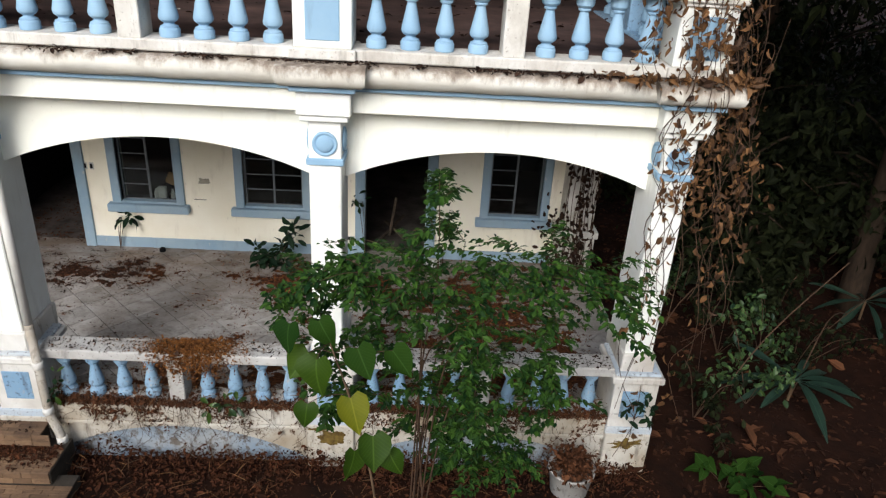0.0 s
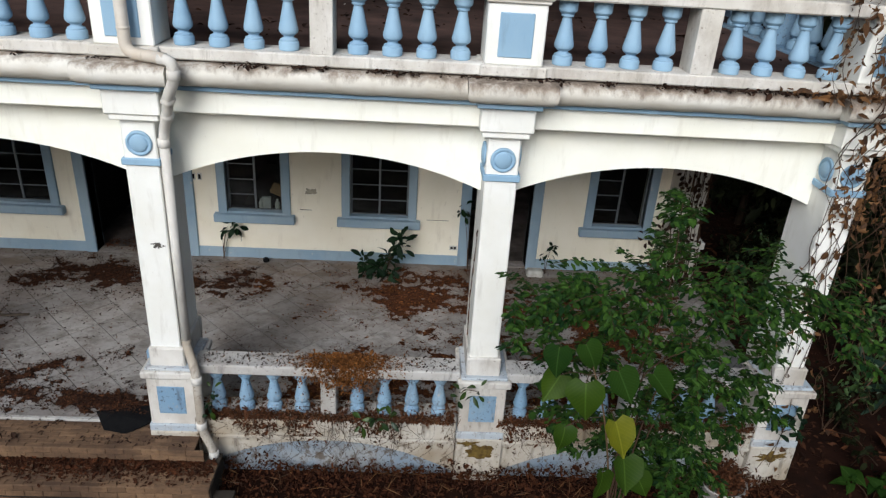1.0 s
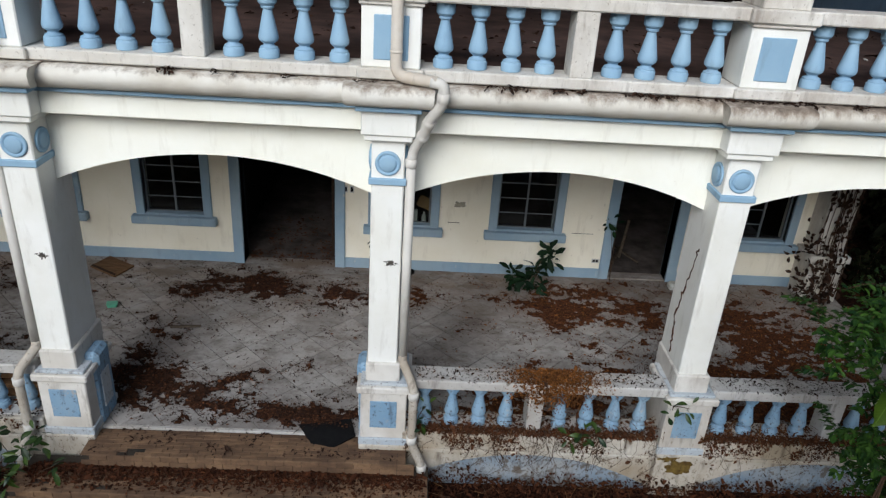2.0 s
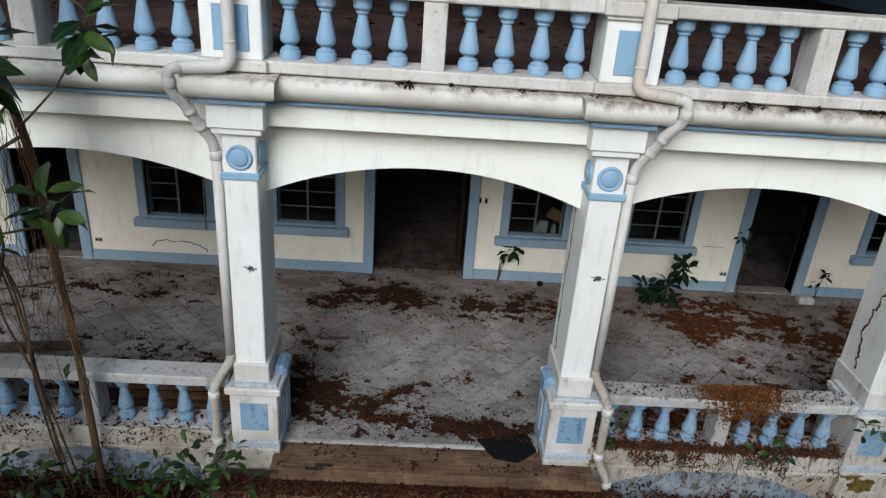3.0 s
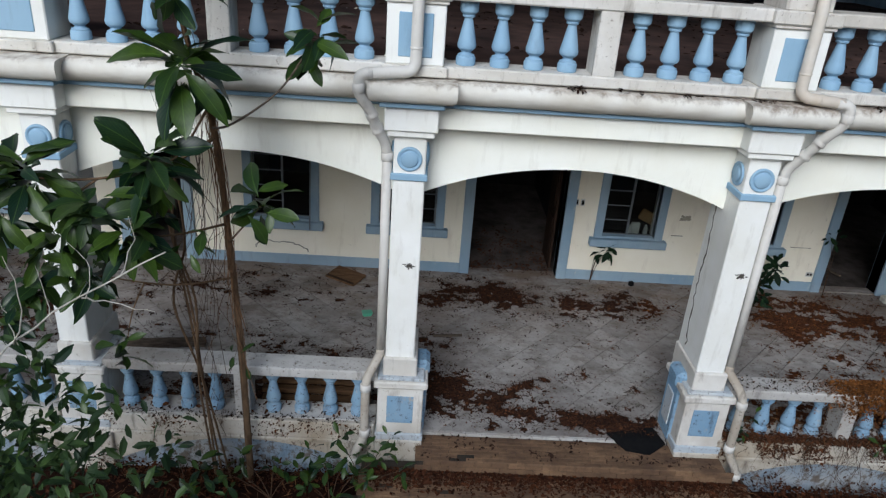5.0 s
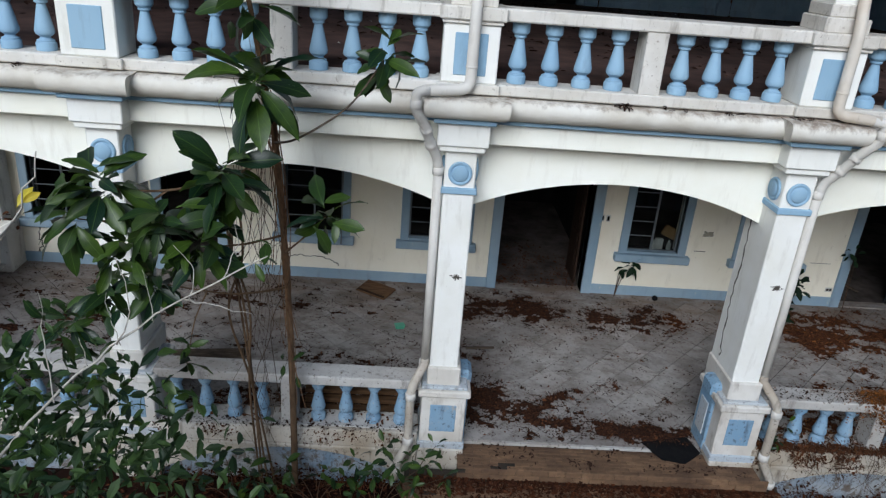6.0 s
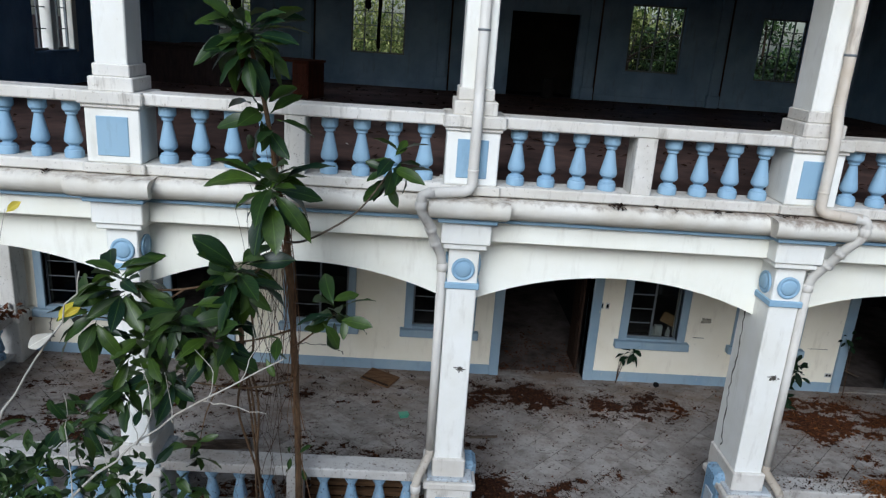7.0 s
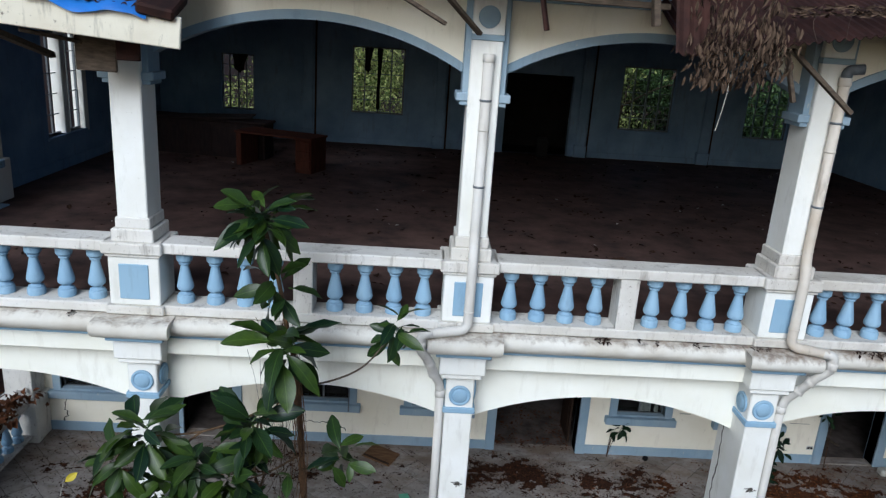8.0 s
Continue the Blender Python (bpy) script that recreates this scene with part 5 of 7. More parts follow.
solid("plaster_block", Geo().box(4.72, 5.0, 3.9, 4.08, 0.11, 0.24, 0.03), PLASTIC, "whitish plaster chunk by the doorway", "block")
solid("pebble", Geo().lathe([(0.03, 0), (0.055, 0.03), (0.05, 0.07), (0.02, 0.09)], 8, pose(0.3, 4.1, 0.12)), BLACKMAT, "dark lump on the floor by the skirting", "lump", smooth=True)
for k, (a, b) in enumerate((((3.9, 4.7, 0.2), (4.35, 5.6, 0.35)), ((4.4, 4.8, 0.2), (4.0, 5.5, 0.25)), ((4.1, 5.0, 0.18), (4.2, 5.1, 0.9)))):
    stick("broken_lath", a, b, 0.024, GREYWOOD, "weathered broken lath in the dark doorway")
bt = thing("bottle", "white plastic bottle standing inside the window", "bottle", group="bottles in the window")
part("bottle_body", Geo().lathe([(0.035, 0), (0.04, 0.01), (0.04, 0.13), (0.018, 0.17), (0.018, 0.2)], 12), PLASTIC, bt, "", True)
bt.location = (0.47, 4.42, WIN_LO - 0.03)
copy_thing(bt, pose(0.2, 4.42, WIN_LO - 0.03))
solid("paper_packet", Geo().box(0.22, 0.36, 4.4, 4.47, WIN_LO - 0.03, WIN_LO + 0.2, 0.006), PLASTIC, "pale packet standing inside the window", "packet")
solid("cardboard_scrap", Geo().box(-0.14, 0.16, -0.03, 0.03, 0, 0.2, 0.02, pose(0.45, 4.52, WIN_LO + 0.2, 0, 25, 0)), CARD, "tan cardboard scrap behind the window pane", "cardboard")
solid("window_shelf", Geo().box(-0.4, 0.7, 4.37, 4.62, WIN_LO - 0.07, WIN_LO - 0.03, 0.005), DARKROOM, "inner window board", "shelf", "structure")

# wide paint pail heaped with leaves
bk = thing("bucket", "old white paint bucket heaped with dead leaves", "bucket")
part("pail", Geo().lathe([(0.2, 0), (0.22, 0.02), (0.265, 0.33), (0.28, 0.34), (0.28, 0.365), (0.255, 0.365), (0.245, 0.3), (0.02, 0.28)], 24), WHITE_OLD, bk, "", True)
part("handle", Geo().tube([(0.28 * math.cos(a), 0.28 * math.sin(a), 0.33 - 0.12 * math.sin(a)) for a in np.linspace(0, math.pi, 12)], 0.006, 5), STEEL, bk)
bk.location = (6.5, -0.5, GROUND - 0.02)

# ---- plants ----
UP = np.array([0, 0, 1.0])


def fine_leaf(name, material, L, W, curl, fold, heart=False):
    """One leaf with a rounded outline, a folded midrib, a droop and a short stalk."""
    if heart:
        rows = ((0.0, 0.5, -0.14), (0.1, 0.92, -0.08), (0.28, 1.0, 0), (0.48, 0.84, 0), (0.68, 0.56, 0), (0.86, 0.25, 0), (1.0, 0.015, 0))
    else:
        rows = ((0.0, 0.03, 0), (0.09, 0.06, 0), (0.16, 0.26, 0), (0.3, 0.6, 0), (0.46, 0.88, 0), (0.62, 1.0, 0), (0.77, 0.88, 0), (0.9, 0.5, 0), (0.96, 0.25, 0), (1.0, 0.015, 0))
    g = Geo()
    vs = []
    for k, (t, w, back) in enumerate(rows):
        z = -curl * L * t * t
        h = W * 0.5 * w
        wave = 0.06 * W * math.sin(k * 2.3)
        vs += [(-h, t * L + back * L, z + h * fold + wave), (0, t * L, z), (h, t * L + back * L, z + h * fold - wave)]
    fs = []
    for k in range(len(rows) - 1):
        a = 3 * k
        fs += [(a, a + 1, a + 4, a + 3), (a + 1, a + 2, a + 5, a + 4)]
    return g.add(vs, fs).mesh(name, material, True)


def leaf_variants(name, material, L, W, heart=False):
    return [fine_leaf(name, material, L, W, c, f, heart) for c, f in ((0.2, 0.45), (0.5, 0.3), (0.1, 0.6), (0.7, 0.4), (0.35, 0.25))]


def put_leaf(me, p, d, nrm, s, parent, name="leaf"):
    d = Vector(d).normalized()
    nrm = Vector(nrm)
    x = d.cross(nrm).normalized()
    z = x.cross(d)
    ob = part(name, me, None, parent)
    m = Matrix((x, d, z)).transposed().to_4x4()
    ob.matrix_basis = Matrix.Translation(p) @ m @ Matrix.Diagonal((s * rng.uniform(0.85, 1.15), s, s, 1))
    return ob


def whorl(parent, centre, n, size, variants, droop=0.1, spread=0.12, lean=(0, 0, 1)):
    """A loose tuft of leaves round a twig's end, the lower ones hanging."""
    for k in range(n):
        f = k / max(n - 1, 1)
        a = k * 2.4 + rng.uniform(-0.5, 0.5)
        e = 0.75 - 1.7 * f + rng.normal(0, 0.32) - droop
        d = Vector((math.cos(a), math.sin(a), e)) + 0.25 * Vector(lean)
        p = Vector(centre) + Vector((0.06 * size * math.cos(a) + rng.normal(0, spread * 0.3), 0.06 * size * math.sin(a) + rng.normal(0, spread * 0.3), spread * (0.6 - 1.3 * f) + rng.normal(0, spread * 0.2)))
        put_leaf(variants[rng.integers(len(variants))], p, d, Vector((rng.normal(0, 0.6), -0.45 + rng.normal(0, 0.6), 1)), size * rng.uniform(0.55, 1.02), parent)


MANGO_ME = leaf_variants("leaf", MANGO, 1.0, 0.38)
tr = thing("fig_sapling", "slender sapling with large glossy dark leaves and hanging roots", "tree")
stem = smooth_path([(-5.3, -0.27, -0.55), (-5.32, -0.28, 1.1), (-5.36, -0.3, 2.35), (-5.45, -0.33, 3.85), (-5.45, -0.75, 4.45), (-5.5, -1.05, 5.2), (-5.6, -1.15, 5.72)], 6)
part("trunk", Geo().tube(stem, list(np.linspace(0.042, 0.016, len(stem))), 8), BARK, tr, "", True)
GREYTWIG = smooth_path([(-5.45, -0.37, 3.8), (-5.22, -0.7, 3.92), (-4.9, -1.0, 4.16), (-4.62, -1.17, 4.42), (-4.38, -1.2, 4.78)], 5)
part("branch", Geo().tube(GREYTWIG, list(np.linspace(0.012, 0.008, len(GREYTWIG))), 6), GREYWOOD, tr, "grey curved branch", True)
for pts, r in (([(-5.44, -0.35, 3.7), (-5.8, -0.6, 3.5), (-6.3, -0.95, 3.45), (-6.75, -1.15, 3.5)], 0.018),
               ([(-5.38, -0.3, 2.6), (-5.1, -0.8, 3.0), (-4.85, -1.15, 3.36)], 0.012), ([(-5.4, -0.3, 2.8), (-5.65, -0.8, 2.9), (-5.9, -1.15, 3.0)], 0.014),
               ([(-5.36, -0.3, 2.2), (-5.8, -0.8, 2.35), (-6.35, -1.15, 2.6)], 0.012), ([(-5.45, -0.5, 4.0), (-5.55, -0.9, 3.75), (-5.62, -1.15, 3.7)], 0.014), ([(-6.3, -0.95, 3.45), (-6.7, -1.1, 3.2), (-7.05, -1.15, 3.2)], 0.012),
               ([(-6.0, -0.95, 2.45), (-6.1, -1.05, 2.2), (-6.14, -1.15, 1.95)], 0.009)):
    p = smooth_path(pts, 5)
    part("branch", Geo().tube(p, list(np.linspace(r, r * 0.5, len(p))), 6), BARK, tr, "", True)
for c, n, s in (((-5.62, -1.15, 5.8), 50, 0.42), ((-5.5, -1.1, 5.15), 12, 0.42), ((-5.43, -1.1, 4.5), 34, 0.48), ((-5.72, -1.25, 3.72), 34, 0.48), ((-4.34, -1.2, 4.8), 20, 0.33), ((-4.84, -1.18, 3.38), 15, 0.4),
                ((-5.95, -1.25, 3.05), 28, 0.42), ((-6.25, -1.3, 3.3), 18, 0.4), ((-6.75, -1.2, 3.55), 32, 0.44), ((-7.07, -1.2, 3.25), 20, 0.4), ((-6.62, -1.2, 2.98), 26, 0.4), ((-6.38, -1.2, 2.64), 22, 0.38), ((-5.5, -1.0, 2.95), 6, 0.3), ((-5.3, -0.35, 1.25), 6, 0.2),
                ((-6.14, -1.2, 1.92), 10, 0.3), ((-6.86, -1.2, 2.5), 20, 0.34), ((-7.26, -1.2, 2.15), 20, 0.32), ((-6.8, -1.2, 1.4), 10, 0.26), ((-7.0, -1.2, 1.75), 12, 0.26)):
    whorl(tr, c, n, s, MANGO_ME, 0.2, 0.16)
for k in range(24):
    x, y = -5.66 + rng.normal(0, 0.15), -0.42 + rng.normal(0, 0.07)
    z1, z0 = rng.uniform(3.2, 4.7), rng.uniform(0.0, 2.6)
    pts = [(x + rng.normal(0, 0.03) + 0.03 * j * rng.normal(), y + rng.normal(0, 0.02) + (-0.3 if z1 > 4.2 and j == 0 else 0), z1 + (z0 - z1) * j / 5) for j in range(6)]
    part("root", Geo().tube(smooth_path(pts, 3), rng.uniform(0.0018, 0.0042), 4), VINE, tr, "thin dry hanging root")
for k in range(26):
    j1 = rng.integers(int(len(stem) * 0.5), int(len(stem) * 0.82))
    j0 = rng.integers(3, int(len(stem) * 0.4))
    path = [stem[j] + Vector((rng.normal(0, 0.035), -0.03 + rng.normal(0, 0.03), 0)) for j in range(j1, j0, -3)]
    if rng.random() < 0.5:
        path[-1] = path[-1] + Vector((rng.normal(0, 0.12), -0.05, -0.1))
    part("root", Geo().tube(smooth_path(path, 3), rng.uniform(0.002, 0.0065), 4), ROOTTAN, tr, "thin tan root clinging to the trunk")
for k in range(4):
    q = 0.05 * rng.normal()
    pts = [(-5.88 + q, -0.4, 3.3), (-5.9 + q, -0.35, 2.6), (-5.86 - q, -0.32, 1.9), (-5.74, -0.3, 0.9), (-5.6 + q, -0.3, -0.5)]
    part("root_strand", Geo().tube(smooth_path([Vector(p) + Vector(rng.normal(0, 0.03, 3)) for p in pts], 5), 0.013, 5), BARK, tr, "twisted brown root strand")

SMALL_ME = leaf_variants("leaf", MANGO, 1.0, 0.42)
SHADE_ME = leaf_variants("leaf", SHADELEAF, 1.0, 0.42)
t2 = thing("bare_sapling", "half-bare pale-barked sapling with sparse dark leaves", "tree")
STEMS = (([(-7.1, -3.6, -0.55), (-7.0, -3.5, 1.0), (-6.85, -3.35, 2.1), (-6.54, -3.2, 2.55), (-6.05, -3.2, 3.08), (-5.63, -3.2, 3.43), (-4.93, -3.2, 3.88)], 0.0205), ([(-6.95, -3.6, 1.6), (-6.75, -3.9, 2.8), (-6.45, -4.0, 3.55), (-6.17, -4.0, 4.0), (-5.9, -4.0, 4.43), (-5.79, -4.0, 4.7)], 0.014), ([(-6.45, -4.0, 3.55), (-6.3, -4.0, 4.3), (-6.12, -4.0, 5.0)], 0.006),
               ([(-5.9, -3.2, 3.2), (-5.75, -3.3, 3.5), (-5.8, -3.3, 3.85)], 0.008), ([(-5.45, -3.2, 3.55), (-5.3, -3.15, 3.5), (-5.05, -3.15, 3.45)], 0.008), ([(-6.3, -3.3, 2.8), (-6.35, -3.2, 3.2), (-6.4, -3.1, 3.5)], 0.008),
               ([(-6.75, -3.4, 2.0), (-6.9, -3.2, 2.6), (-7.0, -3.1, 3.2)], 0.012))
# short upright twigs spaced along the leaning trunk
twig_rng = np.random.default_rng(12)
FORKS = [Vector((-6.1, -3.2, 3.02)).lerp(Vector((-5.2, -3.2, 3.72)), k / 4) for k in range(5)]
TWIGS = [([f, f + Vector((twig_rng.uniform(-0.1, 0.1), 0.03, 0.2)), f + Vector((twig_rng.uniform(-0.1, 0.1), 0.03, 0.36))][:2 + min(k, 1)], 0.0055) for k, f in enumerate(FORKS)]
for pts, r in STEMS + tuple(TWIGS):
    p = smooth_path(pts, 4)
    p = [p[0]] + [q + Vector(rng.normal(0, 0.008, 3)) for q in p[1:-1]] + [p[-1]]
    part("trunk" if r > 0.02 else "branch", Geo().tube(p, list(np.linspace(r * 0.75, r * 0.22, len(p))), 6), PALEBARK, t2, "", True)
for c, n, s in (((-6.35, -3.1, 3.3), 6, 0.2), ((-5.85, -3.2, 3.5), 4, 0.16), ((-6.6, -3.1, 2.9), 9, 0.2), ((-6.2, -3.0, 2.75), 9, 0.18), ((-6.95, -3.1, 3.1), 8, 0.2), ((-6.5, -3.2, 2.4), 10, 0.2), ((-6.0, -3.0, 2.4), 8, 0.18), ((-5.7, -2.9, 2.6), 6, 0.16), ((-6.8, -3.0, 2.6), 8, 0.2), ((-7.3, -2.6, 1.7), 14, 0.24), ((-6.7, -2.4, 1.3), 14, 0.24), ((-7.6, -2.0, 2.1), 14, 0.24), ((-6.2, -2.4, 1.0), 12, 0.22), ((-7.9, -2.2, 1.4), 12, 0.24)):
    whorl(t2, c, n, s, SMALL_ME, 0.1, 0.14)
P = np.concatenate([rng.normal(0, 1, (n_, 3)) * np.array(r_) + np.array(c_) for c_, r_, n_ in (((-6.75, -2.9, 2.5), (0.35, 0.25, 0.3), 240), ((-6.2, -2.8, 2.1), (0.35, 0.25, 0.25), 210), ((-7.1, -2.6, 1.8), (0.4, 0.3, 0.4), 260), ((-5.9, -2.6, 1.5), (0.4, 0.3, 0.35), 160))])
s = rng.uniform(0.09, 0.2, len(P))
ob = new("foliage", leaves_mesh("foliage", P, rng.normal(0, 1, P.shape) + np.array([0, 0, -0.3]), UP + rng.normal(0, 0.5, P.shape), s, s * 0.42, JUNGLEFRESH, curl=0.25))
ob.parent = t2
tagged(ob, "small dark green leaves", kind="stuff")
YEL_ME, PAL_ME = leaf_variants("leaf", YELLOW, 1.0, 0.45), leaf_variants("leaf", PALELEAF, 1.0, 0.4)
put_leaf(YEL_ME[1], (-5.92, -4.0, 4.42), (0.3, 0.2, 0.6), (0, -1, 0.3), 0.11, t2, "yellow_leaf")
put_leaf(YEL_ME[2], (-6.12, -4.0, 4.98), (0.6, 0.1, 0.5), (0, -1, 0.3), 0.09, t2, "yellow_leaf")
put_leaf(YEL_ME[0], (-5.9, -4.0, 4.44), (0.6, 0.2, 0.4), (0, -1, 0.3), 0.1, t2, "yellow_leaf")
put_leaf(PAL_ME[0], (-5.94, -4.0, 4.36), (-0.7, -0.2, -0.4), (0, -1, 0.4), 0.16, t2, "dry_leaf")


def sapling(name, label, base, h, clusters, size, variants, material=VINE, category="plant"):
    ob = thing(name, label, category)
    b = Vector(base)
    for dx, dy, dz, n in clusters:
        p = smooth_path([b, b + Vector((dx * 0.4, dy * 0.4, dz * 0.6)), b + Vector((dx, dy, dz))], 4)
        part("stem", Geo().tube(p, list(np.linspace(0.007, 0.003, len(p))), 5), material, ob)
        whorl(ob, b + Vector((dx, dy, dz)), n, size, variants, 0.15, 0.1)
    return ob


sapling("young_plant", "young leafy plant beside the entrance steps", (-3.95, -0.5, GROUND), 1, ((0.3, -0.1, 0.95, 6), (0.05, 0, 0.7, 7), (-0.3, 0.1, 0.75, 7), (-0.6, 0, 0.6, 6), (0.45, -0.15, 0.55, 6), (-0.1, -0.2, 0.45, 7)), 0.2, SMALL_ME)
sapling("young_plant", "young leafy plant rooted at the edge of the steps", (-4.3, -0.75, GROUND), 1, ((0.2, -0.1, 0.85, 9), (-0.05, 0, 0.7, 9), (0.4, -0.1, 0.55, 8), (0.1, -0.25, 0.4, 9), (-0.25, -0.1, 0.5, 8), (0.55, 0.0, 0.8, 7)), 0.19, SMALL_ME)
sapling("young_plant", "young leafy plant among the litter below the plinth", (-5.9, -0.7, GROUND), 1, ((0.2, -0.1, 0.55, 8), (-0.1, 0, 0.75, 8), (0.5, -0.1, 0.45, 8), (-0.4, -0.15, 0.5, 9), (0.05, -0.2, 0.3, 8)), 0.2, SMALL_ME)
sapling("young_plant", "young leafy plant in front of the stained plinth", (-5.0, -0.6, GROUND), 1, ((0.1, -0.1, 0.6, 7), (0.35, 0, 0.45, 6), (-0.35, 0.1, 0.5, 7), (-0.7, 0, 0.5, 6), (-1.2, 0.0, 0.6, 6)), 0.2, SMALL_ME)
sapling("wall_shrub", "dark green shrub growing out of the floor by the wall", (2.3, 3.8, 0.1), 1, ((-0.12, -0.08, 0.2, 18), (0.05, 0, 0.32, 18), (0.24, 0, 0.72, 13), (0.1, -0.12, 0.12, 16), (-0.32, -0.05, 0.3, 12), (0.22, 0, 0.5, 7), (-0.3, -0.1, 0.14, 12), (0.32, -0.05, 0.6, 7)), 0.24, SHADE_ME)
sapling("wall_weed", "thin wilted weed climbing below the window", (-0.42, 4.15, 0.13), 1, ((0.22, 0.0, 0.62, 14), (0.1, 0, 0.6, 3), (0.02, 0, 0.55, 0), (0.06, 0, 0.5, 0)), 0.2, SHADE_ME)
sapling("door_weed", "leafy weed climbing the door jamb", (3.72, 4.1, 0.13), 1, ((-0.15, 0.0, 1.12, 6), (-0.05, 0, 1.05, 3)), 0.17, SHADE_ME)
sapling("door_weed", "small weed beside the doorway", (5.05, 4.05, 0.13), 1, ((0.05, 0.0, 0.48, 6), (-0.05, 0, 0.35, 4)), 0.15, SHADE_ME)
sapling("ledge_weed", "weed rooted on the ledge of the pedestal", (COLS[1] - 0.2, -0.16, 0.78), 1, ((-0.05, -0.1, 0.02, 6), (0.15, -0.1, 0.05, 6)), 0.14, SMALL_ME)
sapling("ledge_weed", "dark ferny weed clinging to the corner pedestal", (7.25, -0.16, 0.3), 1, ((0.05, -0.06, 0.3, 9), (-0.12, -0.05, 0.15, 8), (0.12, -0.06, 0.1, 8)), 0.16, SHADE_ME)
sapling("ledge_weed", "small green weed rooted between the balusters", (2.35, -0.1, 0.24), 1, ((0.05, -0.08, 0.12, 6), (0.2, -0.06, 0.1, 5), (-0.12, -0.08, 0.08, 5)), 0.15, SMALL_ME)
sapling("ledge_weed", "small green weed beside the downpipe", (0.42, -0.1, 0.24), 1, ((0.05, -0.08, 0.2, 6), (0.12, -0.06, 0.42, 5), (-0.02, -0.08, 0.1, 5)), 0.13, SMALL_ME)
sapling("round_leaf_weed", "dark green round-leaved weed on the forest floor", (8.4, -0.5, GROUND), 1, ((0, 0, 0.35, 9), (0.3, 0.1, 0.3, 8), (-0.25, 0.1, 0.3, 8), (0.1, -0.25, 0.3, 8), (0.45, -0.2, 0.3, 7)), 0.19, leaf_variants("leaf", ROUNDLEAF, 1.0, 0.85, True))

# shrub before the balustrade: fine leaves on thin arching canes
sb = thing("shrub", "straggling green shrub of small leaves on thin canes", "shrub")
P, D = [], []
CANES = [((4.62, -1.97, 2.07), (4.55, -2.02, 2.82), (4.04, -1.97, 3.05)), ((4.62, -1.97, 2.07), (4.71, -2.02, 3.1), (4.69, -1.97, 3.89)), ((4.74, -1.88, 1.89), (5.06, -1.97, 2.82), (5.34, -1.97, 3.14)), ((4.74, -1.88, 1.89), (5.34, -1.79, 2.72), (6.04, -1.88, 2.96)),
         ((4.79, -1.97, 2.07), (5.06, -2.06, 2.54), (5.08, -2.06, 1.61)), ((4.88, -1.88, 1.7), (5.34, -1.79, 2.17), (5.64, -1.88, 2.03)), ((4.62, -1.97, 2.07), (4.88, -2.25, 2.82), (4.51, -2.44, 3.05)), ((4.69, -1.88, 1.79), (4.88, -1.51, 2.63), (4.97, -1.32, 3.1))]
for a, b, c in CANES:
    pts = smooth_path([(4.66 + rng.normal(0, 0.06), -1.9, GROUND), a, b, c], 7)
    part("cane", Geo().tube(pts, list(np.linspace(0.010, 0.003, len(pts))), 5), VINE, sb)
SPRAYS = [((3.67, -2.06, 3), 0.3, 7), ((4, -2.25, 2.72), 0.35, 9), ((4.04, -2.25, 2.17), 0.3, 7), ((3.86, -1.97, 3.11), 0.42, 10), ((4.18, -2.06, 3.1), 0.42, 13), ((4.55, -2.06, 3.14), 0.4, 13), ((4.69, -1.97, 3.47), 0.26, 8), ((4.69, -1.97, 3.79), 0.17, 7), ((5.06, -1.97, 3.1), 0.45, 13), ((5.44, -1.97, 3.14), 0.4, 11), ((5.81, -1.92, 3.1), 0.4, 11),
          ((6.09, -1.88, 2.96), 0.35, 11), ((4.97, -2.02, 2.68), 0.3, 9), ((5.06, -2.02, 2.35), 0.24, 10), ((5.06, -2.06, 1.98), 0.2, 9), ((5.08, -2.06, 1.65), 0.2, 9), ((5.62, -1.88, 2.12), 0.22, 10), ((5.53, -1.88, 2.54), 0.4, 9), ((4.51, -1.97, 2.72), 0.35, 8), ((4.74, -2.06, 2.17), 0.3, 8)]
# low growth round the foot of the canes
low_rng = np.random.default_rng(5)
SPRAYS += [((4.83 + 0.24 * k, -1.75 + 0.1 * k + low_rng.uniform(-0.15, 0.15), low_rng.uniform(0.8, 1.5)), 0.33, 10) for k in range(5)]
for c, r, n in SPRAYS:
    for k in range(n):
        a = rng.uniform(0, 6.28)
        st_ = Vector(c) + Vector((rng.normal(0, 0.35 * r), rng.normal(0, 0.35 * r), rng.normal(0, 0.26 * r)))
        ln = r * rng.uniform(0.7, 1.4)
        tip = st_ + Vector((ln * math.cos(a), ln * math.sin(a), rng.uniform(-0.3, 0.12) * ln))
        pts = smooth_path([st_, st_.lerp(tip, 0.5) + Vector((0, 0, 0.1 * ln)), tip], 6)
        part("twig", Geo().tube(pts, 0.0026, 4), VINE, sb)
        # leaflets in pairs along the twig
        for p in pts:
            for side in (-1, 1):
                for q in range(2):
                    P.append(np.array(p) + rng.normal(0, 1, 3) * np.array([0.022, 0.022, 0.016]))
                    b = a + side * rng.uniform(0.5, 1.2)
                    D.append(np.array([math.cos(b), math.sin(b), -0.2]) + rng.normal(0, 0.22, 3))
P, D = np.array(P), np.array(D)
s = rng.uniform(0.038, 0.085, len(P))
ob = new("foliage", leaves_mesh("foliage", P, D, UP + rng.normal(0, 0.3, P.shape), s, s * 0.56, SHRUB, curl=0.2))
ob.parent = sb
tagged(ob, "many small fresh green leaves", kind="stuff")
hb = thing("broad_leaf_plant", "tall plant with broad heart-shaped yellow-green leaves", "plant")
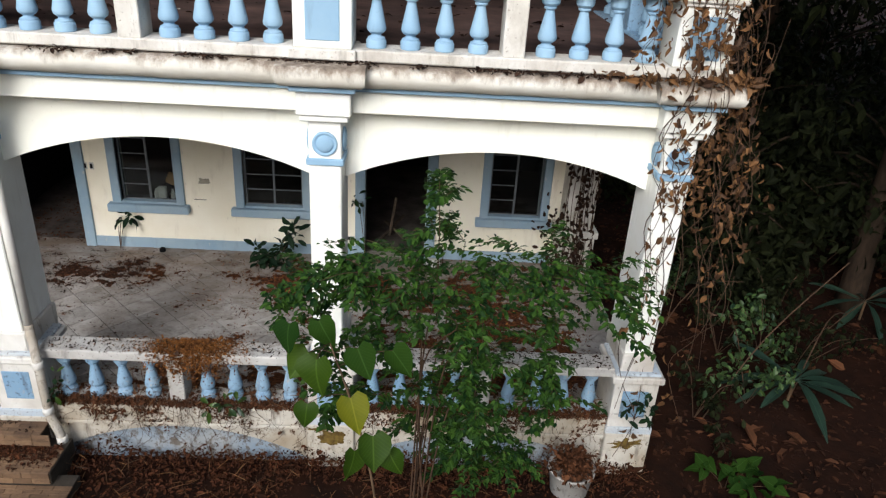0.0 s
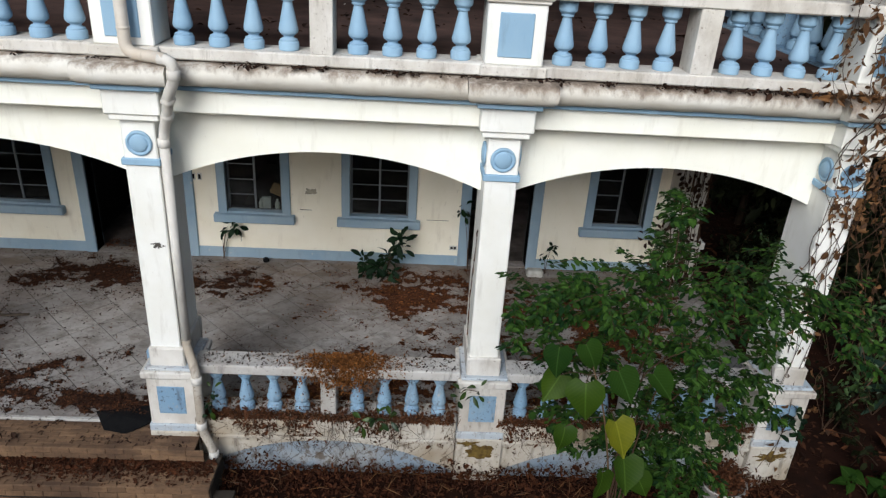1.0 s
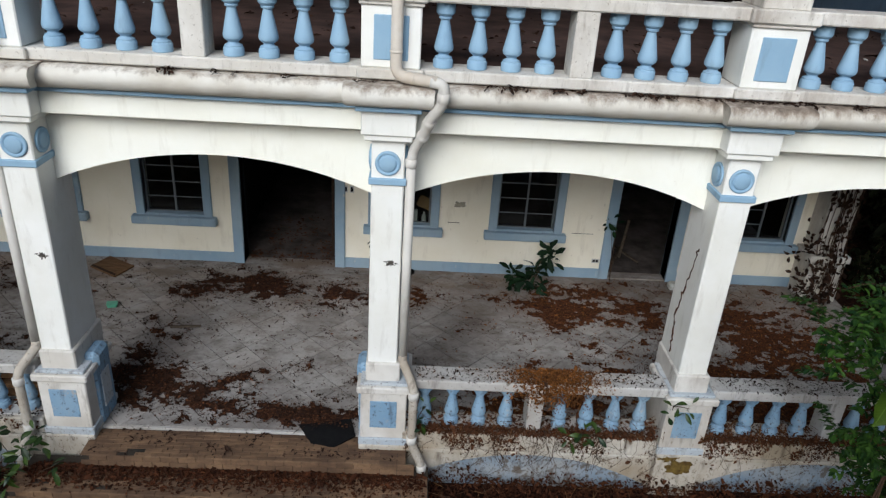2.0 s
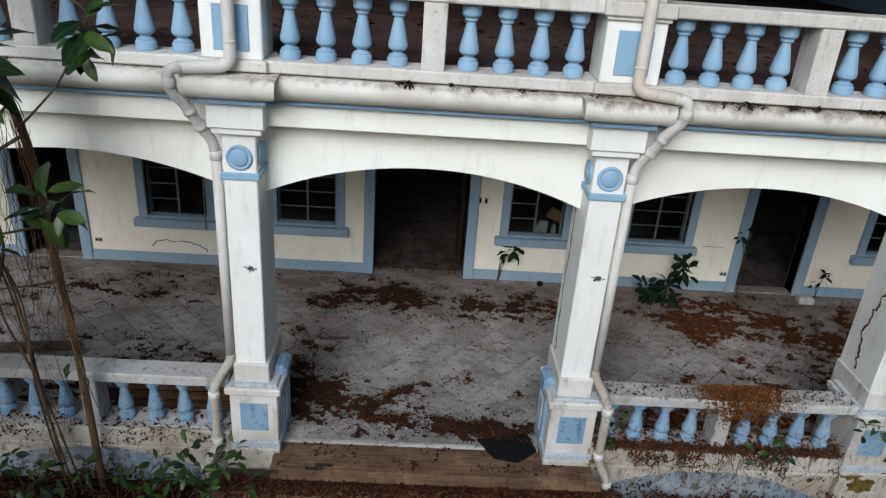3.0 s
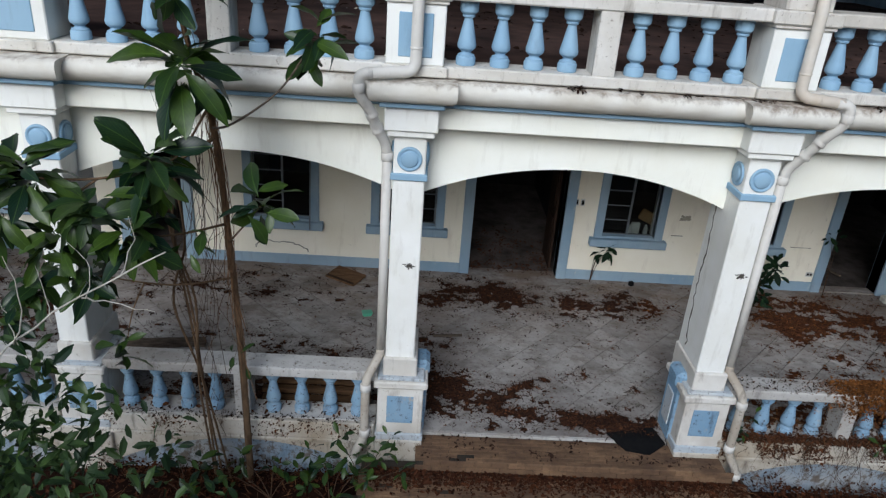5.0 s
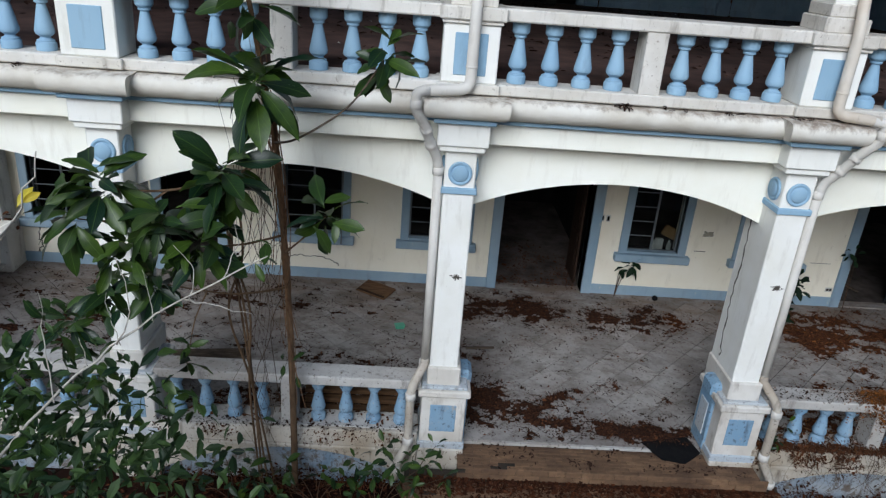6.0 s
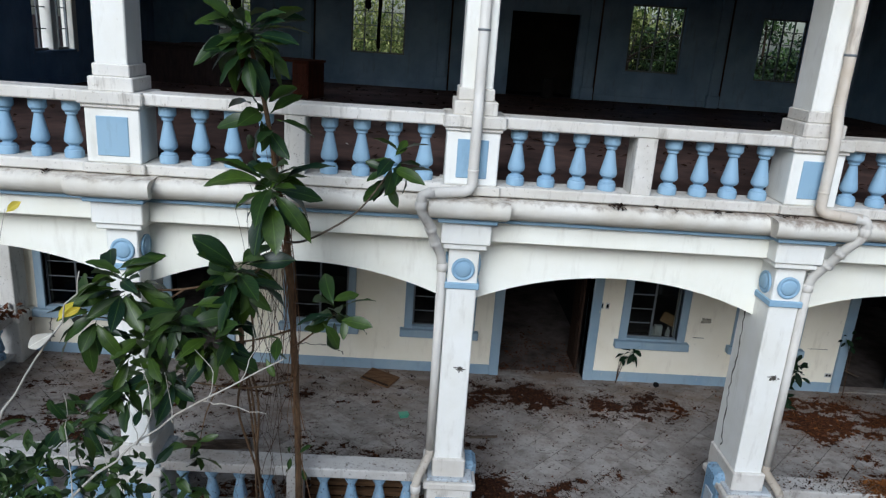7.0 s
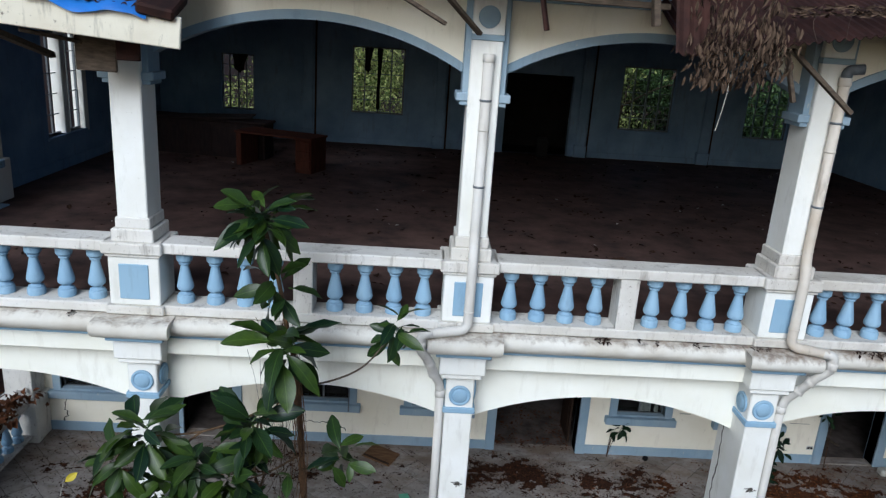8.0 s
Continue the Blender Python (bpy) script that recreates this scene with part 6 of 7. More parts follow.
HEARTS = [leaf_variants("leaf", m_, 1.0, 0.95, True) for m_ in (ROUNDLEAF, HEART, LIMELEAF)]
stem = smooth_path([(4.45, -2.7, GROUND), (4.35, -2.75, 1.0), (4.25, -2.8, 1.9), (4.1, -2.85, 2.6), (3.95, -2.8, 3.05)], 5)
part("stem", Geo().tube(stem, list(np.linspace(0.012, 0.005, len(stem))), 6), BARK, hb, "", True)
for p, kind_, dx, s in (((4.13, -3.0, 2.68), 1, 0.1, 0.26), ((3.8, -2.65, 2.8), 2, -0.4, 0.23), ((3.9, -2.95, 2.95), 2, 0.1, 0.25), ((3.82, -2.9, 2.54), 2, 0.0, 0.18), ((4.28, -2.9, 2.27), 2, 0.1, 0.26), 
                        ((3.71, -2.85, 3.16), 0, -0.5, 0.2), ((3.9, -2.8, 3.16), 0, 0.2, 0.21), ((4.4, -2.8, 2.94), 0, 0.7, 0.23), ((4.16, -2.8, 2.95), 0, 0.2, 0.24), ((4.15, -2.9, 2.13), 2, -0.2, 0.23), ((4.4, -2.9, 2.13), 2, 0.3, 0.2)):
    node = min(stem, key=lambda q: (q - Vector(p)).length)
    part("leaf_stalk", Geo().tube(smooth_path([node, node.lerp(Vector(p), 0.6) + Vector((0, 0, 0.03)), p], 4), 0.003, 5), VINE, hb)
    put_leaf(HEARTS[kind_][rng.integers(4)], p, (dx + rng.normal(0, 0.2), -0.5, -0.75), (rng.normal(0, 0.25), -0.6, 0.7), s, hb)

# ---- dead vines on the corner column and pilaster ----
dv = thing("dead_vine", "withered vine with brown leaves clinging to the corner column", "vine")
P, D = [], []
for k in range(10):
    x = 7.04 + 0.36 * rng.random()
    z1, z0 = rng.uniform(3.9, 5.5), rng.uniform(-0.3, 2.6)
    pts = []
    for j in range(9):
        z = z1 + (z0 - z1) * j / 8
        y = -0.37 if 4.05 < z < 4.4 else (-0.14 if z > 3.7 or z < 0.95 else -0.025)
        pts.append((x + rng.normal(0, 0.085), y + rng.normal(0, 0.008), z + rng.normal(0, 0.06)))
    sp = smooth_path(pts, 4)
    part("stem", Geo().tube(sp, rng.uniform(0.003, 0.005), 4), VINE, dv)
    for j in range(13):
        P.append(np.array(sp[rng.integers(len(sp))]) + rng.normal(0, 0.03, 3) + np.array([0, -0.03, 0]))
        D.append(np.array([rng.normal(0, 0.4), rng.normal(0, 0.3), -1.0]))
for k in range(20):
    x = 7.44 + abs(rng.normal(0, 0.2))
    z1, z0 = rng.uniform(4.5, 5.7), rng.uniform(0.2, 3.9)
    sp = smooth_path([(x + rng.normal(0, 0.1) + 0.03 * j, rng.uniform(-0.25, 0.3), z1 + (z0 - z1) * j / 6 + rng.normal(0, 0.1)) for j in range(7)], 4)
    part("stem", Geo().tube(sp, rng.uniform(0.002, 0.0045), 4), VINE, dv)
    bunch = rng.random(3)
    for j in range(26):
        q = int(len(sp) * min(max(bunch[j % 3] + rng.normal(0, 0.06), 0.0), 0.99))
        P.append(np.array(sp[q]) + rng.normal(0, 0.075, 3))
        D.append(np.array([rng.normal(0, 0.45), rng.normal(0, 0.45), -1.0]))
for k in range(240):
    x, z = 6.1 + 1.65 * rng.beta(2, 1), 4.32 + rng.uniform(0, 0.05)
    P.append(np.array([x, -0.1 + rng.uniform(-0.22, 0.1), z]))
    D.append(rng.normal(0, 1, 3) * np.array([1, 1, 0.3]))
for k in range(9):
    x = rng.uniform(6.55, 7.35)
    sp = smooth_path([(x + rng.normal(0, 0.07), -0.16 + rng.normal(0, 0.02) - (0.14 if j == 4 else 0), 5.35 - 0.26 * j) for j in range(5)], 4)
    part("stem", Geo().tube(sp, rng.uniform(0.002, 0.004), 4), VINE, dv)
    for j in range(24):
        P.append(np.array(sp[rng.integers(len(sp))]) + rng.normal(0, 0.05, 3) * np.array([1.3, 0.4, 1]))
        D.append(np.array([rng.normal(0, 0.5), rng.normal(0, 0.5), -1.0]))
for k in range(110):
    P.append(np.array([7.0 + 0.45 * rng.random(), rng.uniform(-0.16, -0.06), rng.uniform(3.0, 4.1)]))
    D.append(np.array([rng.normal(0, 0.5), rng.normal(0, 0.4), -1.0]))
P, D = np.array(P), np.array(D)
s = rng.uniform(0.035, 0.13, len(P))
ob = new("withered_leaves", leaves_mesh("withered_leaves", P, D + rng.normal(0, 0.5, D.shape), rng.normal(0, 0.9, P.shape) + np.array([0, -1.0, 0.2]), s, s * rng.uniform(0.3, 0.7, len(P)), DRYLEAF, curl=0.45, fold=0.8))
ob.parent = dv
tagged(ob, "curled brown leaves", kind="stuff")
pv = thing("wall_vine", "dark creeper hanging on the end pilaster", "vine")
P, D = [], []
for k in range(22):
    x = 6.98 + rng.uniform(0, 0.5)
    pts = [(x + rng.normal(0, 0.03), 3.82 + rng.normal(0, 0.01) - (0.1 if j > 5 else 0), 3.4 - 0.45 * j) for j in range(8)]
    sp = smooth_path(pts, 4)
    part("stem", Geo().tube(sp, 0.005, 4), VINE, pv)
    for j in range(15):
        P.append(np.array(sp[rng.integers(len(sp))]) + rng.normal(0, 0.03, 3) + np.array([0, -0.03, 0]))
        D.append(np.array([rng.normal(0, 0.5), rng.normal(0, 0.3), -1.0]))
for k in range(230):
    P.append(np.array([7.0 + rng.normal(0, 0.2), 3.7 + rng.normal(0, 0.1), abs(rng.normal(0.25, 0.5)) + 0.15]))
    D.append(rng.normal(0, 1, 3))
P, D = np.array(P), np.array(D)
s = rng.uniform(0.06, 0.13, len(P))
ob = new("creeper_leaves", leaves_mesh("creeper_leaves", P, D, rng.normal(0, 0.5, P.shape) + np.array([0, -1.0, 0.2]), s, s * 0.6, LITTER_DARK, curl=0.3, fold=0.5))
ob.parent = pv
tagged(ob, "dark curled leaves", kind="stuff")
# dry brush hanging from the rusty eaves
db = thing("dry_brush", "dry brown leaves caught on the edge of the rusty roof", "dead leaves")
P, D = [], []
for k in range(900):
    u = rng.random()
    x = -1.6 + 0.15 * rng.normal() if u < 0.68 else -1.2 + 0.1 * rng.normal()
    z = (7.28 + abs(rng.normal(0, 0.42))) if u < 0.68 else (7.4 + abs(rng.normal(0, 0.35)))
    P.append((x, -1.03 + 0.3 * max(0.0, z - 7.75) + rng.normal(0, 0.05), z))
    D.append((rng.normal(0, 0.28), rng.normal(0, 0.2), -1.0))
for k in range(260):
    x = -1.0 + rng.uniform(0, 1.6)
    P.append((x, -0.85 + rng.uniform(-0.15, 0.4), 7.86 + 0.16 * (x + 1) * 0.5 + rng.uniform(0, 0.1)))
    D.append((rng.normal(0, 1), rng.normal(0, 1), 0.1))
s = rng.uniform(0.03, 0.13, len(P))
ob = new("dry_leaves", leaves_mesh("dry_leaves", P, D, rng.normal(0, 0.6, (len(P), 3)) + np.array([0, -1, 0.1]), s, s * 0.3, DULLLEAF, curl=0.25, fold=0.5))
ob.parent = db
tagged(ob, "dry curled leaves", kind="stuff")
for k in range(5):
    x = -1.8 + rng.uniform(0, 1.4)
    pts = [(x + rng.normal(0, 0.05), -1.05, 8.0 - 0.16 * j) for j in range(rng.integers(3, 5))]
    part("dry_stem", Geo().tube(smooth_path(pts, 3), 0.002, 4), GREYWOOD, db)
part("dry_stem", Geo().tube(smooth_path([(-1.5, -1.04, 7.4), (-1.52, -1.04, 7.1), (-1.56, -1.04, 6.85)], 4), 0.004, 4), PALEBARK, db)
# clump on the west end rail
P = np.c_[COLS[5] + 0.12 + rng.normal(0, 0.14, 500), rng.uniform(0.9, 3.9, 500), 1.0 + abs(rng.normal(0, 0.1, 500))]
litter("dead_vine_heap", P, 0.11, LITTER, "withered vine heaped on the end balustrade", "dead leaves", 0.7)

# ---- litter on floor, ledges and ground ----


def clumps(n, x0, x1, y0, y1, seed, thr, zf, scale=1.0):
    """Points thrown on a surface where a patchy field is high."""
    out = []
    while len(out) < n:
        x, y = rng.uniform(x0, x1), rng.uniform(y0, y1)
        v = noise.fractal(Vector((x * 0.75 * scale + seed, y * 1.3 * scale, seed)), 0.9, 2.2, 4)
        if v > thr + rng.normal(0, 0.10):
            out.append((x, y, zf(x, y) + rng.uniform(0.004, 0.018)))
    return np.array(out)


# places where the leaves are heaped: x, y, half widths, amount
# The first three, behind the balustrades, also stand in for the rails' shade.
HEAPS = [(1.8, 0.7, 1.7, 0.5, 0.5), (5.3, 0.8, 1.7, 0.6, 0.45), (-5.0, 0.8, 1.7, 0.5, 0.5), (-3.15, 1.3, 0.5, 1.1, 0.36), (-2.7, 0.7, 0.7, 0.4, 0.3), (-1.6, 0.45, 0.9, 0.3, 0.36), (-0.75, 0.35, 0.5, 0.3, 0.5), (-2.85, 3.35, 0.7, 0.5, 0.40), (-2.0, 3.55, 0.8, 0.45, 0.42), (-0.9, 3.2, 0.8, 0.4, 0.30), (-0.25, 3.45, 0.7, 0.4, 0.40), (0.45, 3.2, 0.5, 0.35, 0.38), (-2.0, 1.0, 1.2, 0.5, 0.16),
         (2.3, 3.15, 1.0, 0.6, 0.4), (3.3, 3.2, 0.9, 0.8, 0.42), (3.0, 1.5, 0.7, 0.6, 0.45), (5.7, 2.4, 1.9, 1.7, 0.6), (-4.9, 1.7, 1.1, 0.7, 0.34), (-4.8, 3.5, 1.2, 0.5, 0.22), (-6.5, 3.4, 1.0, 0.6, 0.24), (-8.8, 2.5, 1.8, 1.4, 0.36)]


def heap(x, y):
    v = 0.34 * noise.fractal(Vector((x * 1.3 + 3.1, y * 2.2, 3.1)), 0.9, 2.2, 3) + 0.36 * noise.fractal(Vector((x * 3.6 + 0.9 * y, y * 8.5, 1.7)), 0.35, 2.2, 5) + 0.2 * noise.noise(Vector((x * 13 + 5 * y, y * 21 - 4 * x, 8.3)))
    for cx, cy, rx, ry, am in HEAPS:
        v += am * math.exp(-((x - cx) / rx) ** 2 - ((y - cy) / ry) ** 2)
    return v - 0.43


def leaf_mat(name, x0, x1, material, label):
    """A thin uneven mat of rotten leaves wherever the heaps are thick."""
    c = 0.026
    nx, ny = int((x1 - x0) / c), int(4.04 / c)
    field = {}
    for i in range(nx + 1):
        for j in range(ny + 1):
            field[i, j] = heap(x0 + i * c, 0.15 + j * c)
    ids, vs, fs = {}, [], []
    for i in range(nx):
        for j in range(ny):
            q = ((i, j), (i + 1, j), (i + 1, j + 1), (i, j + 1))
            if sum(field[k] > 0 for k in q) < 3:
                continue
            for k in q:
                if k not in ids:
                    x, y = x0 + k[0] * c + rng.normal(0, 0.005), 0.15 + k[1] * c + rng.normal(0, 0.005)
                    ids[k] = len(vs)
                    vs.append((x, y, floor_z(y) + 0.003 + min(0.022, max(0.0, field[k]) * 0.09) * rng.uniform(0.4, 1.3)))
            fs.append(tuple(ids[k] for k in q))
    solid(name, Geo().add(vs, fs), material, label, "leaf litter", "stuff")


leaf_mat("leaf_mat", -11.0, 0.25, MATDARK, "dark matted rotten leaves on the veranda floor")
leaf_mat("leaf_mat", 0.25, 7.2, MATRED, "red-brown matted dead leaves on the veranda floor")


def heap_points(n, x0, x1, thr=-0.06):
    out = []
    while len(out) < n:
        x, y = rng.uniform(x0, x1), rng.uniform(0.15, 4.2)
        v = heap(x, y)
        if v > thr + rng.normal(0, 0.085) or rng.random() < 0.02:
            out.append((x, y, floor_z(y) + 0.006 + min(0.022, max(0.0, v) * 0.09) + rng.uniform(0, 0.012)))
    return np.array(out)


litter("floor_litter", heap_points(13000, 0.25, 7.2), 0.024, LITTER, "red-brown dead leaves scattered over the veranda floor")
litter("floor_litter", heap_points(6000, 0.25, 7.2), 0.026, LITTER_ORANGE, "rust-orange dead leaves over the veranda floor")
litter("floor_litter", heap_points(9000, -3.5, 0.25), 0.023, LITTER_DARK, "rotten dark leaves behind the entrance steps")
litter("floor_litter", heap_points(4200, -3.5, 0.25), 0.028, LITTER, "red-brown dead leaves behind the entrance steps")
litter("floor_litter", heap_points(7000, -11.0, -3.5), 0.025, LITTER_DARK, "rotten dark leaves on the veranda floor")
litter("floor_litter", heap_points(2200, -11.0, -3.5), 0.028, LITTER, "brown dead leaves on the veranda floor")


def strewn_twigs(name, P, material, label):
    """Thin stalks, needles and twig ends among the leaves."""
    n = len(P)
    a = rng.uniform(0, 2 * np.pi, n)
    ln = 0.05 * rng.lognormal(0, 0.5, n)
    me = leaves_mesh(name, P, np.c_[np.cos(a), np.sin(a), rng.normal(0, 0.12, n)], np.c_[rng.normal(0, 0.3, (n, 2)), np.ones(n)], ln, 0.006 + ln * 0.05, material, curl=0.12, fold=0.4)
    return tagged(new(name, me), label, "leaf litter", kind="stuff")


P = np.c_[rng.uniform(-2.5, -1.05, 1500), 4.3 + abs(rng.normal(0, 0.75, 1500)), np.full(1500, floor_z(4.25) + 0.016)]
P = P[[noise.noise(Vector((p[0] * 4, p[1] * 3, 6))) + 0.4 * noise.noise(Vector((p[0] * 12, p[1] * 9, 2))) > 0.1 for p in P]]
litter("door_litter", P, 0.035, LITTER, "brown dead leaves blown through the doorway")
strewn_twigs("twig_litter", heap_points(3800, -11.0, 0.25, -0.16), LITTER_DARK, "dark leaf stalks and twigs strewn over the veranda floor")
strewn_twigs("twig_litter", heap_points(3400, 0.25, 7.2, -0.16), GROUNDLEAF, "brown leaf stalks and twigs strewn over the veranda floor")
P = np.c_[rng.uniform(-3.3, 0.25, 900), rng.uniform(-0.36, 0.08, 900), np.full(900, -0.013)]
litter("step_litter", P[[noise.noise(Vector((p[0] * 3, p[1] * 6, 2))) > 0.1 for p in P]], 0.035, LITTER_DARK, "dead leaves on the entrance step")
P = np.c_[rng.uniform(-3.9, 0.55, 5200), -0.37 - abs(rng.normal(0, 0.16, 5200)), np.full(5200, -0.175)]
P = P[P[:, 1] > -0.79]
litter("step_litter", P, 0.04, GROUNDLEAF, "dead leaves heaped on the lower step")
for x0, x1, n, m_, lab in ((0.35, 3.3, 5200, LITTER, "red-brown dead leaves along the ledge"), (3.85, 6.95, 5200, LITTER, "red-brown dead leaves along the ledge"), (-7.0, -3.9, 450, LITTER_DARK, "dark leaves along the ledge")):
    P = np.c_[rng.uniform(x0, x1, n), rng.uniform(-0.13, -0.02, n), 0.24 + abs(rng.normal(0, 0.035, n))]
    litter("ledge_litter", P, 0.028, m_, lab, tilt=0.6)
for x0, x1, n in ((0.3, 3.3, 2700), (3.9, 6.9, 2000), (-7.0, -3.9, 700)):
    P = np.c_[rng.uniform(x0, x1, n), rng.uniform(-0.135, -0.105, n), 0.23 - abs(rng.normal(0, 0.13, n))]
    P = P[[noise.noise(Vector((p[0] * 2.2, 0, p[2] * 3))) > (0.05 if x0 > 3 or x0 < 0 else -0.12) for p in P]]
    litter("hanging_litter", P, 0.032, LITTER, "dead leaves hanging down the plinth", tilt=1.0)
P = np.c_[np.concatenate([rng.normal(2.02, 0.25, 5000), rng.uniform(0.4, 3.3, 700), rng.uniform(4.0, 6.9, 900)]), rng.uniform(-0.06, 0.24, 6600), 0.94 + abs(rng.normal(0, 0.016, 6600))]
litter("rail_litter", P[:5100], 0.024, LITTER_ORANGE, "rust-orange dead leaves heaped on the rail", tilt=0.5)
litter("rail_litter", P[5100:], 0.026, LITTER_DARK, "brown dead leaves on the rail", tilt=0.5)
P = np.c_[rng.normal(2.05, 0.24, 2000), rng.uniform(-0.09, -0.05, 2000), 0.945 - abs(rng.normal(0, 0.15, 2000))]
litter("hanging_litter", P, 0.026, LITTER_ORANGE, "rust-orange dead leaves hanging through the balusters", tilt=1.0)
for x0, x1, n in ((0.3, 3.4, 700), (3.9, 6.9, 700), (-7, -3.9, 200)):
    P = np.c_[rng.uniform(x0, x1, n), rng.uniform(-0.04, 0.24, n), 0.25 + abs(rng.normal(0, 0.03, n))]
    litter("rail_base_litter", P, 0.05, LITTER, "dead leaves between the balusters", tilt=0.6)
GZ = lambda x, y: ground_h(x, y)
litter("ground_litter", clumps(13000, -8, 7.6, -2.2, -0.12, 1.7, -0.3, GZ), 0.052, GROUNDLEAF, "brown leaf litter on the ground before the veranda")
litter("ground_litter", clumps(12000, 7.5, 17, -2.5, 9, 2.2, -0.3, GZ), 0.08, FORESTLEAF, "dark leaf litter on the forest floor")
litter("ground_litter", clumps(420, 7.5, 14, -2.5, 7, 4.2, -0.1, GZ), 0.2, LITTER, "large brown fallen leaves on the forest floor")
P = np.c_[np.concatenate([rng.uniform(0.4, 7.4, 5200), rng.uniform(-7.2, -4.2, 1500)]), -0.12 - abs(rng.normal(0, 0.2, 6700))]
P = np.c_[P, [GROUND + 0.02 + rng.random() * 0.3 * math.exp(-(abs(p[1]) - 0.12) / 0.18) * (0.55 + noise.noise(Vector((p[0] * 1.6, 0, 9)))) for p in P]]
litter("base_litter", P, 0.04, GROUNDLEAF, "damp red-brown leaves banked against the plinth", tilt=0.7)
g = Geo()
for k in range(120):
    x = min(max(rng.normal(1.9, 0.7), 0.4), 3.3) if k < 85 else rng.uniform(3.95, 6.9)
    z1, z0 = rng.uniform(0.24, 0.36), rng.uniform(-0.35, 0.15)
    pts = [(x + rng.normal(0, 0.025) * j, -0.125 - 0.012 * j + rng.normal(0, 0.006), z1 + (z0 - z1) * j / 4) for j in range(5)]
    g.tube(smooth_path(pts, 3), rng.uniform(0.0012, 0.003), 4)
solid("rootlets", g, VINE, "fine dry rootlets hanging down the plinth", "roots", "stuff")
P = np.c_[np.concatenate([rng.uniform(-7, 7.4, 700), rng.uniform(0.3, 7.0, 350)]), np.concatenate([-0.14 - abs(rng.normal(0, 0.6, 700)), rng.uniform(-0.13, 0.3, 350)])]
P = np.c_[P, [ground_h(p[0], p[1]) + 0.04 + 0.1 * rng.random() if k < 700 else 0.33 for k, p in enumerate(P)]]
a = rng.uniform(0, 2 * np.pi, len(P))
s = rng.uniform(0.08, 0.26, len(P))
tagged(new("straw", leaves_mesh("straw", P, np.c_[np.cos(a), np.sin(a), rng.normal(0, 0.25, len(P))], np.c_[rng.normal(0, 0.3, (len(P), 2)), np.ones(len(P))], s, s * 0.05, DRYLEAF, curl=0.1, fold=0.3)),
       "dry tan straw and leaf stalks lying on the ground", "straw", kind="stuff")
litter("bucket_litter", np.c_[6.5 + rng.normal(0, 0.12, 1100), -0.5 + rng.normal(0, 0.12, 1100), GROUND + 0.33 + abs(rng.normal(0, 0.11, 1100))], 0.055, LITTER, "dead leaves heaped in the bucket", tilt=0.6)
litter("room_litter", clumps(260, -2.4, -1.2, 4.3, 6.4, 3.3, 0.0, lambda x, y: 0.135), 0.05, LITTER, "dead leaves blown through the open doorway")
litter("hall_litter", clumps(1400, -10, 7, 1.0, 12, 8.2, 0.0, lambda x, y: HALL_Z), 0.09, LITTER_DARK, "dark rubbish and leaves on the hall floor")
litter("hall_scraps", clumps(45, -9, 6, 1.5, 12, 6.2, -0.2, lambda x, y: HALL_Z), 0.06, PLASTIC, "pale paper scraps on the hall floor", "rubbish")
P = np.c_[rng.uniform(-10.5, 7.2, 4200), rng.uniform(-0.15, -0.02, 4200), np.full(4200, 4.325)]
P = P[[noise.noise(Vector((p[0] * 2.2, 4, 0))) + 0.5 * noise.noise(Vector((p[0] * 9, 4, 3))) + 0.06 * p[0] > 0.12 for p in P]]
litter("cornice_litter", P, 0.038, LITTER_DARK, "dark specks of dirt and leaves along the cornice", tilt=0.4)

# ---- forest ----


def tree(x, y, h, spread, n, size, material, label, z0=None, low=0.35, lean=(0, 0)):
    """Tapered trunk, limbs, and a ragged crown of separate leaves round the limb ends."""
    z0 = ground_h(x, y) - 0.1 if z0 is None else z0
    t = thing("tree", label, "tree", group="forest trees")
    base = Vector((x, y, z0))
    top = base + Vector((lean[0], lean[1], h * 0.75))
    sp = smooth_path([base, base.lerp(top, 0.4) + Vector(rng.normal(0, 0.15, 3)), top], 6)
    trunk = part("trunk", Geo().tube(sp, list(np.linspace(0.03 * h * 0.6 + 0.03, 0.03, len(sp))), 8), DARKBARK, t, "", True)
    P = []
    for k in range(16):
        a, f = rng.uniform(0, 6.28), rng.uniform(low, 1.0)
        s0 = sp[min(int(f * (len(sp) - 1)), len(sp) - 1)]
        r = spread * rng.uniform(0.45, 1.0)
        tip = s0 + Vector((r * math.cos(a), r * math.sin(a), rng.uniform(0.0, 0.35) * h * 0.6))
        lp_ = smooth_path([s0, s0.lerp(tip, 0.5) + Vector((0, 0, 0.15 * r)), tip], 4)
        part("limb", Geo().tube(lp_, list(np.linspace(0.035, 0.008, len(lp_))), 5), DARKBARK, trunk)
        m_ = n // 16
        for q in range(4):
            c = np.array(s0.lerp(tip, rng.uniform(0.45, 1.05))) + rng.normal(0, 0.12 * spread, 3)
            P.append(c + rng.normal(0, 1, (m_ // 4, 3)) * np.array([0.2, 0.2, 0.13]) * spread * rng.uniform(0.6, 1.2))
    P = np.concatenate(P)
    D = rng.normal(0, 1, P.shape) + np.array([0, 0, -0.5])
    s = size * rng.lognormal(0, 0.25, len(P))
    ob_ = new("crown", leaves_mesh("crown", P, D, UP + rng.normal(0, 0.6, P.shape), s, s * 0.45, material, curl=0.2))
    ob_.parent = t
    tagged(ob_, "ragged crown of separate leaves", kind="stuff")
    return t


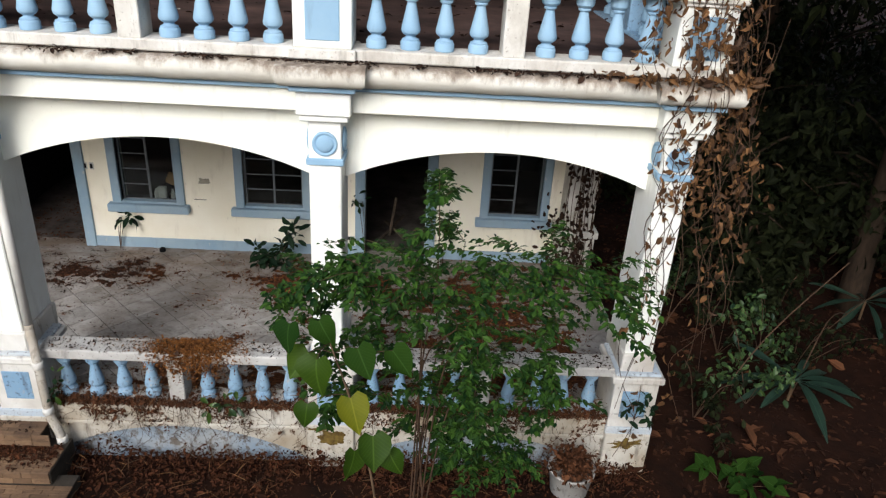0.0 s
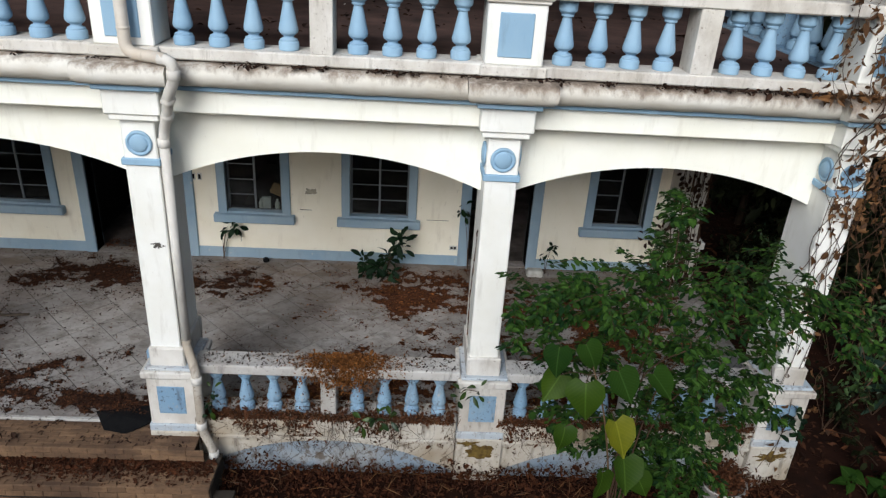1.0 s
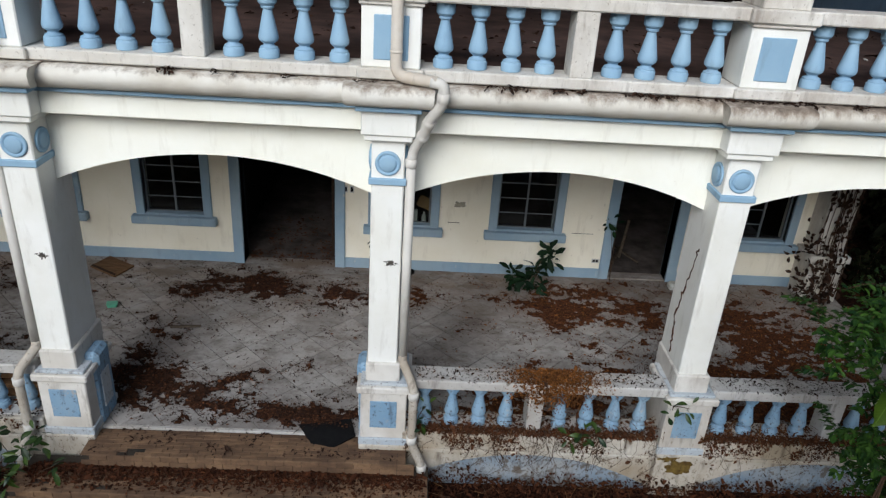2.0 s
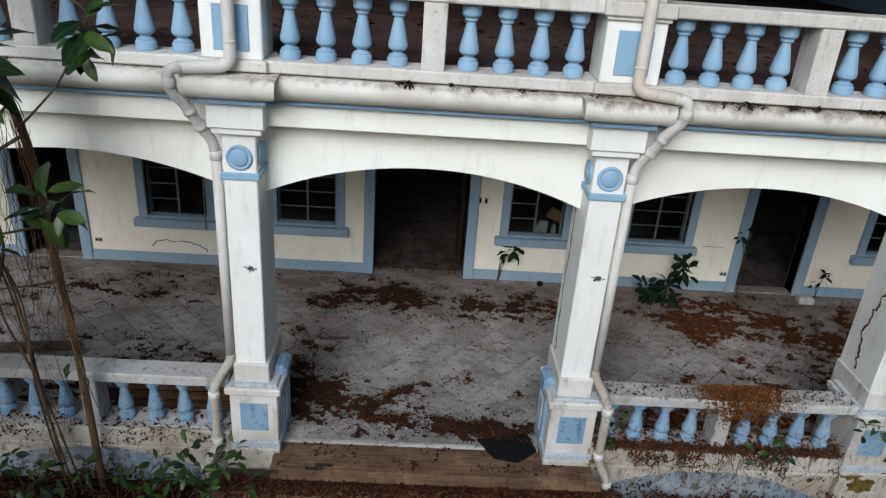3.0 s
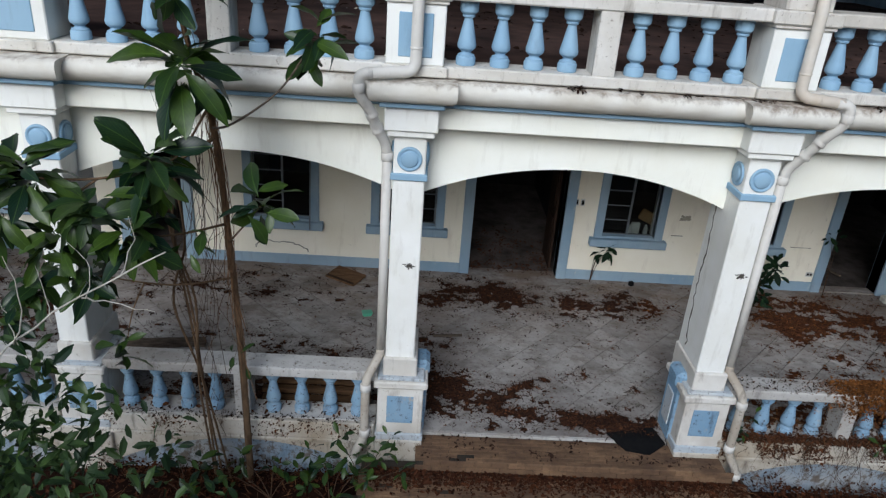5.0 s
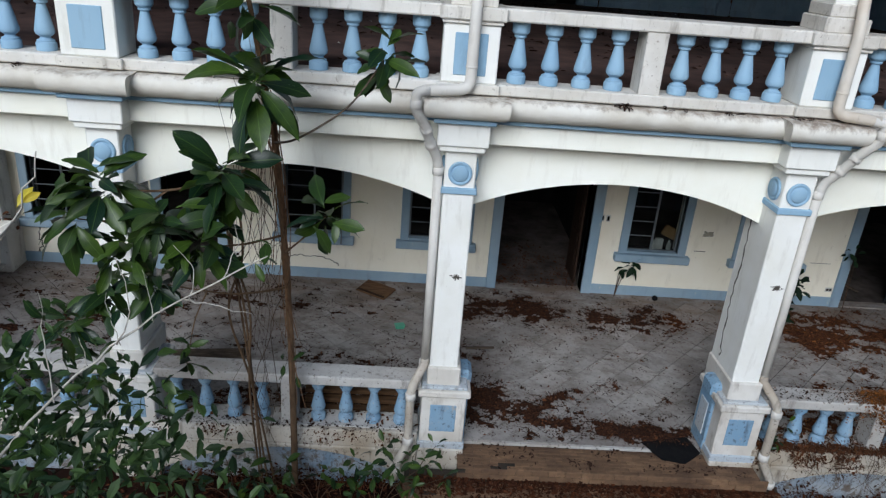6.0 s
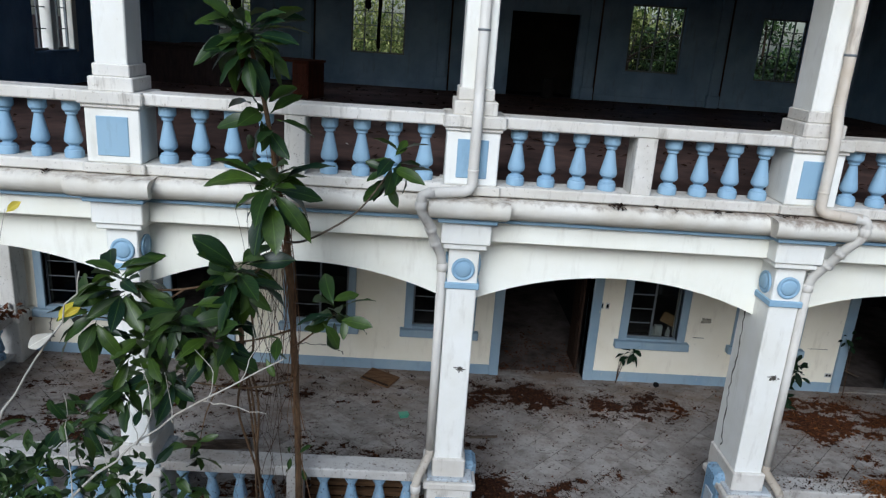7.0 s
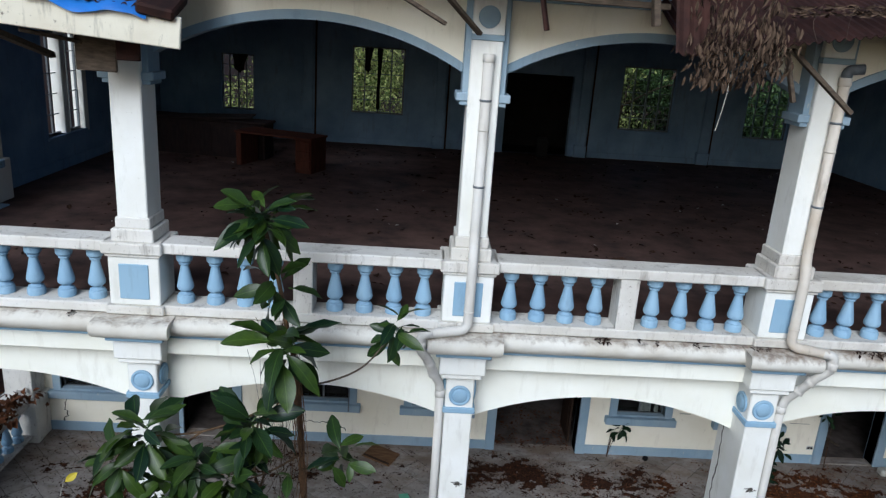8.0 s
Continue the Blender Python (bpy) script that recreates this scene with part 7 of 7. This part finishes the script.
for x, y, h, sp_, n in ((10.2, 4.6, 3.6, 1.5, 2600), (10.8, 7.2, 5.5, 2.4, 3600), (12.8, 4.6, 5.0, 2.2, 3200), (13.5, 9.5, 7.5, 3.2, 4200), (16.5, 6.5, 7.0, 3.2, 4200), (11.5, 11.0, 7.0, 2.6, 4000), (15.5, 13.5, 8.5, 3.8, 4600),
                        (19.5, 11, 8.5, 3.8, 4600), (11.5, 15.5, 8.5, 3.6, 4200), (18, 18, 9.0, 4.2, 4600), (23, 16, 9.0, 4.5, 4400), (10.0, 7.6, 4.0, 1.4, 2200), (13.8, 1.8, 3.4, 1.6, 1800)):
    tree(x, y, h, sp_, n, 0.2, JUNGLE, "forest tree beside the building, shade put into its dark colours", low=0.08)
# Canopies above the view, added to darken the forest floor.
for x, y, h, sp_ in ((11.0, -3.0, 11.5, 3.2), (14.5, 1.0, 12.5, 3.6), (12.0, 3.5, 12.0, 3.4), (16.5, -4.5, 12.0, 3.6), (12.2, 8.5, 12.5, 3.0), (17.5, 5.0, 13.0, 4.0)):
    tree(x, y, h, sp_, 5200, 0.26, JUNGLE, "tall tree added so its canopy, out of view, shades the ground", low=0.72)
# Pale crowns stand for sunlit leaves, near-black ones for shaded leaves.
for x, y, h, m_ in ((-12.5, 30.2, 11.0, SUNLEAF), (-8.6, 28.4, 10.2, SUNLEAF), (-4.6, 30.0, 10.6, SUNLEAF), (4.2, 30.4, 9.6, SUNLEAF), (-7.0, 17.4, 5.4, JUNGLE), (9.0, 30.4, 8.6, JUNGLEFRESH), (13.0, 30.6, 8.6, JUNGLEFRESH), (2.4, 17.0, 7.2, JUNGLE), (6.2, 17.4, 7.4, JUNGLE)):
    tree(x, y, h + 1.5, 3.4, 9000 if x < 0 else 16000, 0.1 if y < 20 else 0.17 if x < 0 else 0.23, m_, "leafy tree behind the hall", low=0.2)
for x, y, h in ((-13.6, 2.5, 4.2), (-20.0, 10.5, 6.0), (-13.4, -0.8, 3.0)):
    tree(x, y, h, 2.2, 2800, 0.18, JUNGLE, "tree beyond the veranda's end, shade put into its dark colours", low=0.15)
# Row outside the view, added to block low light on walls and ground.
for k in range(11):
    tree(-17 + 3.1 * k + rng.normal(0, 0.4), -15.0 + rng.normal(0, 0.8), rng.uniform(8.6, 10.0), 2.6, 2600, 0.32, JUNGLE, "unseen tree added at the clearing's edge to block low light", low=0.08)
# undergrowth
for k in range(26):
    x, y = 8.0 + 5.5 * rng.random(), 0.6 + 6.5 * rng.random()
    if x < 8.3 and y > 3.5:
        x += 0.8
    b = thing("undergrowth", "sparse dark undergrowth plant on the forest floor", "shrub", group="undergrowth")
    z = ground_h(x, y) - 0.02
    g, P = Geo(), []
    for q in range(5):
        tip = Vector((x + rng.normal(0, 0.35), y + rng.normal(0, 0.35), z + rng.uniform(0.3, 1.3)))
        lp_ = smooth_path([(x, y, z), Vector((x, y, z)).lerp(tip, 0.6) + Vector((0, 0, 0.15)), tip], 4)
        g.tube(lp_, 0.006, 4)
        for p in lp_[3:]:
            P.append(np.array(p) + rng.normal(0, 0.09, (7, 3)))
    tagged(part("stems", g, VINE, b), kind="stuff")
    P = np.concatenate(P)
    s = rng.uniform(0.06, 0.14, len(P))
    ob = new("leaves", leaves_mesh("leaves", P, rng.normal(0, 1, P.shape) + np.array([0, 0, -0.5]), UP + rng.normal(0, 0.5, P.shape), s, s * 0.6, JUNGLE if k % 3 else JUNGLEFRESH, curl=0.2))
    ob.parent = b
    tagged(ob, kind="stuff")
SP_ME = leaf_variants("leaf", SCREWPINE, 1.0, 0.16)
for x, y, n, s_ in ((9.85, 1.05, 11, 0.85), (11.9, 3.0, 8, 0.85), (9.6, 4.1, 7, 0.6)):
    ob = thing("strap_leaf_plant", "plant with long striped green strap leaves", "plant", group="strap-leaf plants")
    z = ground_h(x, y)
    part("stem", Geo().tube([(x, y, z), (x, y, z + 0.35)], 0.02, 6), BARK, ob)
    for k in range(n):
        a = k * 2.4 + 0.5
        put_leaf(SP_ME[k % 4], (x, y, z + 0.35), (math.cos(a), math.sin(a), rng.uniform(-0.1, 0.4)), (0, -0.2, 1), s_ * rng.uniform(0.8, 1.1), ob)
for k in range(17):
    x, y = rng.uniform(8, 13), rng.uniform(0, 6)
    z = ground_h(x, y)
    ln = rng.uniform(0.8, 2.6)
    a = rng.uniform(0, 6.28)
    pts = [(x, y, z), (x + 0.3 * ln * math.cos(a), y + 0.3 * ln * math.sin(a), z + 0.45 * ln), (x + 0.75 * ln * math.cos(a), y + 0.75 * ln * math.sin(a), z + 0.75 * ln * rng.uniform(0.4, 1.1))]
    solid("dry_stick", Geo().tube(smooth_path(pts, 4), 0.009, 5), VINE, "dry twig leaning in the undergrowth", "twig", group="dry twigs")
road = solid("road", Geo().box(28, 75, 36, 60, -0.35, 0.55, 0.05), PALEROAD, "pale sunlit clearing beyond the forest", "road", "structure")

# ---- diagonal floor tiles, last ----


def clip(poly, axis, lim, keep_less):
    out = []
    for i, p in enumerate(poly):
        q = poly[(i + 1) % len(poly)]
        a, b = (lim - p[axis]) * (1 if keep_less else -1), (lim - q[axis]) * (1 if keep_less else -1)
        if a >= 0:
            out.append(p)
        if a * b < 0:
            t = a / (a - b)
            out.append((p[0] + (q[0] - p[0]) * t, p[1] + (q[1] - p[1]) * t))
    return out


floor_ob = thing("floor", "grey cement-tiled veranda floor laid diagonally, dirty and cracked", "floor", "structure")
S_ = 0.4
h_ = S_ / 2 - 0.005
rest = Geo()
c45 = math.cos(math.pi / 4)


def tile_geo(poly):
    g = Geo()
    n = len(poly)
    vs = [(x, y, 0.0) for x, y in poly] + [(x, y, -0.012) for x, y in poly]
    return g.add(vs, [tuple(range(n))] + [(i + n, (i + 1) % n + n, (i + 1) % n, i) for i in range(n)])


full = [(u * c45 * h_ * 1.0 - v * c45 * h_, u * c45 * h_ + v * c45 * h_) for u, v in ((-1, -1), (1, -1), (1, 1), (-1, 1))]
FULL = tile_geo(full).mesh("tile", TILE)
step = S_ * c45
for i in range(-90, 90):
    for j in range(-90, 90):
        cx, cy = (i - j) * step, (i + j) * step + 0.1
        if not (LEFT - 0.3 < cx < RIGHT + 0.3 and -0.2 < cy < 4.6):
            continue
        poly = [(x + cx, y + cy) for x, y in full]
        for ax, lim, less in ((0, LEFT, False), (0, RIGHT, True), (1, 0.13, False), (1, WALL_Y, True)):
            poly = clip(poly, ax, lim, less) if poly else poly
        if len(poly) < 3:
            continue
        whole = len(poly) == 4 and all(abs(p[0] - q[0] - cx) < 1e-6 and abs(p[1] - q[1] - cy) < 1e-6 for p, q in zip(poly, full))
        dz = rng.normal(0, 0.0012)
        if -7.3 < cx < 3.4:
            ob = part("tile", FULL if whole else tile_geo([(x - cx, y - cy) for x, y in poly]).mesh("tile", TILE), None, floor_ob)
            ob.matrix_basis = pose(cx, cy, floor_z(cy) + dz, math.degrees(math.atan(SLOPE)), 0, 0)
        else:
            n = len(poly)
            rest.add([(x, y, SLOPE * y + dz) for x, y in poly] + [(x, y, SLOPE * y - 0.012) for x, y in poly], [tuple(range(n))] + [(q + n, (q + 1) % n + n, (q + 1) % n, q) for q in range(n)])
tagged(part("tile_field", rest, TILE, floor_ob), "far grey tiles", kind="stuff")
